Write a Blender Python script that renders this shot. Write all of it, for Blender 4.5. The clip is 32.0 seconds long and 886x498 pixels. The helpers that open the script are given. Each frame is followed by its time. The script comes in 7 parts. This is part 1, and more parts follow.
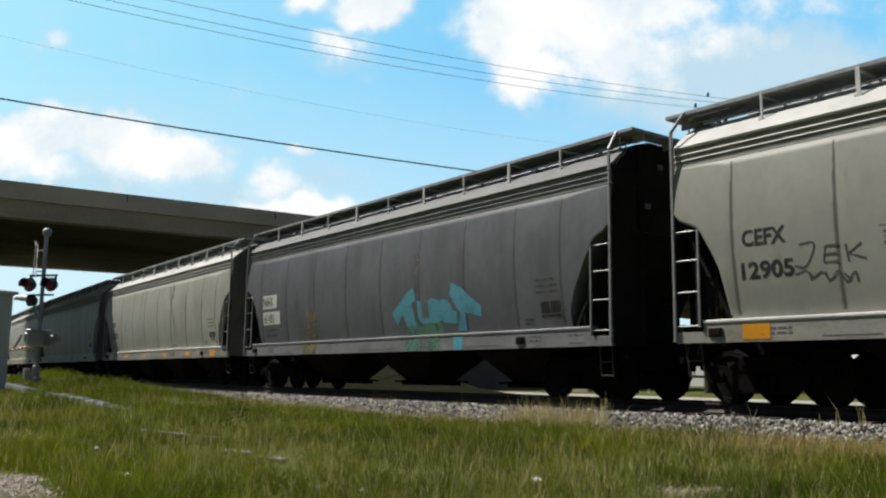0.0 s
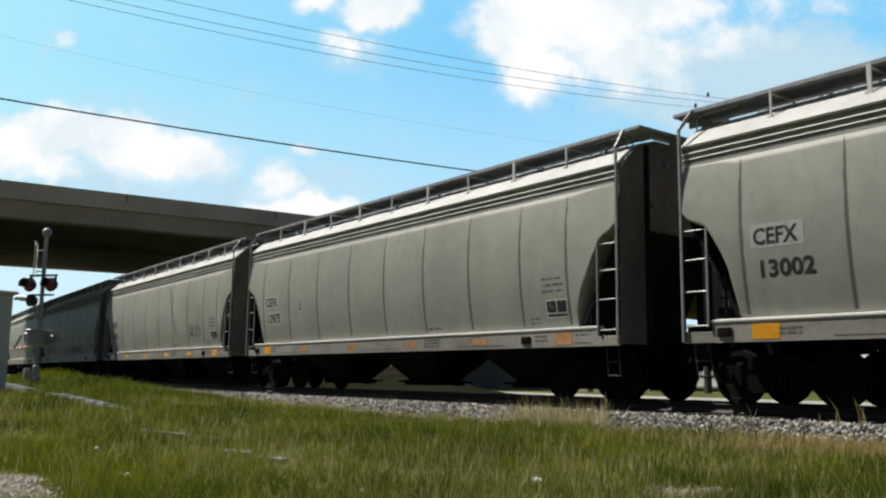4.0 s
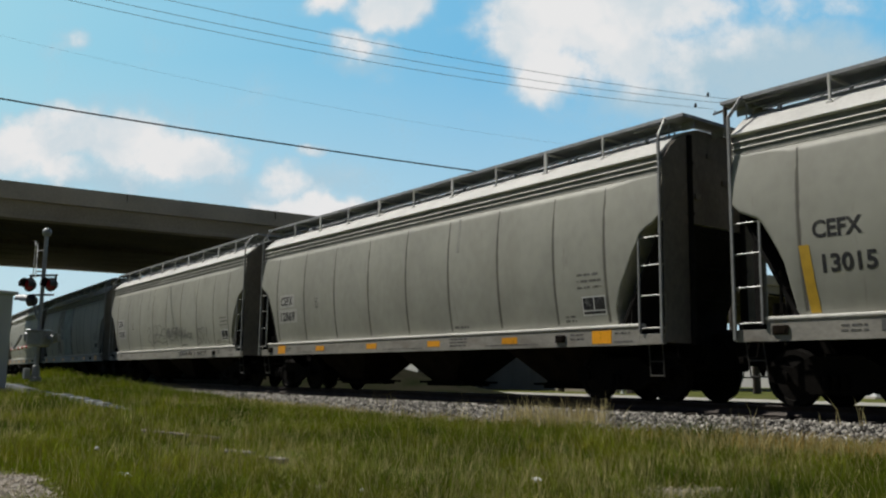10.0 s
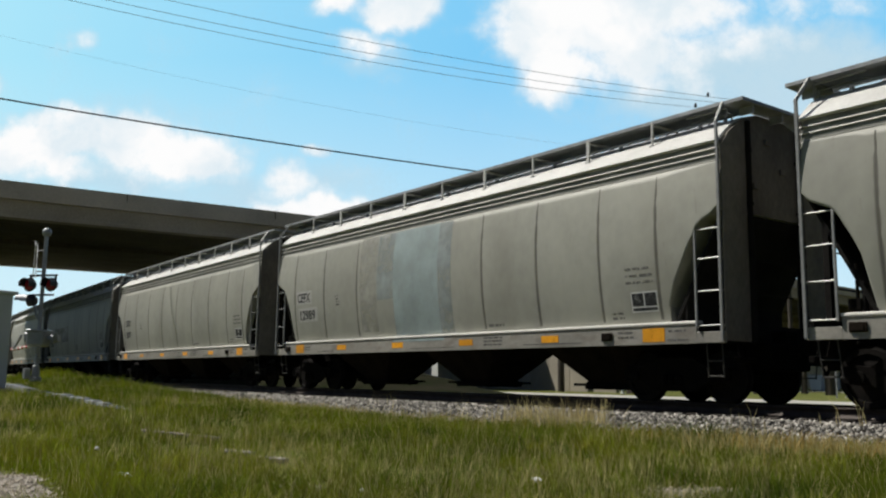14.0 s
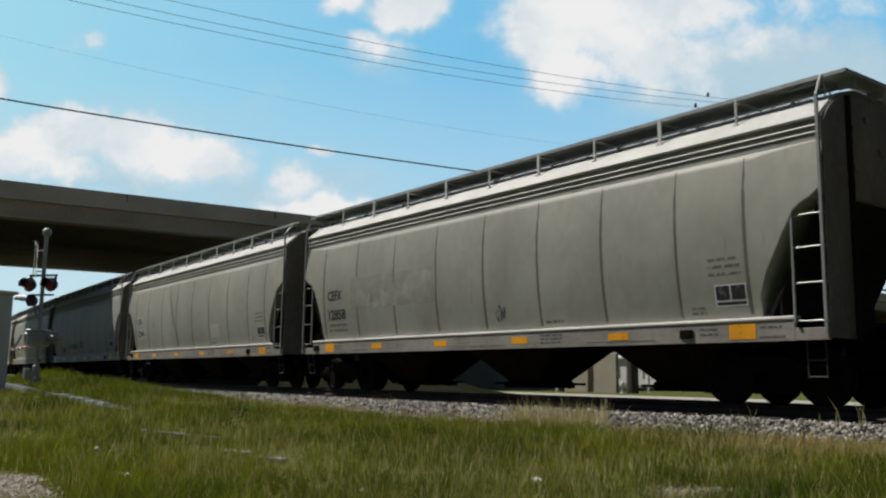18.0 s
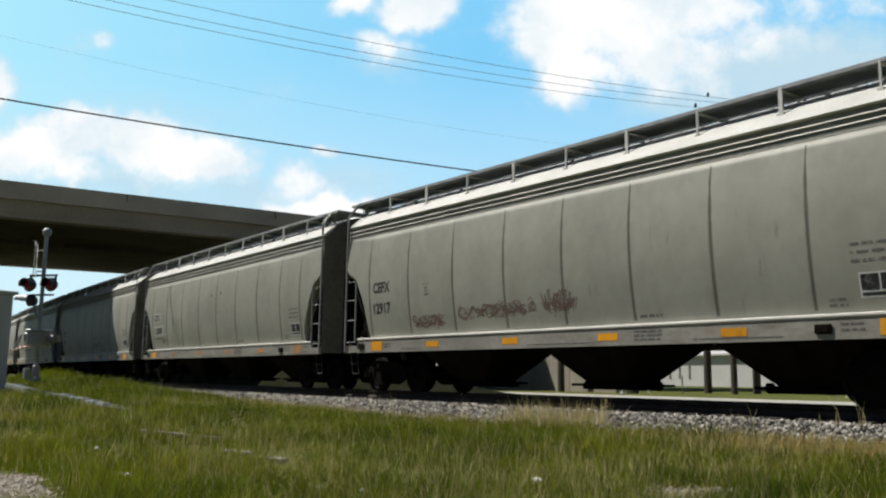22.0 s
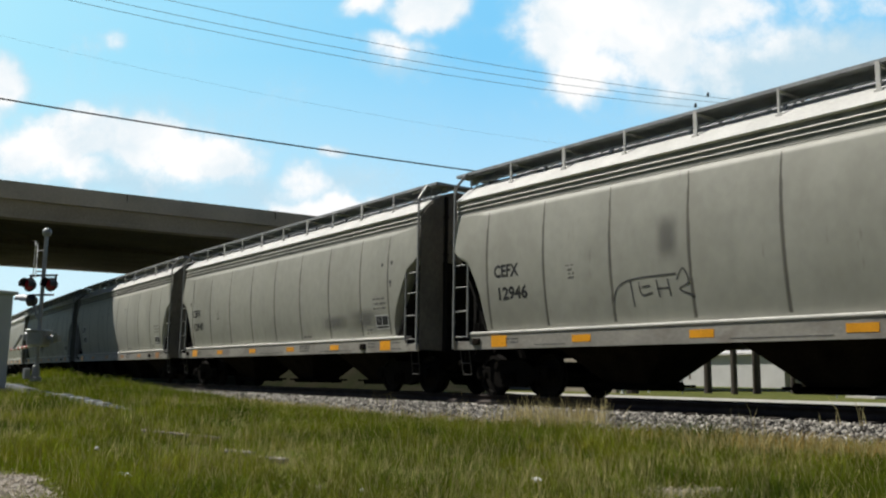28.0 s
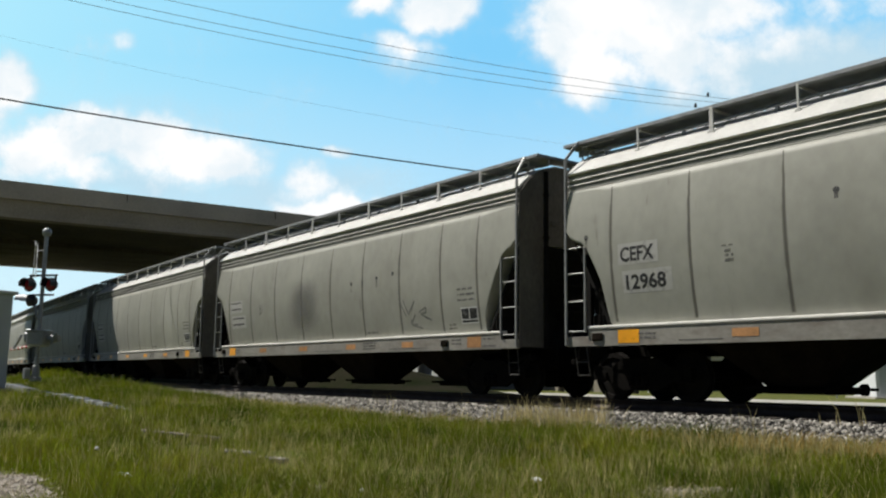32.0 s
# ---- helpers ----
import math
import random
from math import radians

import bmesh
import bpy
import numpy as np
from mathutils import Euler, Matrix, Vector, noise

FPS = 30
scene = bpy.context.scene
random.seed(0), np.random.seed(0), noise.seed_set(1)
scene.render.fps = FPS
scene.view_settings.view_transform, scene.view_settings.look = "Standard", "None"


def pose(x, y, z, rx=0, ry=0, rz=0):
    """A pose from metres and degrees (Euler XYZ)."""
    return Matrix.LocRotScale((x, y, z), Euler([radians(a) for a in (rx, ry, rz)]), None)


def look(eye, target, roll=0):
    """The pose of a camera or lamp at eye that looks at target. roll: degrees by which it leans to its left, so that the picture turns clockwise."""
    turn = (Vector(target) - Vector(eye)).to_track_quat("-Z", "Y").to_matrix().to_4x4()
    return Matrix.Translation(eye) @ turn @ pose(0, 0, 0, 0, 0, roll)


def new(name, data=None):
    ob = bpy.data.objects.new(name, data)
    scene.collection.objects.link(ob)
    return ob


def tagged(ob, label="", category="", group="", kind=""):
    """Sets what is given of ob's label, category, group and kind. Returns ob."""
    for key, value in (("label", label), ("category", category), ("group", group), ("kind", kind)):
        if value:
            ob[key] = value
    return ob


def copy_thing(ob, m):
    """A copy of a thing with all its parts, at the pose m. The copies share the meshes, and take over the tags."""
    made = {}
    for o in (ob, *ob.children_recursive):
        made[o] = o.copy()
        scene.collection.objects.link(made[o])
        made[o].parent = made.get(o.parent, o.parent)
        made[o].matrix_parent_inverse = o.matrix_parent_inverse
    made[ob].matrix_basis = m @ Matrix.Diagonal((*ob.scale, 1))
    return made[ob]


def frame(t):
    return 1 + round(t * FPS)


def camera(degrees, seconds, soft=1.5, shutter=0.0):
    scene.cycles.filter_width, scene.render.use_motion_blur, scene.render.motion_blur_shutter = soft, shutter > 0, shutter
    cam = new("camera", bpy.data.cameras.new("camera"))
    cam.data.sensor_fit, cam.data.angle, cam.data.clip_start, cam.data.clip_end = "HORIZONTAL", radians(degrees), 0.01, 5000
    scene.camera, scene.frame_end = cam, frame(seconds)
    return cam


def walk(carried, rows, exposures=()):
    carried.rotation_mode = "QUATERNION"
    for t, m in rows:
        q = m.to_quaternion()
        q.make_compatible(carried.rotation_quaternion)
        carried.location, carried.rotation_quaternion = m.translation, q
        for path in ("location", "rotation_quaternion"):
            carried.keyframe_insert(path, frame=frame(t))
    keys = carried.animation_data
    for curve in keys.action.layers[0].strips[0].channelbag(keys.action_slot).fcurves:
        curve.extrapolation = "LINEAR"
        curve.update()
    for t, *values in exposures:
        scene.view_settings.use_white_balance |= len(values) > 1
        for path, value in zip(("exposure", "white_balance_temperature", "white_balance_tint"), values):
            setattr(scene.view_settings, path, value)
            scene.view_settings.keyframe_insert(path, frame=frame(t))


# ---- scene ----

EYE = Vector((0.0, 0.0, 0.3141))
YAW, PITCH, ROLL = -53.5650, 8.4124, 0.8207
cam = camera(53.548, 32.0, soft=2.2)
_dir = Vector((math.sin(radians(YAW)) * math.cos(radians(PITCH)), math.cos(radians(YAW)) * math.cos(radians(PITCH)), math.sin(radians(PITCH))))
CAM_POSE = look(EYE, EYE + _dir, ROLL)
walk(cam, [(0, CAM_POSE), (32, CAM_POSE)], exposures=[(0, 0.0), (5.8, 0.0), (7.2, -0.06), (8.2, -0.28), (9.5, -0.36), (12.0, -0.28), (13.0, -0.06), (14.3, -0.06), (16.0, -0.14), (17.2, -0.28), (18.6, -0.26), (19.8, -0.05), (22.5, 0.0), (32, 0.0)])

# the track is a wide curve: it passes D metres before the camera under the angle HEAD, CURVE per metre
D, CURVE, HEAD, PITCH_LEN, BOGIE, RAIL = 14.3049, 0.00138, 0.02998, 18.0, 6.85, -0.045
RUN = [-6.5660231e-07, 4.138928e-05, -0.00070460852, 0.017176614, 8.9835165, -19.744348]
BEND = Vector((-math.sin(HEAD) / CURVE, D + math.cos(HEAD) / CURVE))   # the curve's centre


def along(t):
    """Metres that the train has run at t seconds."""
    s = 0.0
    for c in RUN:
        s = s * t + c
    return s


def rail_xy(s, side):
    a = HEAD + CURVE * np.asarray(s, dtype=float)
    r = 1 / CURVE - side
    return BEND.x + np.sin(a) * r, BEND.y - np.cos(a) * r


def track(s, side=0.0, z=0.0):
    x, y = rail_xy(s, side)
    return Vector((float(x), float(y), z))


def side_of(x, y):
    """Metres beyond the track's centre line, less than nothing on the camera's side."""
    return 1 / CURVE - np.hypot(np.asarray(x) - BEND.x, np.asarray(y) - BEND.y)


def line_y(x):
    return BEND.y - np.sqrt(1 / CURVE ** 2 - (np.asarray(x) - BEND.x) ** 2)

# ---- world, sun, exposure ----
SUN_DOWN = Vector((0.58, 0.36, -1.0)).normalized()
world = bpy.data.worlds.new("world")
scene.world = world
world.use_nodes = True
wn, wl = world.node_tree.nodes, world.node_tree.links
sky = wn.new("ShaderNodeTexSky")
sky.sky_type, sky.sun_disc = "NISHITA", False
sky.sun_elevation = math.asin(-SUN_DOWN.z)
sky.sun_rotation = math.atan2(-SUN_DOWN.x, -SUN_DOWN.y)
sky.air_density, sky.dust_density, sky.ozone_density = 0.55, 0.4, 1.5
wl.new(sky.outputs[0], wn["Background"].inputs[0])
wn["Background"].inputs[1].default_value = 0.05
sun = new("sun", bpy.data.lights.new("sun", "SUN"))
sun.data.energy, sun.data.angle, sun.data.color = 5.0, radians(0.53), (1.0, 0.96, 0.885)
sun.matrix_world = look(Vector((0, 0, 60)) - SUN_DOWN * 10, Vector((0, 0, 60)))
scene.view_settings.exposure = 0.0


# ---- materials ----
def mat(name, color, rough=0.7, metal=0.0, var=0.25, scale=3.0, bump=0.2, fine=40.0, stretch=(1, 1, 1), tint=None, rand=0.0, coords="Object", spec=0.5):
    """Colour with stains at one scale and grain at another, roughness that follows, and fine relief."""
    m = bpy.data.materials.new(name)
    m.use_nodes = True
    n, l = m.node_tree.nodes, m.node_tree.links
    b = n["Principled BSDF"]
    b.inputs["Roughness"].default_value, b.inputs["Metallic"].default_value = rough, metal
    b.inputs["Specular IOR Level"].default_value = spec
    tc = n.new("ShaderNodeTexCoord")
    mp = n.new("ShaderNodeMapping")
    mp.inputs["Scale"].default_value = stretch
    l.new(tc.outputs[coords], mp.inputs[0])
    big, small = n.new("ShaderNodeTexNoise"), n.new("ShaderNodeTexNoise")
    for node, sc, det in ((big, scale, 5), (small, fine, 3)):
        node.inputs["Scale"].default_value, node.inputs["Detail"].default_value = sc, det
        l.new(mp.outputs[0], node.inputs["Vector"])
    if rand:
        own, far = n.new("ShaderNodeObjectInfo"), n.new("ShaderNodeMath")
        far.operation = "MULTIPLY"
        far.inputs[1].default_value = 37.0
        l.new(own.outputs["Random"], far.inputs[0])
        for node in (big, small):
            node.noise_dimensions = "4D"
            l.new(far.outputs[0], node.inputs["W"])
    mix = n.new("ShaderNodeMix")
    mix.data_type, mix.blend_type = "RGBA", "MIX"
    dark = tint or tuple(c * (1 - var) for c in color)
    light = tuple(min(1, c * (1 + var * 0.6)) for c in color)
    mix.inputs[6].default_value, mix.inputs[7].default_value = (*dark, 1), (*light, 1)
    ramp = n.new("ShaderNodeMapRange")
    ramp.inputs[1].default_value, ramp.inputs[2].default_value = 0.3, 0.7
    l.new(big.outputs[0], ramp.inputs[0])
    l.new(ramp.outputs[0], mix.inputs[0])
    grain = n.new("ShaderNodeMix")
    grain.data_type, grain.blend_type = "RGBA", "MULTIPLY"
    grain.inputs[0].default_value = min(1.0, var * 1.6)
    g2 = n.new("ShaderNodeMapRange")
    g2.inputs[1].default_value, g2.inputs[2].default_value, g2.inputs[3].default_value, g2.inputs[4].default_value = 0.25, 0.75, 0.55, 1.35
    l.new(small.outputs[0], g2.inputs[0])
    l.new(mix.outputs[2], grain.inputs[6])
    l.new(g2.outputs[0], grain.inputs[7])
    last = grain.outputs[2]
    if rand:
        info, hs = n.new("ShaderNodeObjectInfo"), n.new("ShaderNodeHueSaturation")
        r = n.new("ShaderNodeMapRange")
        r.inputs[3].default_value, r.inputs[4].default_value = 1 - rand, 1 + rand
        l.new(info.outputs["Random"], r.inputs[0])
        l.new(r.outputs[0], hs.inputs["Value"])
        l.new(last, hs.inputs["Color"])
        last = hs.outputs[0]
    l.new(last, b.inputs["Base Color"])
    if bump:
        bp = n.new("ShaderNodeBump")
        bp.inputs["Strength"].default_value, bp.inputs["Distance"].default_value = bump, 0.02
        l.new(small.outputs[0], bp.inputs["Height"])
        l.new(bp.outputs[0], b.inputs["Normal"])
    return m


def weather(m, color, stretch, lo, hi, amount, scale=1.0):
    """Lay runs, stains or scuffs of another colour over a material, other ones on each thing."""
    n, l = m.node_tree.nodes, m.node_tree.links
    base = n["Principled BSDF"].inputs["Base Color"]
    src = base.links[0].from_socket
    tc, mp, own, far = n.new("ShaderNodeTexCoord"), n.new("ShaderNodeMapping"), n.new("ShaderNodeObjectInfo"), n.new("ShaderNodeMath")
    mp.inputs["Scale"].default_value = stretch
    far.operation = "MULTIPLY"
    far.inputs[1].default_value = 61.0
    noise, ramp, fac, mix = n.new("ShaderNodeTexNoise"), n.new("ShaderNodeMapRange"), n.new("ShaderNodeMath"), n.new("ShaderNodeMix")
    noise.noise_dimensions = "4D"
    noise.inputs["Scale"].default_value, noise.inputs["Detail"].default_value = scale, 5
    ramp.inputs[1].default_value, ramp.inputs[2].default_value = lo, hi
    fac.operation, mix.data_type = "MULTIPLY", "RGBA"
    fac.inputs[1].default_value = amount
    mix.inputs[7].default_value = (*color, 1)
    l.new(tc.outputs["Object"], mp.inputs[0])
    l.new(mp.outputs[0], noise.inputs["Vector"])
    l.new(own.outputs["Random"], far.inputs[0])
    l.new(far.outputs[0], noise.inputs["W"])
    l.new(noise.outputs[0], ramp.inputs[0])
    l.new(ramp.outputs[0], fac.inputs[0])
    l.new(fac.outputs[0], mix.inputs[0])
    l.new(src, mix.inputs[6])
    l.new(mix.outputs[2], base)
    return m


def worn(m, lo, hi, scale=7.0, most=1.0):
    """Thin, patchy paint that lets what is under it show through."""
    n, l = m.node_tree.nodes, m.node_tree.links
    out = n["Material Output"]
    tc, noise, ramp, tr, mix = n.new("ShaderNodeTexCoord"), n.new("ShaderNodeTexNoise"), n.new("ShaderNodeMapRange"), n.new("ShaderNodeBsdfTransparent"), n.new("ShaderNodeMixShader")
    noise.inputs["Scale"].default_value, noise.inputs["Detail"].default_value, noise.inputs["Roughness"].default_value = scale, 6, 0.65
    ramp.inputs[1].default_value, ramp.inputs[2].default_value, ramp.inputs[4].default_value = lo, hi, most
    l.new(tc.outputs["Object"], noise.inputs["Vector"])
    l.new(noise.outputs[0], ramp.inputs[0])
    l.new(ramp.outputs[0], mix.inputs[0])
    l.new(n["Principled BSDF"].outputs[0], mix.inputs[1])
    l.new(tr.outputs[0], mix.inputs[2])
    l.new(mix.outputs[0], out.inputs["Surface"])
    return m


def dented(m, scale, depth, stretch=(1, 1, 1)):
    """Broad shallow dents and ripples under the fine relief."""
    n, l = m.node_tree.nodes, m.node_tree.links
    normal = n["Principled BSDF"].inputs["Normal"]
    tc, mp, noise, bp, own, far = n.new("ShaderNodeTexCoord"), n.new("ShaderNodeMapping"), n.new("ShaderNodeTexNoise"), n.new("ShaderNodeBump"), n.new("ShaderNodeObjectInfo"), n.new("ShaderNodeMath")
    mp.inputs["Scale"].default_value = stretch
    far.operation = "MULTIPLY"
    far.inputs[1].default_value = 43.0
    noise.noise_dimensions = "4D"
    noise.inputs["Scale"].default_value, noise.inputs["Detail"].default_value = scale, 2
    bp.inputs["Strength"].default_value, bp.inputs["Distance"].default_value = 1.0, depth
    l.new(tc.outputs["Object"], mp.inputs[0])
    l.new(mp.outputs[0], noise.inputs["Vector"])
    l.new(own.outputs["Random"], far.inputs[0])
    l.new(far.outputs[0], noise.inputs["W"])
    l.new(noise.outputs[0], bp.inputs["Height"])
    if normal.links:
        l.new(normal.links[0].from_socket, bp.inputs["Normal"])
    l.new(bp.outputs[0], normal)
    return m


def feather(m, most, updown=False):
    """Dirt or seam shade that thins out to both sides of a narrow strip, or all round."""
    n, l = m.node_tree.nodes, m.node_tree.links
    tc, sep, tri, ramp, tr, mix = n.new("ShaderNodeTexCoord"), n.new("ShaderNodeSeparateXYZ"), n.new("ShaderNodeMath"), n.new("ShaderNodeMapRange"), n.new("ShaderNodeBsdfTransparent"), n.new("ShaderNodeMixShader")
    tri.operation = "PINGPONG"
    tri.inputs[1].default_value = 0.5
    ramp.interpolation_type = "SMOOTHSTEP"
    ramp.inputs[1].default_value, ramp.inputs[2].default_value, ramp.inputs[4].default_value = 0.06, 0.44, most
    l.new(tc.outputs["Generated"], sep.inputs[0])
    l.new(sep.outputs[0], tri.inputs[0])
    l.new(tri.outputs[0], ramp.inputs[0])
    share = ramp.outputs[0]
    if updown:
        tri2, ramp2, both = n.new("ShaderNodeMath"), n.new("ShaderNodeMapRange"), n.new("ShaderNodeMath")
        tri2.operation, both.operation, ramp2.interpolation_type = "PINGPONG", "MULTIPLY", "SMOOTHSTEP"
        tri2.inputs[1].default_value = 0.5
        ramp2.inputs[1].default_value, ramp2.inputs[2].default_value = 0.0, 0.4
        l.new(sep.outputs[2], tri2.inputs[0])
        l.new(tri2.outputs[0], ramp2.inputs[0])
        l.new(ramp2.outputs[0], both.inputs[0])
        l.new(share, both.inputs[1])
        share = both.outputs[0]
    l.new(share, mix.inputs[0])
    l.new(tr.outputs[0], mix.inputs[1])
    l.new(n["Principled BSDF"].outputs[0], mix.inputs[2])
    l.new(mix.outputs[0], n["Material Output"].inputs["Surface"])
    return m


def island(m, amount, sat=0.0):
    """Vary a material from one loose piece of a mesh to the next."""
    n, l = m.node_tree.nodes, m.node_tree.links
    b = n["Principled BSDF"]
    src = b.inputs["Base Color"].links[0].from_socket
    geo, hs, r = n.new("ShaderNodeNewGeometry"), n.new("ShaderNodeHueSaturation"), n.new("ShaderNodeMapRange")
    r.inputs[3].default_value, r.inputs[4].default_value = 1 - amount, 1 + amount
    l.new(geo.outputs["Random Per Island"], r.inputs[0])
    l.new(r.outputs[0], hs.inputs["Value"])
    if sat:
        r2 = n.new("ShaderNodeMapRange")
        r2.inputs[3].default_value, r2.inputs[4].default_value = 0.5 - sat, 0.5 + sat * 0.5
        l.new(geo.outputs["Random Per Island"], r2.inputs[0])
        l.new(r2.outputs[0], hs.inputs["Hue"])
    l.new(src, hs.inputs["Color"])
    l.new(hs.outputs[0], b.inputs["Base Color"])
    return m


PAINT = mat("grey_car_paint", (0.37, 0.368, 0.320), 0.55, 0, 0.13, 0.5, 0.03, 5, (1, 1, 0.8), rand=0.05, spec=0.35)
weather(PAINT, (0.25, 0.242, 0.20), (1.3, 1.0, 0.45), 0.48, 0.74, 0.45, 0.9)
weather(PAINT, (0.425, 0.423, 0.363), (0.7, 1.0, 0.7), 0.52, 0.70, 0.5, 0.9)
weather(PAINT, (0.105, 0.085, 0.07), (4.0, 1.0, 0.8), 0.66, 0.76, 0.35, 1.5)
DARKROOF = mat("dark_roof_paint", (0.165, 0.17, 0.173), 0.6, 0, 0.2, 1.5, 0.08, 18)
PAINT_DARK = mat("dark_grey_car_paint", (0.124, 0.135, 0.142), 0.55, 0, 0.16, 0.8, 0.03, 5, (1, 1, 0.8), spec=0.35)
weather(PAINT_DARK, (0.075, 0.075, 0.073), (1.4, 1.0, 0.3), 0.5, 0.72, 0.6, 1.3)
weather(PAINT_DARK, (0.155, 0.162, 0.166), (0.8, 1.0, 0.8), 0.54, 0.70, 0.5, 0.9)
# Raised above PAINT so that the roof's sunlit highlight sits in the colour.
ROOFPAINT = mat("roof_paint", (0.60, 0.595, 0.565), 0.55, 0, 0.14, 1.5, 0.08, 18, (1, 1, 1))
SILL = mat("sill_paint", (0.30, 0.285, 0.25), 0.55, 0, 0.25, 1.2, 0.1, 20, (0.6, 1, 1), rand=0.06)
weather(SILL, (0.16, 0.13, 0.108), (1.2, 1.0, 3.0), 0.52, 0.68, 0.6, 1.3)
# Sunlit edges of flange and lips: their brightness is put into this paint.
FLANGE = mat("sunlit_bright_edge", (0.62, 0.605, 0.555), 0.6, 0, 0.2, 1.5, 0.08, 20, (0.5, 1, 1), rand=0.08)
SILL_DARK = mat("dark_sill_paint", (0.20, 0.20, 0.20), 0.55, 0, 0.25, 2.2, 0.1, 20, (0.6, 1, 1))
GALV = mat("galvanised_steel", (0.31, 0.31, 0.30), 0.5, 0.5, 0.2, 6, 0.1, 60)
BRACKET = mat("pale_bracket_steel", (0.62, 0.61, 0.58), 0.55, 0.0, 0.15, 5, 0.08, 40)
GRATE = mat("walkway_steel", (0.33, 0.34, 0.355), 0.7, 0.2, 0.25, 4, 0.15, 60)
# Grime, plus the shade under the cars put into a near-black.
UNDER = mat("grimy_shaded_underframe_steel", (0.0065, 0.0056, 0.0046), 0.95, 0.0, 0.4, 3, 0.3, 30, spec=0.08)
# Shade on the car ends is put into this near-black.
ENDBLACK = mat("shade_black_end_paint", (0.016, 0.015, 0.014), 0.9, 0.0, 0.4, 2, 0.2, 20, spec=0.1)
# Brown dirt, blackened further with the shade below the sill.
HOPPER = mat("dirty_shaded_hopper_paint", (0.013, 0.0095, 0.0065), 0.95, 0.0, 0.5, 2, 0.2, 20, spec=0.08)
# Seam grime, with the soft shade along each weld put into the strip.
SEAM = mat("weld_seam_grime_and_shade", (0.12, 0.11, 0.093), 0.75, 0.0, 0.3, 2, 0.1, 30, (1, 1, 0.6))
SEAMDARK = mat("dark_weld_seam", (0.09, 0.09, 0.088), 0.7, 0, 0.3, 2, 0.2, 30, (1, 1, 0.6))
SMEAR = mat("grey_smear", (0.17, 0.171, 0.166), 0.6, 0, 0.2, 3, 0.05, 40)
BAND = mat("pale_overpaint", (0.425, 0.42, 0.37), 0.6, 0, 0.1, 2, 0.05, 30)
FADEINK = mat("very_faded_stencil", (0.165, 0.16, 0.147), 0.7, 0, 0.3, 9, 0.05, 40)
STEPSTEEL = mat("grimy_step_steel", (0.05, 0.047, 0.042), 0.8, 0.2, 0.3, 4, 0.15, 40)
# Steel colour lowered to carry the shade round the wheels.
WHEEL = mat("wheel_steel", (0.009, 0.0075, 0.0062), 0.8, 0.0, 0.4, 5, 0.2, 30, spec=0.12)
RAILTOP = mat("rail_steel", (0.045, 0.034, 0.028), 0.6, 0.5, 0.4, 4, 0.2, 40)
TIE = mat("creosoted_wood", (0.035, 0.027, 0.021), 0.9, 0, 0.4, 3, 0.5, 25, (0.3, 2, 2), rand=0.25)
ORANGE = mat("yellow_reflector", (0.80, 0.345, 0.012), 0.4, 0, 0.14, 3, 0.05, 40, rand=0.18)
FADEDORANGE = mat("faded_orange_reflector", (0.46, 0.23, 0.09), 0.6, 0, 0.3, 6, 0.05, 40, rand=0.2)
WHITE = mat("white_stencil", (0.68, 0.68, 0.66), 0.6, 0, 0.12, 6, 0.05, 40)
BLACK = mat("black_stencil", (0.02, 0.02, 0.022), 0.6, 0, 0.3, 6, 0.05, 40)
GREYINK = mat("faded_stencil", (0.16, 0.155, 0.145), 0.7, 0, 0.3, 9, 0.05, 40)
RED = mat("red_marking", (0.42, 0.06, 0.06), 0.6, 0, 0.25, 9, 0.05, 40)
PATCH = mat("fresh_patch_paint", (0.48, 0.474, 0.445), 0.6, 0, 0.1, 5, 0.05, 40)
BLUEVEIL = mat("thin_blue_overspray", (0.375, 0.425, 0.425), 0.6, 0, 0.15, 2, 0.05, 30, (1, 1, 0.3))
BLUEPATCH = mat("pale_blue_patch_paint", (0.385, 0.465, 0.47), 0.6, 0, 0.15, 2, 0.05, 30, (1, 1, 0.3))
SPRAYBLUE = mat("blue_spray_paint", (0.105, 0.36, 0.45), 0.55, 0, 0.25, 3, 0.05, 40)
SPRAYGREEN = mat("green_spray_paint", (0.13, 0.27, 0.19), 0.55, 0, 0.25, 3, 0.05, 40)
SPRAYTAN = mat("tan_spray_paint", (0.27, 0.20, 0.10), 0.6, 0, 0.25, 3, 0.05, 40)
SPRAYYELLOW = mat("yellow_spray_paint", (0.62, 0.38, 0.03), 0.55, 0, 0.15, 4, 0.05, 40)
SPRAYBLACK = mat("black_spray_paint", (0.08, 0.08, 0.078), 0.6, 0, 0.35, 6, 0.05, 40)
SPRAYGREY = mat("faded_dark_spray", (0.115, 0.117, 0.113), 0.6, 0, 0.4, 4, 0.05, 40)
SPRAYFAINT = mat("washed_out_spray", (0.185, 0.184, 0.168), 0.6, 0, 0.4, 4, 0.05, 40)
SPRAYRED = mat("red_brown_spray", (0.23, 0.15, 0.125), 0.6, 0, 0.35, 6, 0.05, 40)
dented(PAINT, 0.8, 0.03, (1.2, 1, 0.7))
dented(PAINT_DARK, 0.8, 0.03, (1.2, 1, 0.7))
feather(SEAM, 0.6)
feather(SEAMDARK, 0.5)
worn(BLUEPATCH, 0.25, 0.75, 1.2, 0.45)
worn(BLUEVEIL, 0.25, 0.7, 1.5, 0.85)
worn(SMEAR, 0.35, 0.6, 2.0, 1.0)
worn(BAND, 0.3, 0.7, 1.5, 0.9)
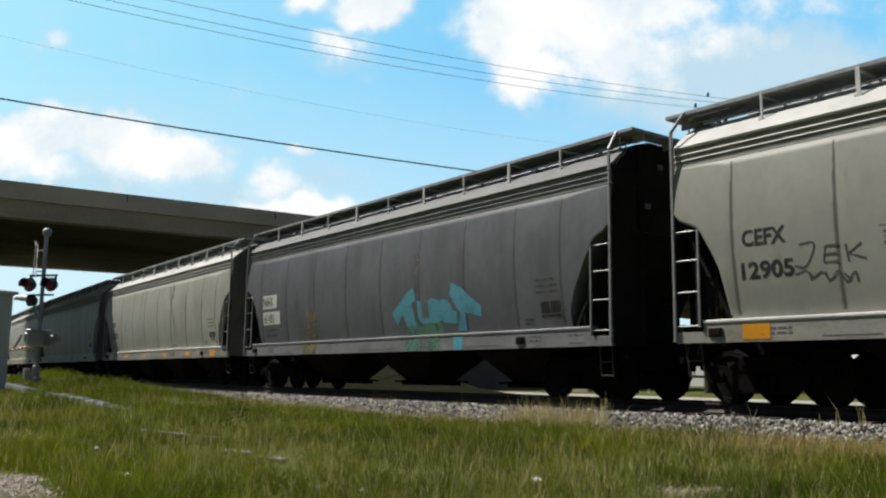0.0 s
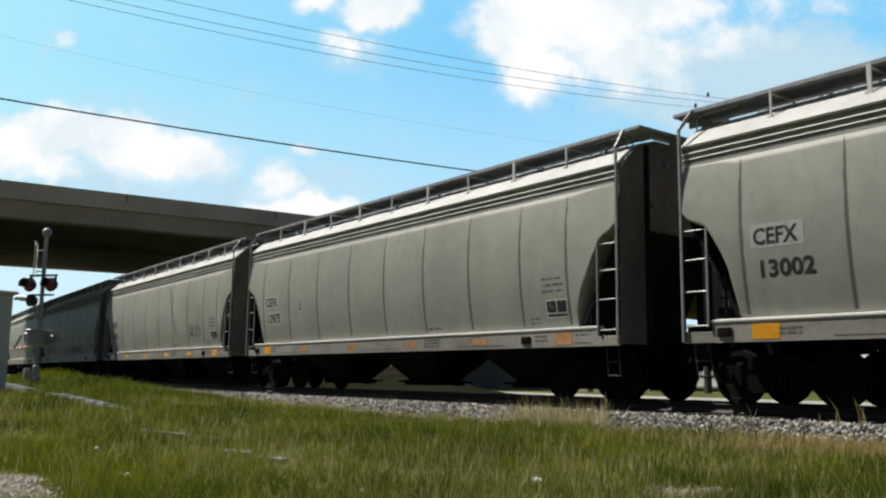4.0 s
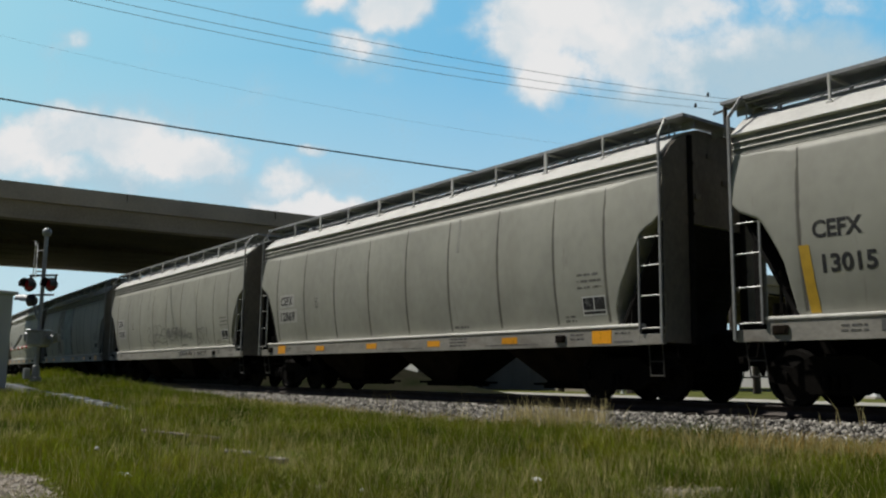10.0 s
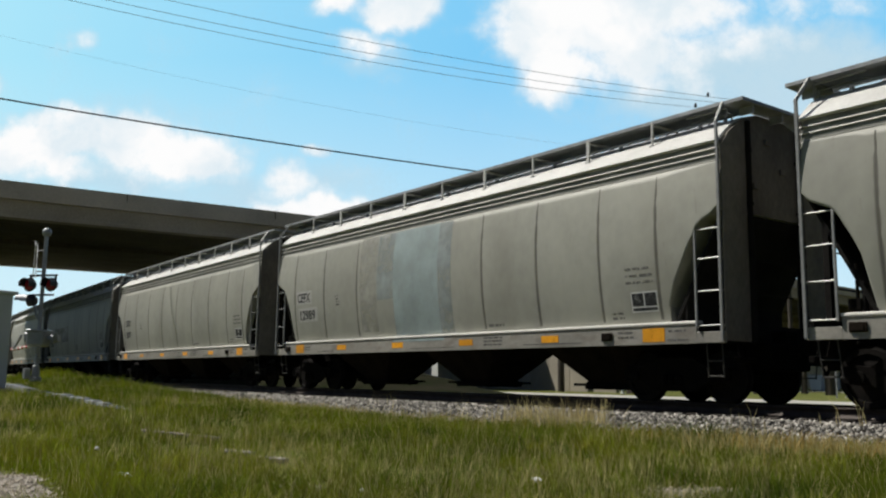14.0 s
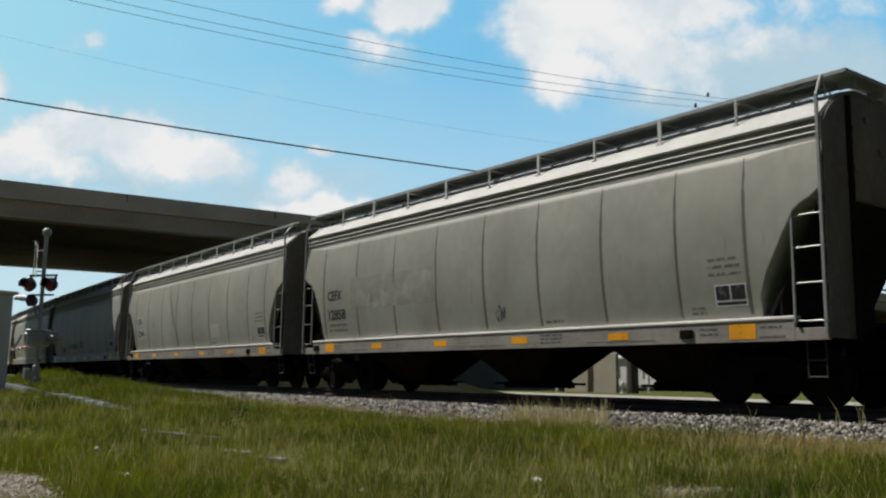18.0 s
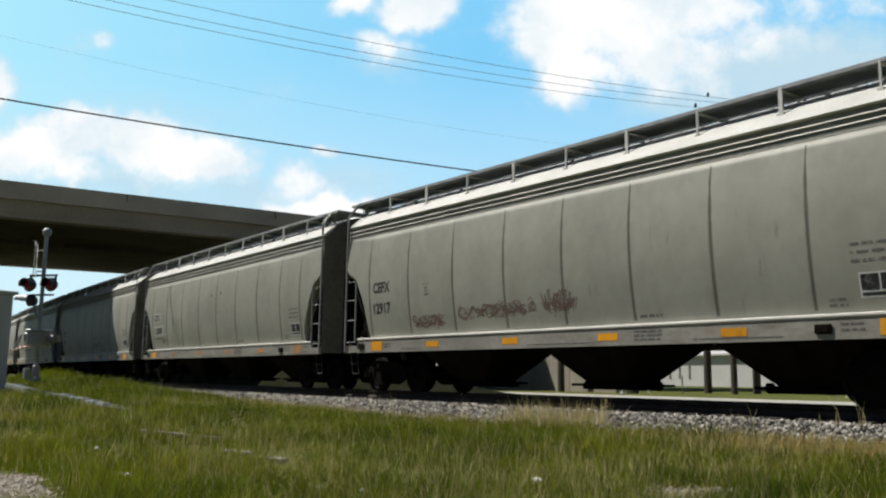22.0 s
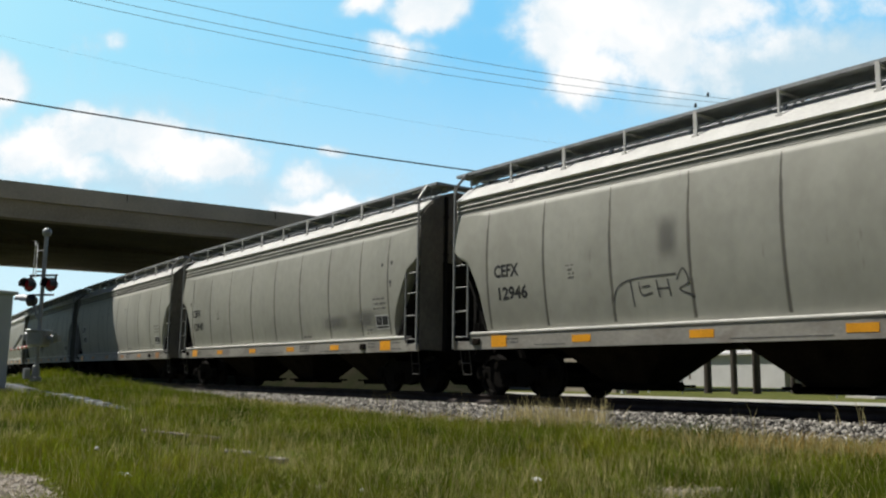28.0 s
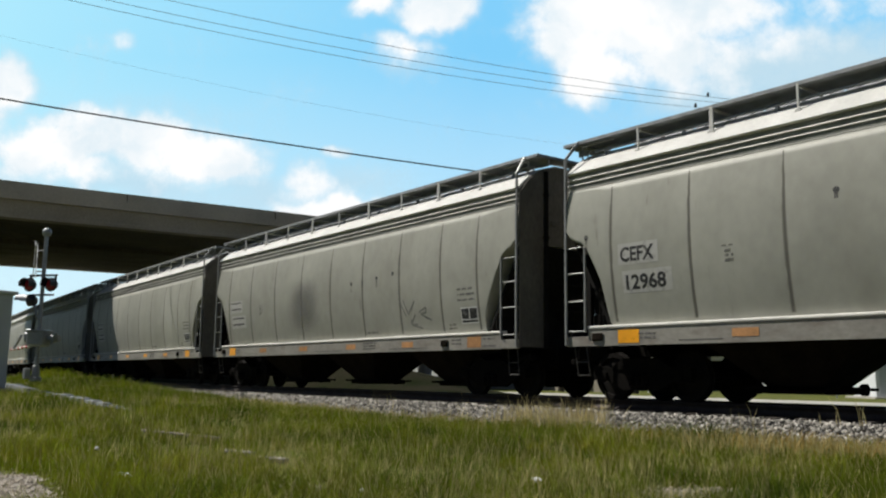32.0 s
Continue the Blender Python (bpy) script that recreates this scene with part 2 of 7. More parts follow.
worn(SPRAYGREY, 0.40, 0.66, 3.0, 0.85)
worn(SPRAYRED, 0.42, 0.68, 3.0, 0.8)
worn(SPRAYBLACK, 0.45, 0.7, 4.0, 0.6)
worn(SPRAYBLUE, 0.52, 0.7, 3.0, 0.45)
worn(SPRAYGREEN, 0.42, 0.62, 3.0, 0.8)
worn(SPRAYTAN, 0.38, 0.6, 3.0, 0.9)
worn(BLACK, 0.50, 0.72, 9.0, 0.55)
worn(FADEINK, 0.40, 0.62, 9.0, 0.8)
worn(GREYINK, 0.45, 0.65, 9.0, 0.7)
worn(WHITE, 0.55, 0.72, 6.0, 0.5)
worn(PATCH, 0.55, 0.75, 5.0, 0.6)
worn(ORANGE, 0.58, 0.72, 7.0, 0.6)
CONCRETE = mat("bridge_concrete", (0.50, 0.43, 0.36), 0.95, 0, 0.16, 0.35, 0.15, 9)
# Darker copy of CONCRETE: overhang shade on the recessed girder, put into colour.
GIRDER = mat("shaded_girder_concrete", (0.37, 0.315, 0.26), 0.95, 0, 0.22, 0.3, 0.15, 9)
# Shade below the deck is put into this colour; joints and windows borrow it.
CONCDARK = mat("shade_dark_concrete", (0.135, 0.113, 0.092), 0.95, 0, 0.4, 0.12, 0.15, 7, spec=0.1)
GROUND = mat("soil_and_thatch", (0.12, 0.12, 0.033), 1.0, 0, 0.4, 0.8, 0.6, 20, tint=(0.065, 0.085, 0.014), spec=0.1)
DIRT = mat("pale_gravel_dirt", (0.30, 0.27, 0.23), 1.0, 0, 0.35, 2, 0.8, 30, spec=0.1)
# Shade in the gaps between the stones is put into this dark bed.
BALLASTBED = mat("shade_dark_ballast_bed", (0.045, 0.040, 0.035), 1.0, 0, 0.4, 3, 1.0, 25, spec=0.1)
STONE = island(mat("ballast_stone", (0.31, 0.293, 0.26), 0.9, 0, 0.3, 3, 0.2, 40, spec=0.2), 0.85)
GRASS = island(mat("grass_blades", (0.175, 0.205, 0.012), 0.75, 0, 0.42, 0.7, 0, 8, tint=(0.036, 0.074, 0.005), spec=0.15), 0.55, 0.035)
DRYGRASS = island(mat("dry_grass", (0.58, 0.50, 0.24), 0.8, 0, 0.25, 1, 0, 8, spec=0.15), 0.3, 0.01)
CABINET = mat("pale_grey_cabinet_paint", (0.52, 0.55, 0.57), 0.5, 0, 0.08, 1.2, 0.05, 30)
SIGMETAL = mat("aluminium_mast", (0.29, 0.30, 0.31), 0.5, 0.5, 0.15, 4, 0.1, 50)
SIGBLACK = mat("black_signal_hood", (0.016, 0.016, 0.018), 0.5, 0, 0.2, 5, 0.1, 40)
LENS = mat("red_signal_lens", (0.22, 0.012, 0.016), 0.2, 0, 0.1, 5, 0.0, 40)
WOODPOLE = mat("weathered_pole_wood", (0.075, 0.062, 0.05), 0.9, 0, 0.3, 2, 0.5, 25, (4, 4, 0.3))
WIRE = mat("black_cable", (0.012, 0.012, 0.014), 0.6, 0, 0.1, 5, 0, 40)
THINWIRE = mat("weathered_copper_wire", (0.22, 0.25, 0.29), 0.6, 0.2, 0.1, 5, 0, 40)
SIDING = mat("pale_siding", (0.47, 0.465, 0.45), 0.7, 0, 0.1, 0.6, 0.1, 12)
SHEDROOF = mat("grey_shed_roof", (0.52, 0.50, 0.48), 0.6, 0, 0.15, 0.6, 0.1, 12)
ROADMAT = mat("pale_worn_concrete_road", (0.42, 0.40, 0.36), 0.95, 0, 0.15, 0.5, 0.2, 12)
TRAILER = mat("trailer_white_paint", (0.74, 0.76, 0.78), 0.45, 0, 0.06, 0.6, 0.03, 20)
TYRE = mat("tyre_rubber", (0.02, 0.02, 0.02), 0.9, 0, 0.2, 5, 0.2, 40)
GLASS = mat("dark_window_glass", (0.02, 0.025, 0.03), 0.1, 0, 0.1, 2, 0, 20)
SIGNYELLOW = mat("yellow_sign_paint", (0.80, 0.42, 0.01), 0.45, 0, 0.06, 3, 0.03, 30)
WEATHERWOOD = mat("weathered_timber", (0.17, 0.15, 0.13), 0.95, 0, 0.35, 4, 0.6, 30, (0.4, 3, 3))
RUBBLE = mat("weathered_concrete_rubble", (0.24, 0.225, 0.20), 0.95, 0, 0.35, 5, 0.6, 30)


# ---- mesh helpers ----
def link_mesh(name, me, material, parent=None, label=""):
    ob = new(name, me)
    if material and not me.materials:
        me.materials.append(material)
    if parent:
        ob.parent = parent
    if label:
        ob["label"] = label
    return ob


def part(name, bm, material, parent=None, label="", smooth=False):
    bmesh.ops.recalc_face_normals(bm, faces=bm.faces)
    me = bpy.data.meshes.new(name)
    bm.to_mesh(me)
    bm.free()
    if smooth:
        me.polygons.foreach_set("use_smooth", [True] * len(me.polygons))
    return link_mesh(name, me, material, parent, label)


def part_of(name, me, parent, m=None, label=""):
    """Another piece on a mesh that exists."""
    ob = new(name, me)
    ob.parent = parent
    if m is not None:
        ob.matrix_basis = m
    if label:
        ob["label"] = label
    return ob


def box(bm, x0, x1, y0, y1, z0, z1, bevel=0.0, m=None):
    r = bmesh.ops.create_cube(bm, size=1)
    vs = r["verts"]
    for v in vs:
        v.co = Vector(((x0 + x1) / 2 + v.co.x * (x1 - x0), (y0 + y1) / 2 + v.co.y * (y1 - y0), (z0 + z1) / 2 + v.co.z * (z1 - z0)))
    if bevel:
        es = list({e for v in vs for e in v.link_edges})
        out = bmesh.ops.bevel(bm, geom=es, offset=bevel, segments=1, affect="EDGES")
        vs = list({v for f in out["faces"] for v in f.verts} | {v for v in vs if v.is_valid})
    if m is not None:
        bmesh.ops.transform(bm, matrix=m, verts=vs)
    return bm


def tube(bm, a, b, r, seg=6, r2=None):
    a, b = Vector(a), Vector(b)
    d = b - a
    q = d.to_track_quat("Z", "Y").to_matrix()
    r2 = r if r2 is None else r2
    rings = []
    for c, rad in ((a, r), (b, r2)):
        rings.append([bm.verts.new(c + q @ Vector((rad * math.cos(2 * math.pi * i / seg), rad * math.sin(2 * math.pi * i / seg), 0))) for i in range(seg)])
    for i in range(seg):
        j = (i + 1) % seg
        bm.faces.new((rings[0][i], rings[0][j], rings[1][j], rings[1][i]))
    bm.faces.new(rings[0][::-1])
    bm.faces.new(rings[1])
    return bm


def extrude_poly(bm, pts, axis, lo, hi):
    """A flat outline pulled out along an axis. pts: the two other coordinates in order."""
    def at(p, w):
        return Vector((w, *p)) if axis == "x" else Vector((p[0], w, p[1])) if axis == "y" else Vector((*p, w))
    a = [bm.verts.new(at(p, lo)) for p in pts]
    b = [bm.verts.new(at(p, hi)) for p in pts]
    n = len(pts)
    for i in range(n):
        bm.faces.new((a[i], a[(i + 1) % n], b[(i + 1) % n], b[i]))
    bm.faces.new(a[::-1])
    bm.faces.new(b)
    return bm


def lathe(bm, prof, seg=20, m=None):
    """Turn (radius, height) pairs round z."""
    rings = []
    for r, z in prof:
        rings.append([bm.verts.new((r * math.cos(2 * math.pi * i / seg), r * math.sin(2 * math.pi * i / seg), z)) for i in range(seg)])
    for a, b in zip(rings, rings[1:]):
        for i in range(seg):
            bm.faces.new((a[i], a[(i + 1) % seg], b[(i + 1) % seg], b[i]))
    bm.faces.new(rings[0][::-1])
    bm.faces.new(rings[-1])
    if m is not None:
        bmesh.ops.transform(bm, matrix=m, verts=[v for r in rings for v in r])
    return bm


def mesh_np(name, verts, faces, smooth=False):
    me = bpy.data.meshes.new(name)
    nv, (nf, k) = len(verts), faces.shape
    me.vertices.add(nv)
    me.vertices.foreach_set("co", np.ascontiguousarray(verts, dtype=np.float32).ravel())
    me.loops.add(nf * k)
    me.loops.foreach_set("vertex_index", np.ascontiguousarray(faces, dtype=np.int32).ravel())
    me.polygons.add(nf)
    me.polygons.foreach_set("loop_start", np.arange(0, nf * k, k, dtype=np.int32))
    if smooth:
        me.polygons.foreach_set("use_smooth", np.ones(nf, dtype=bool))
    me.update(calc_edges=True)
    me.validate()
    return me


def thing(name, m=None, label="", category="", group="", kind=""):
    ob = new(name)
    if m is not None:
        ob.matrix_basis = m
    return tagged(ob, label, category, group, kind)


def noise2(x, y, f, seed=0.0):
    """Smooth value noise on arrays, about 0 to 1."""
    x, y = np.asarray(x) * f + 31.7 + seed, np.asarray(y) * f + 17.3 - seed
    xi, yi = np.floor(x), np.floor(y)
    fx, fy = x - xi, y - yi
    fx, fy = fx * fx * (3 - 2 * fx), fy * fy * (3 - 2 * fy)

    def hsh(a, b):
        v = np.sin(a * 127.1 + b * 311.7) * 43758.5453
        return v - np.floor(v)
    return (hsh(xi, yi) * (1 - fx) + hsh(xi + 1, yi) * fx) * (1 - fy) + (hsh(xi, yi + 1) * (1 - fx) + hsh(xi + 1, yi + 1) * fx) * fy


def ribbon(name, pts, r, material, seg=5):
    """One unbroken round cord through points."""
    bm = bmesh.new()
    rings = []
    for i, p in enumerate(pts):
        q = (pts[min(i + 1, len(pts) - 1)] - pts[max(i - 1, 0)]).to_track_quat("Z", "Y").to_matrix()
        rings.append([bm.verts.new(p + q @ Vector((r * math.cos(2 * math.pi * k / seg), r * math.sin(2 * math.pi * k / seg), 0))) for k in range(seg)])
    for a, b in zip(rings, rings[1:]):
        for k in range(seg):
            bm.faces.new((a[k], a[(k + 1) % seg], b[(k + 1) % seg], b[k]))
    bm.faces.new(rings[0][::-1])
    bm.faces.new(rings[-1])
    return part(name, bm, material)


TANSTONE = island(mat("tan_gravel", (0.40, 0.35, 0.28), 0.95, 0, 0.25, 3, 0.2, 40, spec=0.2), 0.35)
KERB = mat("blue_grey_kerb_stone", (0.24, 0.26, 0.27), 0.9, 0, 0.3, 3, 0.3, 20)
FAINTWIRE = mat("bright_bare_wire", (0.45, 0.52, 0.58), 0.5, 0.2, 0.1, 5, 0, 40)


def leafy(m, share):
    """Let part of the sunlight pass through thin blades."""
    n, l = m.node_tree.nodes, m.node_tree.links
    p, out = n["Principled BSDF"], n["Material Output"]
    tr, mix = n.new("ShaderNodeBsdfTranslucent"), n.new("ShaderNodeMixShader")
    l.new(p.inputs["Base Color"].links[0].from_socket, tr.inputs["Color"])
    mix.inputs[0].default_value = share
    l.new(p.outputs[0], mix.inputs[1])
    l.new(tr.outputs[0], mix.inputs[2])
    l.new(mix.outputs[0], out.inputs[0])


leafy(GRASS, 0.45)
leafy(DRYGRASS, 0.3)
# Channels lie in the lips' and roof's shadow; that shade is in this colour.
BANDSHADE = mat("shade_under_the_roof_edge", (0.22, 0.222, 0.20), 0.8, 0, 0.3, 3, 0.1, 20)
BROWNGRASS = island(mat("rusty_brown_grass", (0.46, 0.30, 0.07), 0.8, 0, 0.25, 1, 0, 8, spec=0.15), 0.35, 0.01)
leafy(BROWNGRASS, 0.3)

TUSSOCK = island(mat("tussock_grass", (0.25, 0.26, 0.027), 0.75, 0, 0.3, 0.6, 0, 8, tint=(0.09, 0.13, 0.010), spec=0.15), 0.45, 0.03)
leafy(TUSSOCK, 0.35)




# ---- ground, ballast, track ----
def smooth(a, b, v):
    t = np.clip((np.asarray(v, dtype=float) - a) / (b - a), 0, 1)
    return t * t * (3 - 2 * t)


def ground_z(x, y):
    x, y = np.asarray(x, dtype=float), np.asarray(y, dtype=float)
    near = -0.62 + 0.05 * (noise2(x, y, 0.35) - 0.5)
    rise = (0.34 * smooth(-9, -18, x) + 0.16 * smooth(-18, -28, x)) * smooth(10.3, 7.2, y) + 0.03 * noise2(x, y, 0.8)
    mound = 0.36 * np.exp(-((x + 29.5) / 5.5) ** 2 - ((y - 6.7) / 1.15) ** 2)
    bank = near + rise + mound
    far = -0.36 + 0 * x
    side = side_of(x, y)
    f = smooth(1.5, 4.0, side)
    z = bank * (1 - f) + far * f
    return np.where(np.abs(side) < 2.3, np.minimum(z, -0.7), z)


def grid_axis(lo, hi, fine, coarse):
    """Fine steps inside lo..hi, growing steps out to the horizon."""
    v = list(np.arange(lo, hi + 1e-6, fine))
    step, a = coarse, v[-1]
    while a < 2600:
        a += step
        step *= 1.35
        v.append(a)
    step, a, left = coarse, v[0], []
    while a > -2600:
        a -= step
        step *= 1.35
        left.append(a)
    return np.array(left[::-1] + v)


def build_ground():
    xs, ys = grid_axis(-60, 8, 0.4, 0.8), grid_axis(-2, 20, 0.4, 0.8)
    gx, gy = np.meshgrid(xs, ys, indexing="ij")
    v = np.stack([gx, gy, ground_z(gx, gy)], -1).reshape(-1, 3)
    i, j = np.meshgrid(np.arange(len(xs) - 1), np.arange(len(ys) - 1), indexing="ij")
    a = (i * len(ys) + j).ravel()
    f = np.stack([a, a + len(ys), a + len(ys) + 1, a + 1], -1)
    tagged(link_mesh("ground", mesh_np("ground", v, f, True), GROUND), "rough grassy ground beside a railway line", "ground", kind="structure")


def sweep(name, outline, s0, s1, step, material, parent=None, label=""):
    """A cross-section (side, height) carried along the track."""
    ss = np.arange(s0, s1 + 1e-6, step)
    v = np.array([track(s, a, z + RAIL) for s in ss for a, z in outline])
    n, m = len(outline), len(ss)
    f = [(i * n + k, i * n + (k + 1) % n, (i + 1) * n + (k + 1) % n, (i + 1) * n + k) for i in range(m - 1) for k in range(n)]
    return link_mesh(name, mesh_np(name, v, np.array(f), False), material, parent, label)


def build_track():
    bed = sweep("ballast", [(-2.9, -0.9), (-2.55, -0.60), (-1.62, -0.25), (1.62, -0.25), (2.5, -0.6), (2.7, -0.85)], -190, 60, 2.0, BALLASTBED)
    tagged(bed, "bed of crushed stone under the track, gap shade in its colour", "ballast", kind="structure")
    for side in (-0.755, 0.755):
        prof = [(side + a, z) for a, z in ((-0.07, -0.172), (0.07, -0.172), (0.07, -0.158), (0.012, -0.135), (0.012, -0.045), (0.036, -0.036), (0.036, -0.004), (0.028, 0.0), (-0.028, 0.0), (-0.036, -0.004), (-0.036, -0.036), (-0.012, -0.045), (-0.012, -0.135), (-0.07, -0.158))]
        tagged(sweep("rail", prof, -190, 60, 2.0, RAILTOP), "rusty steel rail with a worn head on timber ties", "rail", "rails", "structure")
    bm = bmesh.new()
    box(bm, -0.115, 0.115, -1.3, 1.3, -0.09, 0.09, 0.012)
    bmesh.ops.recalc_face_normals(bm, faces=bm.faces)
    me = bpy.data.meshes.new("tie")
    bm.to_mesh(me)
    bm.free()
    me.materials.append(TIE)
    rng = random.Random(4)
    s = -75.0
    while s < 20:
        p = track(s, rng.uniform(-0.04, 0.04), RAIL - 0.268)
        tie = new("railway_tie", me)
        tie.matrix_basis = Matrix.Translation(p) @ Matrix.Rotation(HEAD + CURVE * s + rng.uniform(-0.02, 0.02), 4, "Z")
        tagged(tie, "dark creosoted timber tie half sunk in ballast", "railway tie", "ties under the rails", "structure")
        s += 0.52


def stones(name, pts, sizes, seed, label, material=STONE):
    """Angular stones, one octahedron-like lump each."""
    rng = np.random.default_rng(seed)
    base = np.array([(1, 0, 0), (-1, 0, 0), (0, 1, 0), (0, -1, 0), (0, 0, 1), (0, 0, -1)], dtype=float)
    tri = np.array([(0, 2, 4), (2, 1, 4), (1, 3, 4), (3, 0, 4), (2, 0, 5), (1, 2, 5), (3, 1, 5), (0, 3, 5)])
    n = len(pts)
    v = base[None] * rng.uniform(0.55, 1.2, (n, 6, 1)) + rng.normal(0, 0.22, (n, 6, 3))
    q = rng.normal(size=(n, 4))
    q /= np.linalg.norm(q, axis=1, keepdims=True)
    w, x, y, z = q.T
    R = np.stack([1 - 2 * (y * y + z * z), 2 * (x * y - z * w), 2 * (x * z + y * w), 2 * (x * y + z * w), 1 - 2 * (x * x + z * z), 2 * (y * z - x * w), 2 * (x * z - y * w), 2 * (y * z + x * w), 1 - 2 * (x * x + y * y)], -1).reshape(n, 3, 3)
    v = np.einsum("nij,nkj->nki", R, v) * sizes[:, None, None] + pts[:, None]
    f = (tri[None] + 6 * np.arange(n)[:, None, None]).reshape(-1, 3)
    return tagged(link_mesh(name, mesh_np(name, v.reshape(-1, 3), f), material), label, "stones", kind="stuff")


def build_stones():
    rng = np.random.default_rng(3)
    n = 58000
    s = -48 + 53 * rng.random(n) ** 0.8
    side = rng.uniform(-2.78, -1.25, n)
    keep = (s > -30) | (rng.random(n) < 0.6)
    s, side = s[keep], side[keep]
    z = RAIL + np.interp(side, [-2.9, -2.55, -1.62, 0], [-0.9, -0.60, -0.25, -0.25])
    px, py = rail_xy(s, side)
    pts = np.stack([px, py, z + rng.uniform(-0.01, 0.035, len(s))], -1)
    far = -25 + 18 * rng.random(24000)
    out = -2.5 - 1.2 * rng.random(24000)
    fx, fy = rail_xy(far, out)
    keep = out > verge_edge(fx) - 0.15
    fx, fy = fx[keep], fy[keep]
    pts = np.concatenate([pts, np.stack([fx, fy, np.maximum(ground_z(fx, fy), RAIL - 0.62) + rng.uniform(0.0, 0.035, len(fx))], -1)])
    s = np.concatenate([s, fx])
    stones("ballast_stones", pts, 0.013 + 0.040 * rng.random(len(s)) ** 1.8, 5, "loose pale grey crushed stones along the track")


def blades(name, px, py, height, lean, width, material, label, category, seed):
    """Grass: each blade three joints long, bent over."""
    rng = np.random.default_rng(seed)
    n = len(px)
    pz = ground_z(px, py) - 0.02
    a = rng.uniform(0, 2 * np.pi, n)
    b = rng.uniform(0, 2 * np.pi, n)
    wx, wy = np.cos(a) * width, np.sin(a) * width
    lx, ly = np.cos(b) * lean, np.sin(b) * lean
    v = np.zeros((n, 5, 3))
    for k, (up, bend, w) in enumerate(((0, 0, 1), (0, 0, -1), (0.55, 0.3, 0.75), (0.55, 0.3, -0.75), (1, 1, 0))):
        v[:, k, 0] = px + lx * height * bend + wx * w
        v[:, k, 1] = py + ly * height * bend + wy * w
        v[:, k, 2] = pz + height * up
    tri = np.array([(0, 1, 3), (0, 3, 2), (2, 3, 4)])
    f = (tri[None] + 5 * np.arange(n)[:, None, None]).reshape(-1, 3)
    return tagged(link_mesh(name, mesh_np(name, v.reshape(-1, 3), f), material), label, category, kind="stuff")


def meadow(n, seed, r0, r1, power):
    rng = np.random.default_rng(seed)
    az = np.radians(rng.uniform(-86, -20, n))
    r = r0 + (r1 - r0) * rng.random(n) ** power
    x, y = r * np.sin(az), r * np.cos(az)
    side = side_of(x, y)
    return x, y, side, rng


def verge_edge(x):
    """How far from the track the grass begins."""
    return -2.42 - 0.30 * smooth(-8.4, -9.8, x) * smooth(-25.0, -18.0, x) - 0.75 * np.exp(-((x + 15.8) / 3.0) ** 2)


def bare(x, y):
    """Where the soil shows: a worn dirt patch near the camera, and thin spots."""
    patch = smooth(0.30, 0.62, np.exp(-(((x + 8.0) / 2.0) ** 2 + ((y - 1.28) / 0.66) ** 2)) + 0.5 * (noise2(x, y, 1.8) - 0.5))
    spots = smooth(0.45, 0.8, np.exp(-(((x + 4.95 - 0.25 * (y - 6.3)) / 0.75) ** 2 + ((y - 6.3) / 1.3) ** 2)) + 0.3 * (noise2(x, y, 2.0) - 0.5)) * 0.75
    spot2 = smooth(0.45, 0.8, np.exp(-(((x + 7.0) / 0.7) ** 2 + ((y - 3.6) / 0.5) ** 2)) + 0.3 * (noise2(x, y, 2.0) - 0.5)) * 0.7
    strip = smooth(0.50, 0.30, np.abs(y - 4.72)) * smooth(-15.0, -17.0, x) * 0.9
    return np.maximum(np.maximum(patch, spots), np.maximum(spot2, strip))


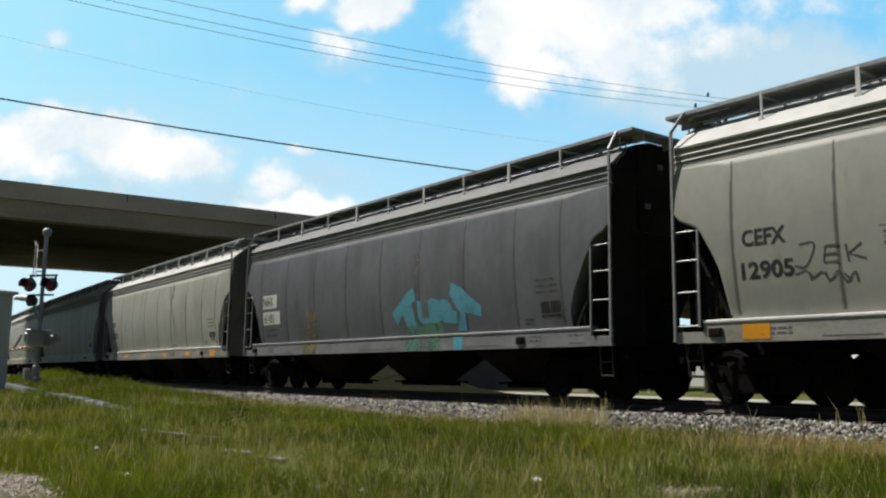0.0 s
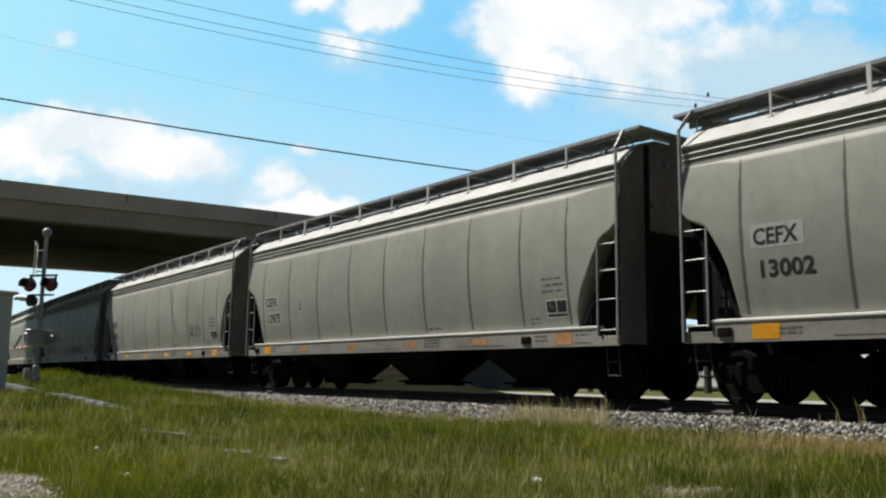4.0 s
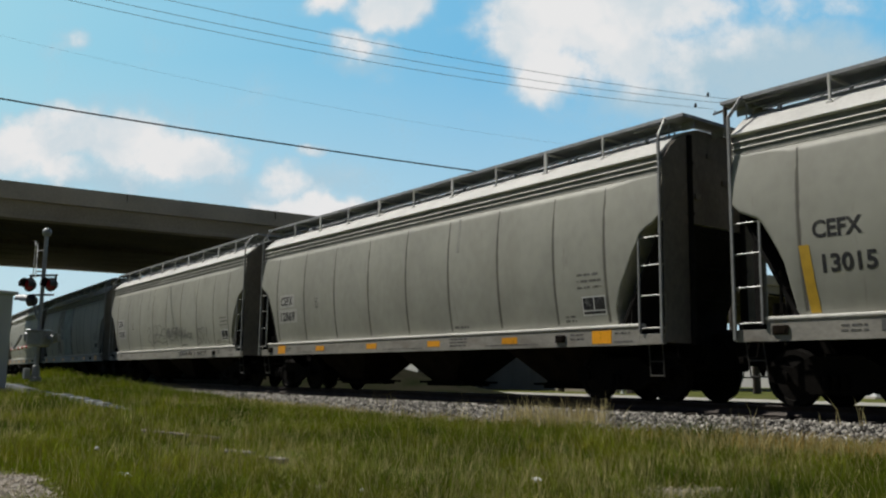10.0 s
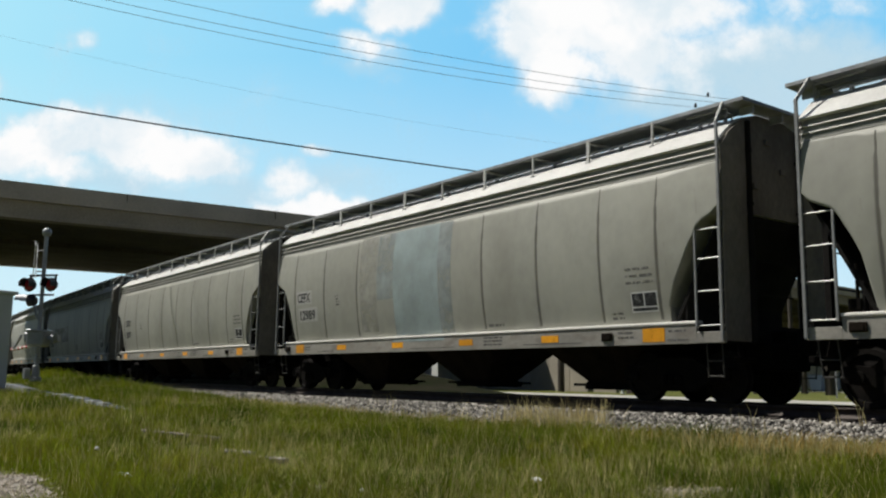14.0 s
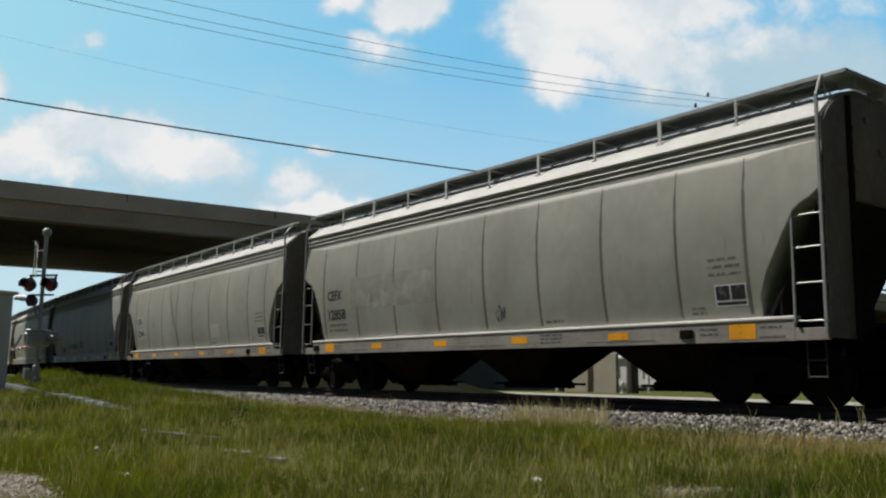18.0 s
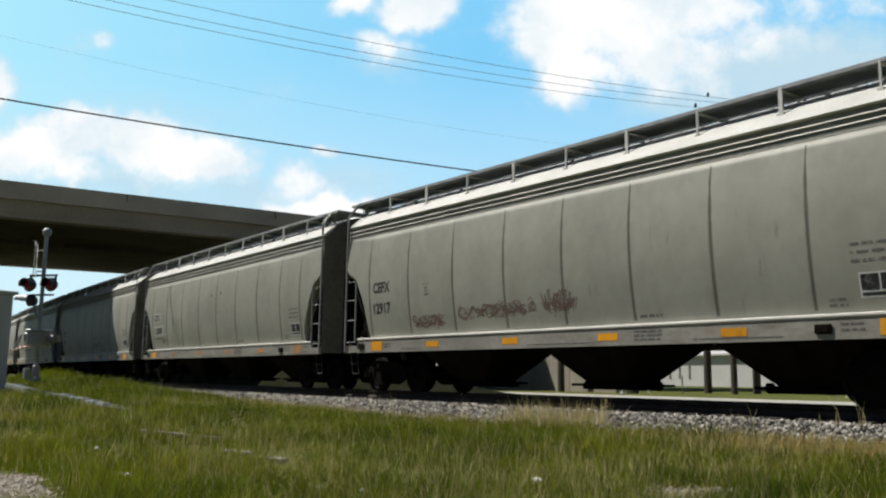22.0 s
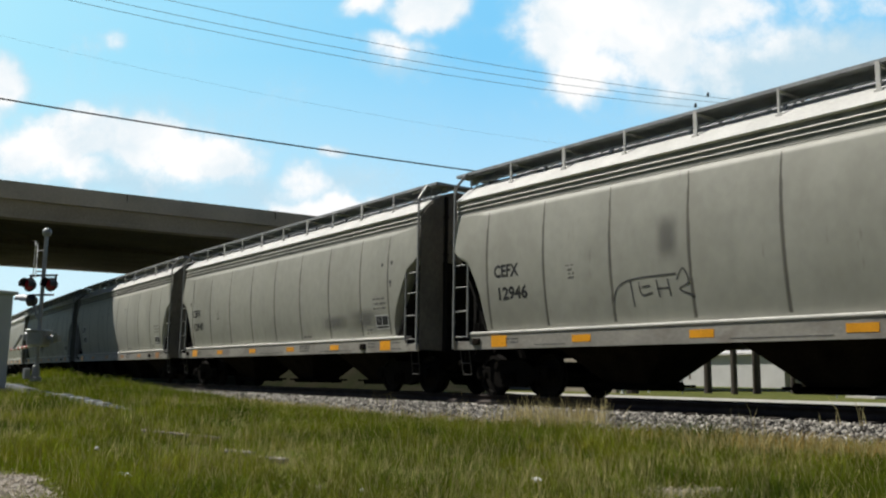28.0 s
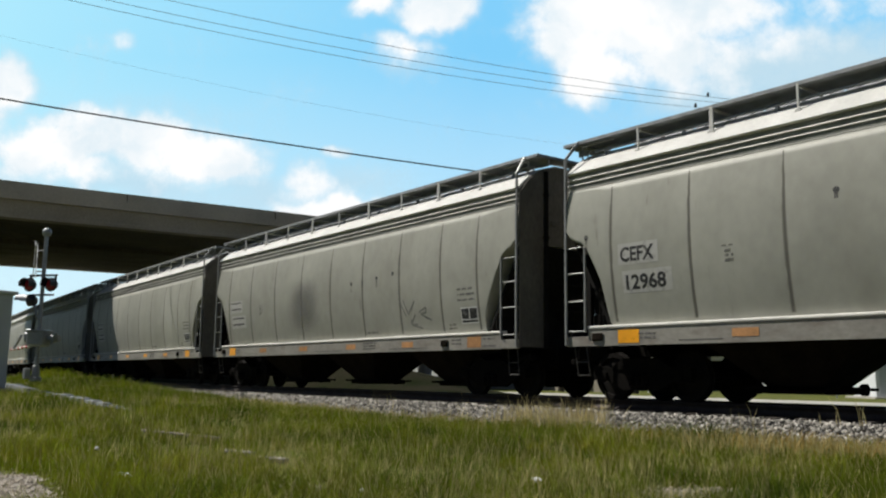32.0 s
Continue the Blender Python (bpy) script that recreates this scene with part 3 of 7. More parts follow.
def build_grass():
    x, y, side, rng = meadow(520000, 11, 3.5, 36, 1.2)
    edge = verge_edge(x) + 0.4 * (noise2(x, y, 0.5, 3) - 0.5)
    cover = 0.12 + 1.05 * noise2(x, y, 0.8, 5)
    keep = (side < edge - 0.1 + 0.4 * (rng.random(len(x)) - 0.5)) & (rng.random(len(x)) < cover) & (rng.random(len(x)) > bare(x, y) * 0.95)
    x, y, side = x[keep], y[keep], side[keep]
    h = (0.045 + 0.20 * noise2(x, y, 0.4, 9) ** 1.6 + 0.10 * noise2(x, y, 1.9, 1) ** 1.6 + 0.11 * smooth(-3.8, -2.7, side) * (1 - 0.6 * smooth(-8.4, -9.8, x))) * rng.uniform(0.5, 1.3, len(x)) * (1 - 0.7 * bare(x, y))
    blades("grass", x, y, h, rng.uniform(0.1, 0.8, len(x)), 0.0018 + 0.00016 * np.hypot(x, y), GRASS, "unmown green grass on the verge", "grass", 21)
    # the verge goes on round the camera's place
    rng = np.random.default_rng(53)
    n = 230000
    az, r = rng.uniform(-np.pi, np.pi, n), 0.5 + 17 * rng.random(n) ** 0.75
    x, y = r * np.sin(az), r * np.cos(az)
    side = side_of(x, y)
    keep = (side < -2.5) & ((r < 3.8) | (az > np.radians(-20)) | (az < np.radians(-86))) & (rng.random(n) < 0.3 + 0.8 * noise2(x, y, 0.8, 5))
    x, y = x[keep], y[keep]
    h = (0.05 + 0.2 * noise2(x, y, 0.4, 9) ** 1.6) * rng.uniform(0.5, 1.3, len(x))
    blades("grass", x, y, h, rng.uniform(0.1, 0.8, len(x)), 0.0055 + 0 * x, GRASS, "unmown green grass on the verge", "grass", 54)
    x, y, side, rng = meadow(60000, 13, 4.0, 36, 1.1)
    dens = 0.12 + 1.9 * smooth(-4.2, -2.6, side) * noise2(x, y, 0.6, 4) + 0.75 * smooth(-17, -24, x) * smooth(-5.0, -3.0, side) + 0.45 * noise2(x, y, 0.5, 8) ** 2
    keep = (side < verge_edge(x) + 0.17) & (rng.random(len(x)) < dens) & (rng.random(len(x)) > bare(x, y))
    x, y, side = x[keep], y[keep], side[keep]
    h = (0.12 + 0.16 * noise2(x, y, 0.8, 2)) * rng.uniform(0.5, 1.25, len(x))
    blades("dry_grass", x, y, h, rng.uniform(0.05, 0.5, len(x)), 0.002 + 0.00014 * np.hypot(x, y), DRYGRASS, "straw-coloured seed stalks along the ballast edge", "dry grass", 22)
    x, y, side, rng = meadow(60000, 17, 5.0, 34, 0.9)
    rusty = np.exp(-(((x + 6.6) / 1.6) ** 2 + ((side + 3.0) / 0.45) ** 2)) + 0.8 * np.exp(-(((x + 4.0) / 2.6) ** 2 + ((side + 3.3) / 0.8) ** 2)) + 1.1 * np.exp(-(((x + 19) / 8.0) ** 2 + ((side + 3.1) / 0.6) ** 2))
    keep = (side < verge_edge(x)) & (rng.random(len(x)) < rusty * 0.9)
    x, y = x[keep], y[keep]
    blades("brown_grass", x, y, 0.16 + 0.16 * rng.random(len(x)), rng.uniform(0.1, 0.5, len(x)), 0.0025 + 0.00015 * np.hypot(x, y), BROWNGRASS, "rust-brown dock and grass stems by the ballast", "grass", 25)
    # straw and rusty stems where the verge meets the stones
    for name, material, words, seed, n in (("brown_stems", BROWNGRASS, "rust-brown stems among the grass by the ballast", 61, 1900), ("straw_stems", DRYGRASS, "dry straw stems leaning over the ballast edge", 62, 5600)):
        rng = np.random.default_rng(seed)
        at = rng.random(n)
        x = np.where(at < 0.42, rng.normal(-5.4, 1.6, n), np.where(at < 0.6, rng.normal(-9.5, 1.2, n), rng.uniform(-34, -13, n)))
        side = np.where(at < 0.6, -2.75 - np.abs(rng.normal(0, 1.0, n)), -2.55 - np.abs(rng.normal(0, 0.45, n)))
        y = line_y(x) + side
        keep = (noise2(x, y, 0.7, seed) > 0.38) & (side < verge_edge(x) + 0.12)
        x, y = x[keep], y[keep]
        blades(name, x, y, rng.uniform(0.14, 0.36, len(x)), rng.uniform(0.1, 0.7, len(x)), 0.0016 + 0.00017 * np.hypot(x, y), material, words, "dry grass", seed + 9)
    # tussocks: small fans of longer, paler blades
    rng = np.random.default_rng(41)
    n = 2600
    az, r = np.radians(rng.uniform(-86, -18, n)), 3.8 + 19 * rng.random(n) ** 1.1
    cx, cy = r * np.sin(az), r * np.cos(az)
    side = side_of(cx, cy)
    keep = (side < -2.6) & (rng.random(n) > bare(cx, cy)) & (rng.random(n) < 0.15 + 1.1 * noise2(cx, cy, 0.45, 14) ** 2)
    cx, cy = np.repeat(cx[keep], 44), np.repeat(cy[keep], 44)
    big = np.repeat(rng.uniform(0.55, 1.25, keep.sum()), 44)
    cx, cy = cx + rng.normal(0, 0.055, len(cx)) * big, cy + rng.normal(0, 0.055, len(cy)) * big
    blades("grass_tussocks", cx, cy, big * rng.uniform(0.10, 0.27, len(cx)), rng.uniform(0.25, 1.1, len(cx)), 0.0026 + 0.00016 * np.hypot(cx, cy), TUSSOCK, "tussocks of longer yellow-green grass", "grass", 43)
    # thin seed stalks over the whole verge
    x, y, side, rng = meadow(34000, 47, 4.0, 26, 1.0)
    keep = (side < -2.5) & (rng.random(len(x)) < 0.12 + 0.9 * noise2(x, y, 0.35, 19) ** 2) & (rng.random(len(x)) > bare(x, y))
    x, y = x[keep], y[keep]
    blades("seed_stalks", x, y, rng.uniform(0.16, 0.36, len(x)), rng.uniform(0.05, 0.6, len(x)), 0.0014 + 0.00010 * np.hypot(x, y), DRYGRASS, "thin pale seed stalks standing over the grass", "dry grass", 48)
    # taller tufts that lean over the stones
    rng = np.random.default_rng(31)
    tx, ty = [], []
    for s, sd, n, spread in ((-11.6, -2.1, 150, 0.30), (-12.3, -2.2, 260, 0.42), (-13.2, -2.1, 160, 0.4), (-5.2, -2.4, 120, 0.25), (-13.2, -2.5, 120, 0.35), (-8.4, -1.9, 14, 0.3), (-7.0, -1.6, 10, 0.25), (-6.1, -1.55, 10, 0.2), (-4.9, -1.6, 8, 0.2), (-15.6, -2.0, 12, 0.4), (-19.0, -1.9, 12, 0.5)):
        p = track(s, sd)
        tx.append(p.x + rng.normal(0, spread, n))
        ty.append(p.y + rng.normal(0, spread * 0.5, n))
    tx, ty = np.concatenate(tx), np.concatenate(ty)
    sd = side_of(tx, ty)
    lift = np.clip((sd + 2.6) / 0.98, 0, 1) * 0.41
    ob = blades("tall_grass", tx, ty, rng.uniform(0.18, 0.5, len(tx)), rng.uniform(0.1, 0.55, len(tx)), 0.0055 + 0 * tx, DRYGRASS, "tall pale tufts of grass in the ballast", "grass", 33)
    z = np.repeat(lift, 5)
    co = np.zeros(len(ob.data.vertices) * 3, dtype=np.float32)
    ob.data.vertices.foreach_get("co", co)
    co[2::3] += z
    ob.data.vertices.foreach_set("co", co)
    # worn dirt
    rng = np.random.default_rng(8)
    n = 9000
    px, py = -8.0 + rng.normal(0, 1.6, n), 1.28 + rng.normal(0, 0.6, n)
    px[::3], py[::3] = -4.95 + rng.normal(0, 0.5, n)[::3], 6.3 + rng.normal(0, 0.8, n)[::3]
    keep = rng.random(n) < bare(px, py) + 0.05
    px, py = px[keep], py[keep]
    pts = np.stack([px, py, ground_z(px, py) + 0.008], -1)
    stones("gravel_patch", pts, rng.uniform(0.005, 0.018, len(px)), 9, "worn patch of pale gravel in the grass", TANSTONE)
    gx, gy = np.meshgrid(np.arange(-12.5, -3.2, 0.15), np.arange(-0.6, 8.0, 0.12), indexing="ij")
    inside = bare(gx, gy) > 0.35
    v = np.stack([gx, gy, ground_z(gx, gy) + 0.006], -1).reshape(-1, 3)
    ny = gx.shape[1]
    i, j = np.meshgrid(np.arange(gx.shape[0] - 1), np.arange(ny - 1), indexing="ij")
    ok = (inside[:-1, :-1] & inside[1:, :-1] & inside[:-1, 1:] & inside[1:, 1:]).ravel()
    a = (i * ny + j).ravel()[ok]
    f = np.stack([a, a + ny, a + ny + 1, a + 1], -1)
    tagged(link_mesh("dirt_patch", mesh_np("dirt_patch", v, f, True), DIRT), "bare tan dirt worn through the grass", "ground", kind="structure")


# ---- the hopper cars ----
HL = 8.29          # half the length of the side sill
SEAMS = (-7.08, -5.28, -3.46, -1.64, 0.16, 1.94, 3.75, 5.52, 6.92)
EAVE = 3.87


def side_y(z):
    return 1.63 - (0.105 * ((z - 2.85) / 1.1) ** 2 if z > 2.85 else 0.19 * ((z - 2.85) / 1.57) ** 2)


def floor_of(x):
    """The lower edge of the body: cut away in a ragged slope at both ends, other at each."""
    if x > 0:
        return float(np.interp(x, [7.10, 7.12, 7.26, 7.44, 7.60, 7.72, 7.80, 7.95, 8.10, 8.25], [1.2, 1.56, 1.90, 2.20, 2.48, 2.66, 2.82, 2.92, 2.98, 3.10]))
    return float(np.interp(-x, [7.24, 7.25, 7.29, 7.37, 7.49, 7.69, 7.78, 7.95, 8.12, 8.25], [1.2, 1.45, 1.68, 2.10, 2.36, 2.70, 2.79, 2.86, 2.94, 3.08]))


def groove(x):
    """The side sheets are drawn in a little along every weld."""
    d = min(abs(x - q) for q in SEAMS)
    return 0.005 * max(0.0, 1 - d / 0.13) ** 1.5


def build_body(car, paint, roof):
    bm = bmesh.new()
    xs = {-8.25, -8.12, -7.95, -7.78, -7.69, -7.49, -7.37, -7.29, -7.25, -7.24, 7.10, 7.12, 7.26, 7.44, 7.60, 7.72, 7.80, 7.95, 8.10, 8.25}
    for x in SEAMS:
        xs |= {round(x + d, 3) for d in (-0.9, -0.13, -0.085, -0.045, 0.0, 0.045, 0.085, 0.13) if -7.2 < x + d < 7.09}
    xs = sorted(xs)
    rings = []
    for x in xs:
        z0 = floor_of(x)
        half = [(side_y(z) - groove(x) * min(1, max(0, (EAVE - z) / 0.3)), z) for z in np.linspace(z0, EAVE, 20)]
        ring = [(-y, z) for y, z in half] + [(y, z) for y, z in half[::-1]]
        rings.append([bm.verts.new((x, y, z)) for y, z in ring])
    for a, b in zip(rings, rings[1:]):
        n = len(a)
        for i in range(n):
            bm.faces.new((a[i], a[(i + 1) % n], b[(i + 1) % n], b[i]))
    body = part("body", bm, paint, car, smooth=True)
    body.data.polygons.foreach_set("use_smooth", [abs(p.normal.y) > 0.5 for p in body.data.polygons])
    # end sheets, their shade put into dark grimy paint
    for e in (-1, 1):
        bm = bmesh.new()
        ring = [(side_y(z) - 0.01, z) for z in np.linspace(3.07, EAVE, 6)]
        pts = [(-y, z) for y, z in ring] + [(-1.53, 4.2), (-1.36, 4.36), (-1.15, 4.52), (-0.84, 4.68), (-0.44, 4.79), (0.44, 4.79), (0.84, 4.68), (1.15, 4.52), (1.36, 4.36), (1.53, 4.2)] + [(y, z) for y, z in ring[::-1]]
        extrude_poly(bm, pts, "x", e * 8.272 if e > 0 else -8.295, 8.295 if e > 0 else -8.272)
        part("end_sheet", bm, ENDBLACK if paint == PAINT_DARK else ENDPAINT, car, "grimy end sheet, shade in its paint")
        bm = bmesh.new()
        pts = [(e * 7.2, 1.3), (e * 8.22, 3.06), (e * 8.25, 3.02), (e * 7.28, 1.3)]
        extrude_poly(bm, pts, "y", -1.47, 1.47)
        part("slope_sheet", bm, ENDBLACK, car, "sloping end sheet painted shade-black")
    # corner panels and a stand pipe at the brake end
    for sd in (-1, 1):
        bm = bmesh.new()
        y0, y1 = sorted((sd * 1.56, sd * 0.86))
        box(bm, 8.297, 8.33, y0, y1, 0.97, 4.13, 0.006)
        extrude_poly(bm, [(sd * 1.52, 4.13), (sd * 1.36, 4.34), (sd * 1.15, 4.50), (sd * 0.86, 4.66), (sd * 0.86, 4.13)], "x", 8.297, 8.33)
        part("corner_panel", bm, ENDBLACK if paint == PAINT_DARK else ENDPAINT, car, "tall grimy corner panel, shade in its paint")
        bm = bmesh.new()
        tube(bm, (8.35, sd * 0.80, 0.97), (8.35, sd * 0.80, 4.62), 0.05, 8)
        for z in (1.4, 2.3, 3.2, 4.1):
            box(bm, 8.30, 8.38, sd * 0.80 - 0.07, sd * 0.80 + 0.07, z, z + 0.05)
        part("stand_pipe", bm, ENDBLACK, car)
    for y, z in ((-0.15, 4.35), (-0.55, 3.55), (0.3, 3.9)):
        bm = bmesh.new()
        box(bm, 8.297, 8.34, y - 0.08, y + 0.08, z - 0.05, z + 0.05, 0.008)
        part("bracket_plate", bm, ENDPAINT, car)
    for e in (-1, 1):
        bm = bmesh.new()
        box(bm, *sorted((e * 7.42, e * 7.46)), -1.46, 1.46, 0.97, 1.74, 0.004)
        part("bolster_web", bm, ENDBLACK, car)
    # top chord: two channels with shade painted in, between bright lips
    for sd in (-1, 1):
        bm = bmesh.new()
        prof = [(1.530, EAVE - 0.005), (1.522, 4.065), (1.495, 4.075), (1.495, 4.187), (1.40, 4.187), (1.40, EAVE - 0.005)]
        extrude_poly(bm, [(sd * a, z) for a, z in prof], "x", -8.262, 8.262)
        chord = part("top_chord", bm, BANDSHADE, car, "channels under the roof edge, shade in their paint")
        for y1, z0, z1, back in ((1.547, EAVE - 0.006, EAVE + 0.006, 0.0), (1.550, 3.968, 3.986, 0.008), (1.556, 4.068, 4.088, 0.009)):
            bm = bmesh.new()
            extrude_poly(bm, [(sd * y, z) for y, z in ((1.42, z0), (y1, z0), (y1, z0 + 0.004), (y1 - back, z1), (1.42, z1))], "x", -8.266, 8.266)
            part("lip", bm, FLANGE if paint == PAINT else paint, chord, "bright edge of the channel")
    bm = bmesh.new()
    half = [(1.56, 4.185), (1.575, 4.205), (1.39, 4.37), (1.18, 4.53), (0.86, 4.69), (0.45, 4.80)]
    prof = [(-y, z) for y, z in half] + half[::-1]
    extrude_poly(bm, prof, "x", -8.265, 8.265)
    part("roof", bm, roof, car, "rounded roof with its highlight put into paler paint")
    return body


def build_side_sill(car, material):
    for sd in (-1, 1):
        bm = bmesh.new()
        prof = [(1.50, 0.94), (1.57, 0.94), (1.57, 0.955), (1.57, 1.238), (1.585, 1.244), (1.585, 1.255), (1.40, 1.257), (1.36, 1.25), (1.50, 1.24)]
        extrude_poly(bm, [(sd * a, z) for a, z in prof], "x", -7.72, 7.72)
        for e in (-1, 1):
            x0, x1 = sorted((e * 7.72, e * HL))
            box(bm, x0, x1, min(sd * 1.5, sd * 1.57), max(sd * 1.5, sd * 1.57), 0.94, 1.12, 0.006)
        sill = part("side_sill", bm, material, car, "full-length side sill with a bright upper flange")
        bm = bmesh.new()
        extrude_poly(bm, [(sd * y, z) for y, z in ((1.40, 1.26), (1.582, 1.258), (1.590, 1.262), (1.588, 1.286), (1.572, 1.304), (1.40, 1.308))], "x", -7.73, 7.73)
        part("flange", bm, FLANGE if material == SILL else material, sill, "upper flange, painted sunlit-bright on the grey cars")


def build_ladders(car):
    for e in (-1, 1):
        for sd in (-1, 1):
            y, x, xi = sd * 1.61, e * 8.275, e * 7.765
            bm = bmesh.new()
            box(bm, x - 0.028, x + 0.028, y - 0.022, y + 0.022, 0.96, 4.50, 0.006)
            tube(bm, (x, y, 4.49), (e * 8.2, sd * 1.30, 4.875), 0.032, 6)
            box(bm, xi - 0.02, xi + 0.02, y - 0.018, y + 0.018, 1.19, 2.77, 0.004)
            lad = part("ladder", bm, GALV, car, "pale steel corner ladder")
            for z in (1.215, 1.765, 2.285, 2.765):
                bm = bmesh.new()
                tube(bm, (x, y - sd * 0.02, z), (xi, y - sd * 0.02, z), 0.014, 6)
                tube(bm, (x, y - sd * 0.02, z), (x, y - sd * 0.14, z), 0.012, 5)
                part("rung", bm, GALV, lad)
            # a sloping stirrup hung well inside the sill
            bm = bmesh.new()
            for xx in (8.17, 7.86):
                tube(bm, (e * xx, sd * 1.48, 0.96), (e * (xx - 0.03), sd * 1.40, 0.40), 0.014, 5)
            for z, yy in ((0.42, 1.403), (0.66, 1.437)):
                tube(bm, (e * 8.15, sd * yy, z), (e * 7.84, sd * yy, z), 0.014, 5)
            part("step", bm, STEPSTEEL, car, "dark sill step hung below the ladder")
        # roof grab bars where the running board begins
        for sd in (-1, 1):
            for y, z in ((1.18, 4.80), (1.02, 4.74)):
                bm = bmesh.new()
                tube(bm, (e * 8.19, sd * y, z), (e * 7.35, sd * y, z), 0.016, 6)
                tube(bm, (e * 8.19, sd * y, z), (e * 8.19, sd * y, 4.52), 0.016, 6)
                part("roof_grab_bar", bm, GALV, car)


def build_walkway(car):
    for sd in (-1, 1):
        bm = bmesh.new()
        prof = [(0.52, 4.835), (0.545, 4.835), (0.545, 4.87), (1.285, 4.87), (1.285, 4.835), (1.31, 4.835), (1.31, 4.895), (0.52, 4.895)]
        extrude_poly(bm, [(sd * a, z) for a, z in prof], "x", -8.2, 8.2)
        wk = part("running_board", bm, GRATE, car, "steel grating walkway along the roof")
        for i, x in enumerate(np.arange(-6.634, 6.7, 1.6585)):
            bm = bmesh.new()
            w = 0.036 if i % 2 else 0.018
            box(bm, x - w, x + w, min(sd * 1.285, sd * 1.32), max(sd * 1.285, sd * 1.32), 4.44, 4.865)
            box(bm, x - w - 0.03, x + w + 0.03, min(sd * 1.27, sd * 1.34), max(sd * 1.27, sd * 1.34), 4.40, 4.45)
            box(bm, x - 0.02, x + 0.02, min(sd * 0.54, sd * 1.30), max(sd * 0.54, sd * 1.30), 4.80, 4.84)
            part("bracket", bm, BRACKET, wk)
        bm = bmesh.new()
        tube(bm, (-7.9, sd * 1.12, 4.66), (7.9, sd * 1.12, 4.66), 0.025, 6)
        for x in np.arange(-7.6, 7.8, 1.9):
            box(bm, x - 0.03, x + 0.03, sd * 1.12 - 0.03, sd * 1.12 + 0.03, 4.54, 4.67)
        part("lock_rod", bm, GRATE, car)
    for e in (-1, 1):
        bm = bmesh.new()
        x0, x1 = sorted((e * 8.205, e * 8.62))
        box(bm, x0, x1, -1.31, 1.31, 4.83, 4.89, 0.004)
        for y in (-0.9, 0.0, 0.9):
            box(bm, *sorted((e * 8.28, e * 8.55)), y - 0.02, y + 0.02, 4.70, 4.83)
        part("end_platform", bm, GRATE, car, "grating step across the car's end")
    bm0 = bmesh.new()
    box(bm0, -0.745, 0.745, -0.40, 0.40, 4.76, 4.88, 0.03)
    for x in (-0.5, 0, 0.5):
        box(bm0, x - 0.02, x + 0.02, -0.44, 0.44, 4.87, 4.90)
    first = part("hatch_cover", bm0, GRATE, car, "ribbed trough hatch cover")
    first.location.x = -6.75
    for i in range(1, 10):
        part_of("hatch_cover", first.data, car, Matrix.Translation((-6.75 + 1.5 * i, 0, 0)))


def build_bays(car):
    bm = bmesh.new()
    lo, hi = [], []
    for sx, sy in ((-1, -1), (1, -1), (1, 1), (-1, 1)):
        hi.append(bm.verts.new((sx * 1.70 + 0.3, sy * 1.22, 1.21)))
        lo.append(bm.verts.new((sx * 0.50 + 0.3, sy * 0.45, 0.27)))
    for i in range(4):
        j = (i + 1) % 4
        bm.faces.new((hi[i], hi[j], lo[j], lo[i]))
    bm.faces.new(lo[::-1])
    bm.faces.new(hi)
    first = part("hopper_bay", bm, HOPPER, car, "dirty sloping discharge bay, shade in its paint")
    bm = bmesh.new()
    box(bm, -0.30, 0.90, -0.56, 0.56, 0.16, 0.28, 0.01)
    box(bm, -0.62, 1.22, -0.56, -0.49, 0.22, 0.27)
    box(bm, -0.62, 1.22, 0.49, 0.56, 0.22, 0.27)
    tube(bm, (-0.70, 0, 0.24), (1.30, 0, 0.24), 0.045, 6)
    for x in (-0.66, 1.26):
        lathe(bm, [(0.02, -0.05), (0.09, -0.05), (0.09, 0.05), (0.02, 0.05)], 8, Matrix.Translation((x, 0, 0.24)) @ Matrix.Rotation(radians(90), 4, "Y"))
    gate = part("outlet_gate", bm, UNDER, first)
    for x in (-4.4, 4.4):
        ob = part_of("hopper_bay", first.data, car, Matrix.Translation((x, 0, 0)), "dirty sloping discharge bay, shade in its paint")
        part_of("outlet_gate", gate.data, ob)


def wheel_mesh():
    bm = bmesh.new()
    for sd in (-1, 1):
        m = Matrix.Translation((0, sd * 0.755, 0)) @ Matrix.Rotation(radians(-90 * sd), 4, "X")
        lathe(bm, [(0.03, -0.06), (0.10, -0.06), (0.10, -0.02), (0.36, 0.0), (0.37, -0.05), (0.485, -0.05), (0.49, -0.03), (0.458, -0.02), (0.455, 0.075), (0.37, 0.075), (0.36, 0.03), (0.12, 0.06), (0.11, 0.09), (0.03, 0.09)], 28, m @ Matrix.Diagonal((1, 1, 1, 1)))
        lathe(bm, [(0.02, 0.08), (0.085, 0.08), (0.085, 0.30), (0.02, 0.31)], 10, m)
    tube(bm, (0, -0.75, 0), (0, 0.75, 0), 0.085, 10)
    bmesh.ops.recalc_face_normals(bm, faces=bm.faces)
    me = bpy.data.meshes.new("wheel_set")
    bm.to_mesh(me)
    bm.free()
    me.materials.append(WHEEL)
    return me


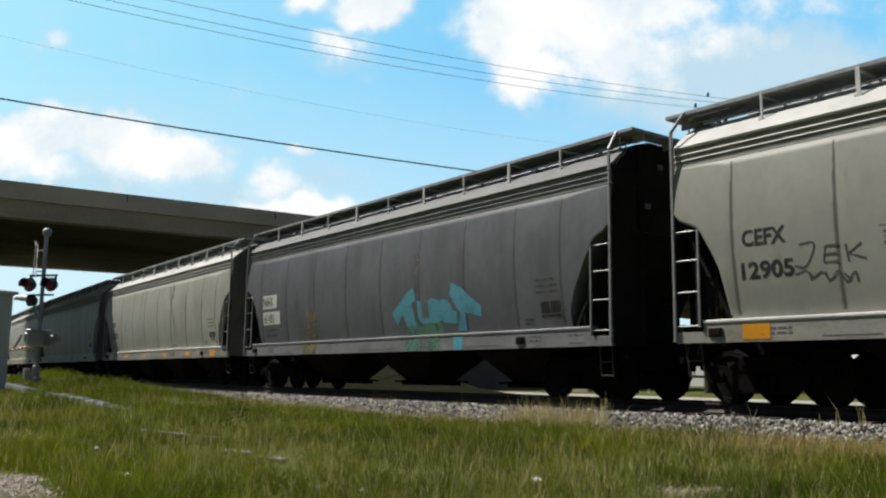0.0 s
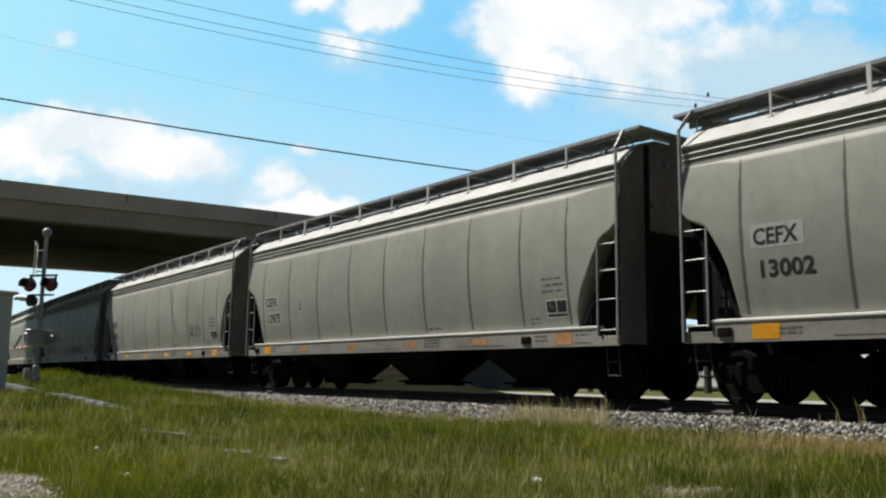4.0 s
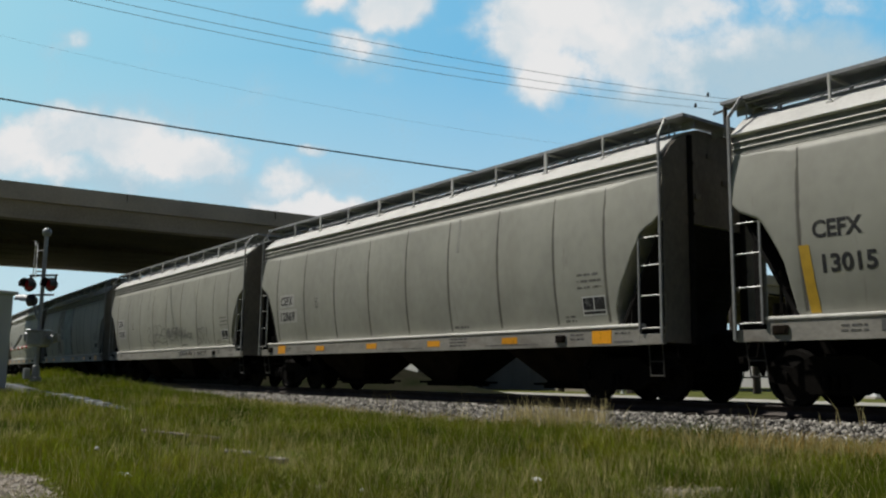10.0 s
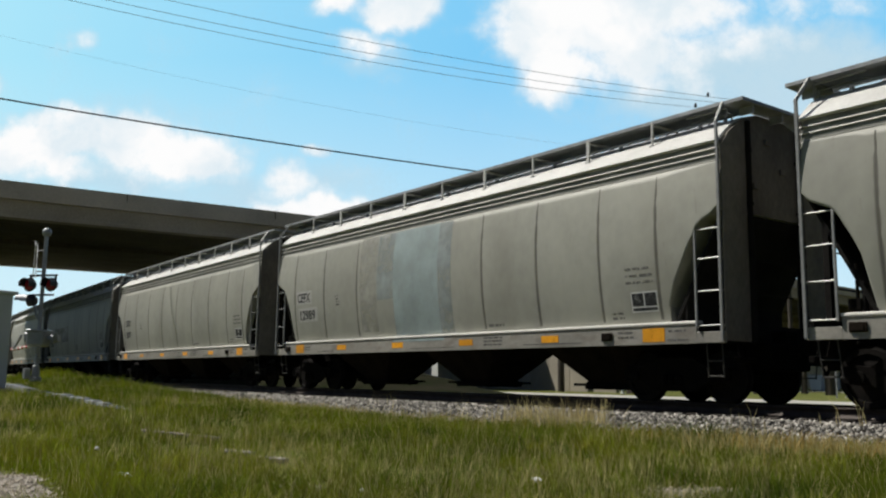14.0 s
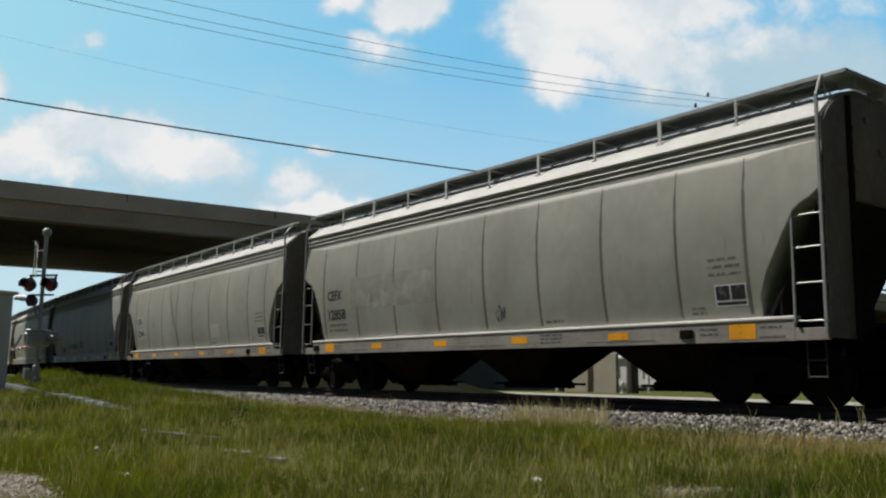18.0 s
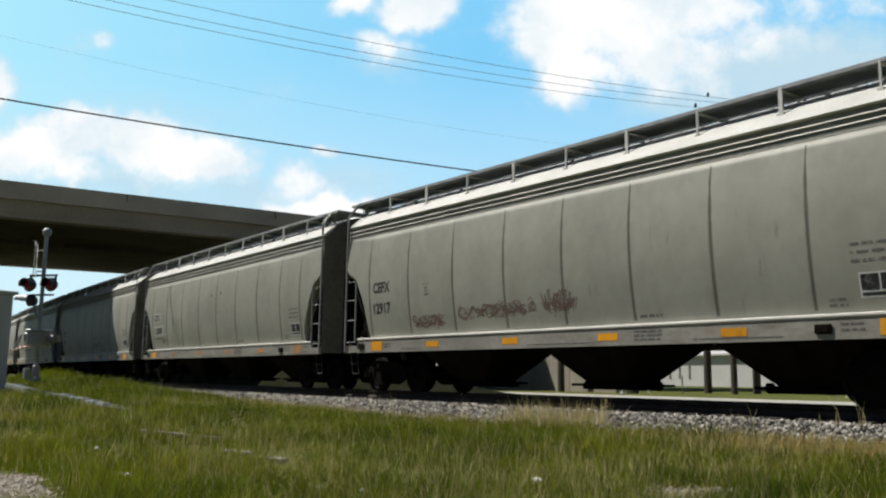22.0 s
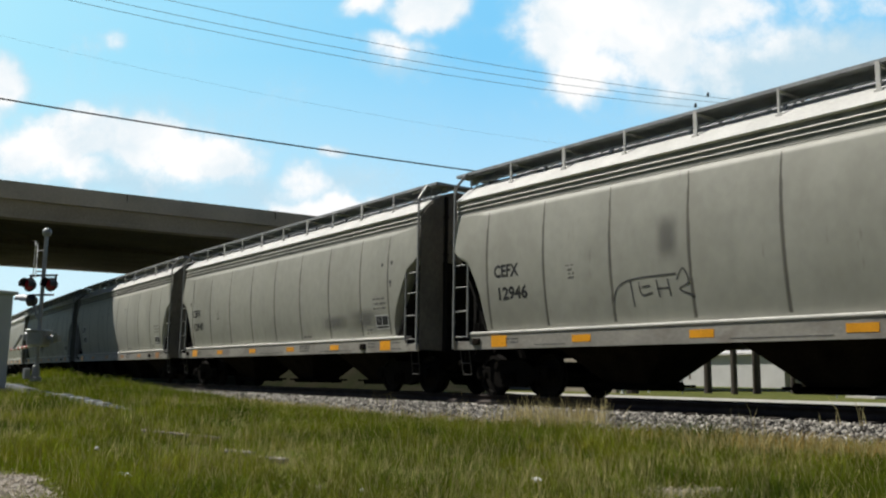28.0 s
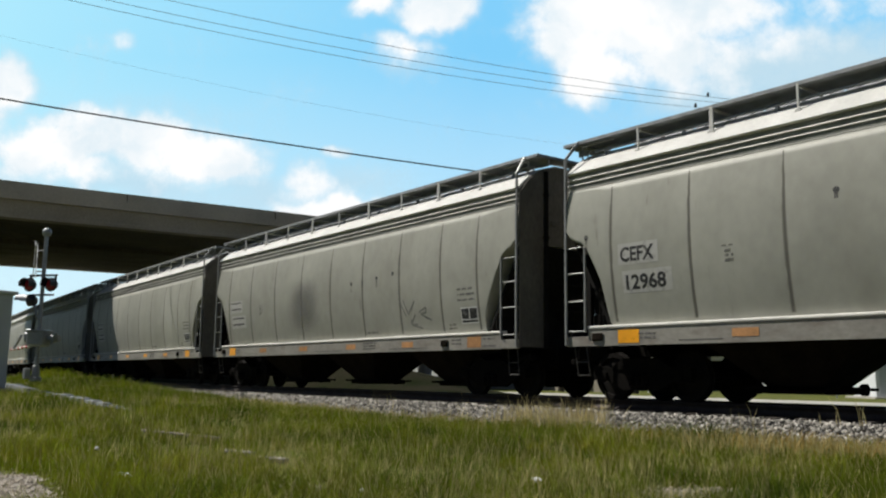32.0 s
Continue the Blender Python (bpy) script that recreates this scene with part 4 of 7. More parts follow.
def build_trucks(car):
    wheel = wheel_mesh()
    frame_me = None
    for e in (-1, 1):
        bm = bmesh.new()
        box(bm, -0.2, 0.2, -1.0, 1.0, 0.42, 0.72, 0.03)
        box(bm, -0.28, 0.28, -0.28, 0.28, 0.72, 0.95, 0.02)
        truck = part("truck", bm, UNDER, car, "grimy three-piece truck, darkened for shade")
        truck.location = (e * BOGIE, 0, RAIL)
        for sd in (-1, 1):
            if frame_me is None:
                bm = bmesh.new()
                outline = [(-1.16, 0.40), (-1.16, 0.62), (-1.0, 0.66), (-0.72, 0.62), (-0.40, 0.80), (0.40, 0.80), (0.72, 0.62), (1.0, 0.66), (1.16, 0.62), (1.16, 0.40), (1.04, 0.36), (0.80, 0.40), (0.42, 0.20), (-0.42, 0.20), (-0.80, 0.40), (-1.04, 0.36)]
                extrude_poly(bm, outline, "y", -0.07, 0.07)
                for x in (-0.15, 0, 0.15):
                    lathe(bm, [(0.055, 0.26), (0.075, 0.30), (0.055, 0.34), (0.075, 0.38), (0.055, 0.42), (0.075, 0.46), (0.055, 0.5)], 8, Matrix.Translation((x, -0.10, 0)))
                for x in (-0.89, 0.89):
                    lathe(bm, [(0.04, 0.0), (0.115, 0.0), (0.11, 0.06), (0.04, 0.07)], 10, Matrix.Translation((x, -0.07, 0.457)) @ Matrix.Rotation(radians(90), 4, "X"))
                sf = part("side_frame", bm, UNDER, truck)
                frame_me = sf.data
            else:
                sf = part_of("side_frame", frame_me, truck)
            sf.matrix_basis = Matrix.Translation((0, sd * 1.05, 0)) @ Matrix.Rotation(0 if sd < 0 else math.pi, 4, "Z")
        for x in (-0.89, 0.89):
            part_of("wheel_set", wheel, truck, Matrix.Translation((x, 0, 0.457)))


def build_underframe(car, material):
    for e in (-1, 1):
        bm = bmesh.new()
        x0, x1 = sorted((e * 5.8, e * 8.55))
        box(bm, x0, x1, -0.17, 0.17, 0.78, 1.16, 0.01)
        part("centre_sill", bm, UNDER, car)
        bm = bmesh.new()
        box(bm, *sorted((e * 7.95, e * 8.52)), -0.62, 0.62, 0.52, 0.96, 0.03)
        box(bm, *sorted((e * 8.30, e * 8.40)), -1.35, 1.35, 0.62, 0.72, 0.01)
        for y in (-1.2, -0.9, 0.9, 1.2):
            tube(bm, (e * 8.35, y, 0.65), (e * 8.25, y, 1.0), 0.025, 6)
        part("draft_gear", bm, UNDER, car, "grimy draft gear and cut lever, darkened for shade")
        bm = bmesh.new()
        x0, x1 = sorted((e * 8.2, e * 8.28))
        box(bm, x0, x1, -1.5, 1.5, 0.95, 1.25, 0.01)
        part("end_sill", bm, ENDBLACK, car)
        bm = bmesh.new()
        x0, x1 = sorted((e * 8.5, e * 8.8))
        box(bm, x0, x1, -0.07, 0.07, 0.80, 0.94, 0.01)
        x0, x1 = sorted((e * 8.75, e * 9.0))
        box(bm, x0, x1, -0.15, 0.11, 0.73, 1.0, 0.03)
        part("coupler", bm, UNDER, car, "cast knuckle coupler")
        for y in (-0.95, 0.95):
            bm = bmesh.new()
            box(bm, e * 8.22 - 0.05, e * 8.22 + 0.05, y - 0.06, y + 0.06, 1.25, 3.06)
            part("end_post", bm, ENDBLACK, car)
        for z in (1.75, 2.3, 2.85):
            bm = bmesh.new()
            tube(bm, (e * 8.30, -0.5, z), (e * 8.30, 0.5, z), 0.016, 5)
            part("end_grab_iron", bm, ENDBLACK, car)
        bm = bmesh.new()
        tube(bm, (e * 8.55, 0.62, 0.95), (e * 8.75, 0.70, 0.45), 0.03, 6)
        tube(bm, (e * 8.75, 0.70, 0.45), (e * 8.98, 0.45, 0.62), 0.03, 6)
        part("brake_hose", bm, UNDER, car)
    bm = bmesh.new()
    tube(bm, (6.0, -0.9, 1.0), (7.1, -0.9, 1.0), 0.14, 10)
    part("air_reservoir", bm, UNDER, car)
    bm = bmesh.new()
    tube(bm, (-7.55, -1.40, 1.28), (-7.55, -1.40, 2.0), 0.03, 6)
    box(bm, -7.66, -7.46, -1.5, -1.38, 1.34, 1.5, 0.01)
    tube(bm, (-7.35, -1.42, 1.28), (-7.40, -1.42, 1.72), 0.02, 6)
    part("brake_rigging", bm, UNDER, car)
    for x, z in ((-7.48, 1.10), (5.68, 1.09)):
        bm = bmesh.new()
        box(bm, x - 0.14, x + 0.14, -1.60, -1.572, z - 0.07, z + 0.07, 0.01)
        box(bm, x - 0.09, x + 0.09, -1.612, -1.598, z - 0.045, z + 0.03)
        part("card_holder", bm, HOPPER, car)


def on_side(x, z, off=0.003):
    return Vector((x, -side_y(z) - off, z))


def side_patch(name, x0, x1, z0, z1, material, parent, label="", off=0.002, rows=8, skew=0.0):
    """A thin painted patch that follows the bulge of the side."""
    rows = max(rows, int((z1 - z0) / 0.07) + 2)
    bm = bmesh.new()
    prev = None
    for i in range(rows + 1):
        z = z0 + (z1 - z0) * i / rows
        sh = skew * i / rows
        cur = [bm.verts.new(on_side(x0 + sh, z, off)), bm.verts.new(on_side(x1 + sh, z, off))]
        if prev:
            bm.faces.new((prev[0], prev[1], cur[1], cur[0]))
        prev = cur
    return part(name, bm, material, parent, label)


def sill_patch(name, x0, x1, z0, z1, material, parent, label=""):
    bm = bmesh.new()
    box(bm, x0, x1, -1.5755, -1.5705, z0, z1)
    return part(name, bm, material, parent, label)


def stroke(bm, pts, w, off=0.0035):
    """A sprayed line on the side through (x, z) points."""
    fine = []
    for (x0, z0), (x1, z1) in zip(pts, pts[1:]):
        n = max(1, int(math.hypot(x1 - x0, z1 - z0) / 0.12))
        fine += [(x0 + (x1 - x0) * i / n, z0 + (z1 - z0) * i / n) for i in range(n)]
    fine.append(pts[-1])
    prev = None
    for i, (x, z) in enumerate(fine):
        a, b = fine[max(0, i - 1)], fine[min(len(fine) - 1, i + 1)]
        dx, dz = b[0] - a[0], b[1] - a[1]
        n = math.hypot(dx, dz) or 1
        ox, oz = -dz / n * w / 2, dx / n * w / 2
        cur = [bm.verts.new(on_side(x + ox, z + oz, off)), bm.verts.new(on_side(x - ox, z - oz, off))]
        if prev:
            bm.faces.new((prev[0], prev[1], cur[1], cur[0]))
        prev = cur


def curl(pts, n=5):
    """A smooth line through loose points."""
    out = []
    for k in range(len(pts) - 1):
        p0, p1, p2, p3 = pts[max(k - 1, 0)], pts[k], pts[k + 1], pts[min(k + 2, len(pts) - 1)]
        for i in range(n):
            t = i / n
            out.append(tuple(0.5 * (2 * p1[a] + (p2[a] - p0[a]) * t + (2 * p0[a] - 5 * p1[a] + 4 * p2[a] - p3[a]) * t * t + (3 * p1[a] - p0[a] - 3 * p2[a] + p3[a]) * t ** 3) for a in (0, 1)))
    return out + [pts[-1]]


def scrawl(x0, x1, z0, z1, n, seed):
    """Hand-drawn loops and hooks, letter after letter, none of them a word."""
    r = random.Random(seed)
    forms = (((0.8, 0.9), (0.3, 1.0), (0.1, 0.5), (0.4, 0.0), (0.9, 0.3), (0.8, 0.8), (0.5, 0.9)), ((0.1, 0.0), (0.15, 1.0), (0.5, 0.3), (0.8, 1.0), (0.9, 0.0)), ((0.9, 0.9), (0.3, 1.0), (0.2, 0.6), (0.8, 0.4), (0.7, 0.0), (0.1, 0.1)), ((0.2, 1.0), (0.2, 0.1), (0.9, 0.05)), ((0.0, 0.8), (0.5, 1.05), (0.6, 0.5), (0.2, 0.4), (0.9, 0.0)), ((0.1, 0.9), (0.4, 0.0), (0.9, 1.0), (1.1, 0.8)))
    m = max(2, n // 3)
    w = (x1 - x0) / m
    lines = []
    for i in range(m):
        f = r.choice(forms)
        s, up, lean = r.uniform(0.7, 1.5), r.uniform(-0.25, 0.2), r.uniform(-0.5, 0.6)
        pts = [(x0 + w * (i + (a + r.uniform(-0.2, 0.2)) * s) + lean * b * (z1 - z0), z0 + (z1 - z0) * ((b + r.uniform(-0.15, 0.15)) * s * 0.85 + up)) for a, b in f]
        lines.append(curl(pts[::r.choice((1, -1))]))
        if r.random() < 0.5:
            lines.append(curl([(pts[0][0] - w * 0.4, pts[0][1] - 0.1), pts[1], (pts[-1][0] + w * 0.5, pts[-1][1] + r.uniform(-0.1, 0.1))]))
    return lines


def text_mesh(words, size, bold=0.0):
    cu = bpy.data.curves.new("lettering", "FONT")
    cu.body, cu.size, cu.offset, cu.resolution_u = words, size, bold, 3
    ob = bpy.data.objects.new("lettering", cu)
    scene.collection.objects.link(ob)
    me = bpy.data.meshes.new_from_object(ob.evaluated_get(bpy.context.evaluated_depsgraph_get()))
    bpy.data.objects.remove(ob)
    bpy.data.curves.remove(cu)
    return me


def lettering(words, x, z, size, material, parent, name="lettering", label="", width=None, off=0.0035):
    """Stencilled characters of the given height and width."""
    me = text_mesh(words, size, size * 0.032)
    co = np.array([v.co[:] for v in me.vertices])
    w = co[:, 0].max() - co[:, 0].min()
    k = width / w if width else 1.0
    lo, rise = co[:, 0].min(), size / co[:, 1].max()
    bm = bmesh.new()
    bm.from_mesh(me)
    for q in range(1, 8):
        bmesh.ops.bisect_plane(bm, geom=bm.verts[:] + bm.edges[:] + bm.faces[:], plane_co=(0, q * size * 0.125 / rise, 0), plane_no=(0, 1, 0))
    for v in bm.verts:
        v.co = on_side(x + (v.co.x - lo) * k, z + v.co.y * rise, off)
    bm.to_mesh(me)
    bm.free()
    me.materials.clear()
    return link_mesh(name, me, material, parent, label)


def bars(name, x0, x1, z, rows, h, gap, material, parent, seed=0, sill=False):
    """Writing too small to read: rows of short bars in one mesh."""
    r = random.Random(seed)
    bm = bmesh.new()
    for i in range(rows):
        zz = z - i * (h + gap)
        x = x0
        while x < x1 - 0.02:
            w = min(r.uniform(0.06, 0.2), x1 - x)
            if sill:
                box(bm, x, x + w, -1.5755, -1.5705, zz - h, zz)
            else:
                vs = [bm.verts.new(on_side(a, b)) for a, b in ((x, zz - h), (x + w, zz - h), (x + w, zz), (x, zz))]
                bm.faces.new(vs)
            x += w + r.uniform(0.02, 0.05)
    return tagged(part(name, bm, material, parent), kind="stuff")


# Grimy paint, darkened further for the ends turned from the sun.
ENDPAINT = mat("grimy_shaded_end_paint", (0.19, 0.172, 0.147), 0.8, 0.0, 0.3, 0.9, 0.15, 14, (1, 1, 0.6), rand=0.12)
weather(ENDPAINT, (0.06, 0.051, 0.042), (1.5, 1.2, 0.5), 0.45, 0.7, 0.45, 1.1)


def build_car(paint, sill, roof):
    car = thing("hopper_car")
    build_body(car, paint, roof)
    build_side_sill(car, sill)
    build_ladders(car)
    build_walkway(car)
    build_bays(car)
    build_trucks(car)
    build_underframe(car, sill)
    return car


def add_seams(car, material):
    r = random.Random(2)
    for x in SEAMS:
        bm = bmesh.new()
        prev = None
        w = 0.04
        for z in np.linspace(1.36, 3.80, 26):
            if floor_of(x) > z:
                continue
            j = r.uniform(-0.009, 0.009)
            ww = w * (0.25 + 1.0 * min(1, (3.85 - z) / 1.1)) * r.uniform(0.6, 1.3)
            cur = [bm.verts.new(on_side(x + q * ww + j, z, 0.0015 - groove(x + q * ww + j) * min(1, max(0, (EAVE - z) / 0.3)))) for q in (-1, -0.5, 0, 0.5, 1)]
            if prev:
                for q in range(4):
                    bm.faces.new((prev[q], prev[q + 1], cur[q + 1], cur[q]))
            prev = cur
        part("weld_seam", bm, material, car)


def add_stencils(car, ink, dark=False):
    # load data panel
    side_patch("data_panel", 6.25, 6.87, 1.50, 1.85, WHITE if not dark else GREYINK, car, "white-edged data panel", 0.0022, 4)
    side_patch("data_square", 6.275, 6.545, 1.60, 1.825, BLACK, car, "", 0.004, 4)
    side_patch("data_square", 6.575, 6.845, 1.60, 1.825, BLACK, car, "", 0.004, 4)
    side_patch("data_square", 6.275, 6.845, 1.525, 1.575, BLACK, car, "", 0.004, 3)
    bars("small_stencil", 6.16, 6.80, 2.27, 3, 0.042, 0.075, FADEINK if not dark else ink, car, 5)
    bars("small_stencil", 2.06, 2.58, 1.46, 1, 0.055, 0.05, ink, car, 6)
    bars("small_stencil", 5.74, 6.04, 1.52, 2, 0.04, 0.04, FADEINK if not dark else ink, car, 7)
    bars("small_stencil", -4.64, -4.38, 2.47, 1, 0.02, 0.05, FADEINK if not dark else ink, car, 8)
    bars("small_stencil", -4.59, -4.42, 2.40, 3, 0.045, 0.03, FADEINK if not dark else ink, car, 9)
    bars("sill_stencil", 1.98, 2.62, 1.19, 3, 0.035, 0.035, GREYINK, car, 10, True)
    bars("sill_stencil", 5.95, 6.32, 1.17, 2, 0.03, 0.05, GREYINK, car, 11, True)
    bars("sill_stencil", 7.12, 7.5, 1.17, 1, 0.03, 0.05, GREYINK, car, 13, True)
    bars("sill_stencil", 7.1, 7.55, 1.02, 1, 0.025, 0.05, GREYINK, car, 15, True)
    bars("sill_stencil", -6.5, -6.1, 1.15, 2, 0.03, 0.04, GREYINK, car, 12, True)
    for x0, x1 in ((-5.6, -4.7), (-0.9, 0.9), (3.3, 5.0)):
        sill_patch("scrape", x0, x1, 0.998, 1.012, GREYINK, car)


def add_reflectors(car, spots=(-6.97, -4.52, -1.71, 1.09, 3.86, 6.54), faded=False):
    for x in spots:
        if abs(x) > 6.5:
            sill_patch("reflector", x, x + 0.5, 0.98, 1.21, ORANGE if x < 0 or not faded else FADEDORANGE, car, "yellow reflective plate")
        else:
            sill_patch("reflector", x, x + 0.5, 1.03, 1.16, FADEDORANGE if faded else ORANGE, car, "faded orange reflective strip" if faded else "yellow reflective strip")


def add_marks(car, number, x=-6.86, patch=False, numx=-6.76, numw=0.92, z=2.40, numz=1.91, ink=BLACK, markpatch=False):
    """Reporting mark and number, on pale repaint patches where they were renewed."""
    if patch or markpatch:
        side_patch("stencil_patch", x - 0.05, x + 0.88, z - 0.06, z + 0.31, PATCH, car, "pale repaint patch", 0.0022, 6)
    if patch:
        side_patch("stencil_patch", numx - 0.08, numx + numw + 0.14, numz - 0.07, numz + 0.32, PATCH, car, "pale repaint patch", 0.0022, 6)
    if number:
        lettering("CEFX", x, z, 0.25, ink, car, "reporting_mark", width=0.79)
        lettering(number, numx, numz, 0.255, ink, car, "car_number", width=numw)
    else:
        bars("reporting_mark", x, x + 0.78, z + 0.27, 1, 0.25, 0.05, ink, car, 3)
        bars("car_number", numx, numx + 0.9, numz + 0.27, 1, 0.25, 0.05, ink, car, 4)


def small_print(car, x, z):
    """One short line of writing under a car's number, too small to read."""
    bars("small_stencil", x, x + 0.95, z, 1, 0.06, 0.05, FADEINK, car, 41)


def graffiti(car, lines, w, material, label, name="graffiti"):
    bm = bmesh.new()
    for pts in lines:
        stroke(bm, pts, w)
    return tagged(part(name, bm, material, car, label), kind="stuff")


def fill(car, pts, material, label, name="graffiti", off=0.0028):
    """A filled sprayed shape on the side, laid in level bands so that it follows the bulge."""
    bm = bmesh.new()
    lo, hi = min(z for _, z in pts), max(z for _, z in pts)
    rows = int((hi - lo) / 0.025) + 1
    step = (hi - lo) / rows

    def cuts(z):
        return sorted(p[0] + (q[0] - p[0]) * (z - p[1]) / (q[1] - p[1]) for p, q in zip(pts, pts[1:] + pts[:1]) if (p[1] > z) != (q[1] > z))
    for r in range(rows):
        z0, z1 = lo + r * step, lo + (r + 1) * step
        low, top = cuts(z0 + step * 0.02), cuts(z1 - step * 0.02)
        if len(low) != len(top):
            low = top = cuts((z0 + z1) / 2)
        for j in range(0, len(low) - 1, 2):
            bm.faces.new([bm.verts.new(on_side(x, z, off)) for x, z in ((low[j], z0), (low[j + 1], z0), (top[j + 1], z1), (top[j], z1))])
    return tagged(part(name, bm, material, car, label), kind="stuff")


def rust_spots(car, spots):
    for x, z, w, h in spots:
        mid = x + w / 2
        bm = bmesh.new()
        vs = [bm.verts.new(on_side(mid + 0.055 * math.cos(a), z - 0.03 + 0.05 * math.sin(a), 0.0025)) for a in np.linspace(0, 2 * math.pi, 11)[:-1]]
        bm.faces.new(vs)
        part("rust_mark", bm, SPRAYBLACK, car, "dark dent with a rust streak")
        side_patch("rust_streak", mid - 0.035, mid + 0.03, z - 0.05 - h, z - 0.05, STREAK, car, "", 0.0015, 6)


VEIL = feather(mat("faint_grimy_veil", (0.17, 0.168, 0.155), 0.7, 0, 0.3, 3, 0.05, 30, (1, 1, 0.3)), 0.55, True)
STREAK = worn(mat("dirty_run_mark", (0.15, 0.143, 0.127), 0.7, 0, 0.3, 5, 0.05, 30, (1, 1, 0.2)), 0.3, 0.62, 3.0, 1.0)
PALERUN = feather(mat("pale_run_mark", (0.40, 0.40, 0.375), 0.7, 0, 0.2, 5, 0.05, 30, (1, 1, 0.2)), 0.6)
GREYCAR = "weathered light grey covered hopper car with "


def raise_bodies(cars):
    """The bodies stand a little taller on their trucks than the drawing's heights."""
    done = set()
    for car in cars:
        for ob in car.children_recursive:
            if ob.name.split(".")[0] in ("truck", "side_frame", "wheel_set") or ob.data in done:
                continue
            done.add(ob.data)
            ob.data.transform(Matrix.Translation((0, 0, -0.027)) @ Matrix.Diagonal((1, 1, 1.071, 1)))


def build_train():
    cars = {}
    base = build_car(PAINT, SILL, ROOFPAINT)
    dark = build_car(PAINT_DARK, SILL_DARK, DARKROOF)
    add_seams(base, SEAM)
    add_seams(dark, SEAMDARK)
    add_stencils(base, GREYINK)
    add_stencils(dark, SPRAYBLACK, True)
    for c in range(1, -24, -1):
        if c == 0:
            cars[c] = dark
        elif c == 1:
            cars[c] = base
        else:
            cars[c] = copy_thing(base, Matrix())
    G = "hopper cars of the train"
    remarks_by_car = {1: "a black scrawled tag", 0: "", -1: "white patches behind its marks", -2: "patched marks", -3: "a grey scribbled tag", -4: "yellow sprayed bars", -5: "one patched reporting mark", -6: "faded graffiti along its foot", -7: "a pale blue panel", -8: "plain stencilled marks", -9: "a pale repainted band", -10: "a pale square patch", -11: "a red-brown scrawl", -12: "white patches behind its marks", -13: "a faint looping tag", -14: "a black looping tag", -15: "dull overpainted graffiti", -16: "small rusty dents", -17: "streaked dirt and small dents"}
    for c, car in cars.items():
        label = "dark grey covered hopper car with blue spray-painted graffiti" if c == 0 else GREYCAR + remarks_by_car.get(c, "plain sides")
        tagged(car, label, "hopper car", G)
    for c, car in cars.items():
        if c not in (0, 1, -4, -6):
            add_reflectors(car, faded=c in (-2, -12, -16, -17))
    add_reflectors(cars[1], (-6.97, -4.2))
    add_marks(cars[1], "12905", -6.9, numx=-6.95, numw=0.94, numz=1.90)
    tag = [curl([(-5.92, 2.41), (-5.68, 2.42), (-5.74, 2.16), (-5.86, 1.99), (-6.02, 2.03)]), [(-5.50, 2.33), (-5.54, 2.04), (-5.32, 2.04)], [(-5.52, 2.18), (-5.33, 2.19)], [(-5.50, 2.33), (-5.28, 2.34)], [(-5.18, 2.34), (-5.15, 2.02)], [(-4.94, 2.33), (-5.14, 2.16), (-4.88, 2.04)], curl([(-6.03, 1.86), (-5.84, 1.92), (-5.74, 1.79), (-5.58, 1.87), (-5.46, 1.72), (-5.33, 1.87), (-5.21, 1.67), (-5.08, 1.83), (-5.04, 1.64)]), [(-5.78, 1.89), (-5.77, 1.73)], [(-5.53, 1.87), (-5.49, 1.69)], [(-5.25, 1.82), (-5.14, 1.69)]]
    graffiti(cars[1], [[(x + 0.02, 2.16 + 0.78 * (z - 2.2)) for x, z in line] for line in tag], 0.034, SPRAYBLACK, "black scrawled tag")
    # the dark car
    d = cars[0]
    side_patch("stencil_patch", -6.95, -5.95, 2.34, 2.74, WHITE, d, "white patch with a stencilled mark", 0.0022, 6, 0.03)
    side_patch("stencil_patch", -6.95, -5.75, 1.86, 2.24, WHITE, d, "white patch with a stencilled number", 0.0022, 6, 0.02)
    lettering("NAHX", -6.90, 2.40, 0.28, BLACK, d, "reporting_mark", width=0.72)
    lettering("61101", -6.86, 1.91, 0.27, BLACK, d, "car_number", width=0.68)
    bars("small_stencil", -6.85, -6.0, 1.72, 2, 0.06, 0.1, SPRAYBLACK, d, 14)
    fill(d, [(0.68, 1.86), (1.45, 2.33), (1.70, 2.41), (1.78, 2.11), (1.58, 2.06), (1.71, 1.63), (1.79, 1.42), (1.37, 1.41), (1.16, 1.82), (0.88, 1.56)], SPRAYBLUE, "blue spray-painted graffiti letter")
    fill(d, [(1.82, 2.11), (2.00, 2.09), (2.01, 1.70), (2.31, 1.68), (2.27, 2.10), (2.52, 2.12), (2.77, 2.05), (2.77, 1.63), (2.66, 1.54), (1.98, 1.55), (1.83, 1.70)], SPRAYBLUE, "blue spray-painted graffiti letter")
    fill(d, [(2.77, 2.05), (2.95, 2.08), (3.17, 1.97), (3.25, 1.80), (3.40, 1.80), (3.39, 1.52), (2.91, 1.55), (2.77, 1.63)], SPRAYBLUE, "blue spray-painted graffiti letter")
    fill(d, [(3.18, 2.15), (3.25, 2.43), (3.64, 2.28), (3.95, 2.07), (4.32, 1.86), (4.30, 1.62), (3.93, 1.71), (3.72, 1.74), (3.73, 1.36), (3.38, 1.36), (3.54, 1.75), (3.41, 1.85), (3.29, 2.06)], SPRAYBLUE, "blue spray-painted graffiti letter")
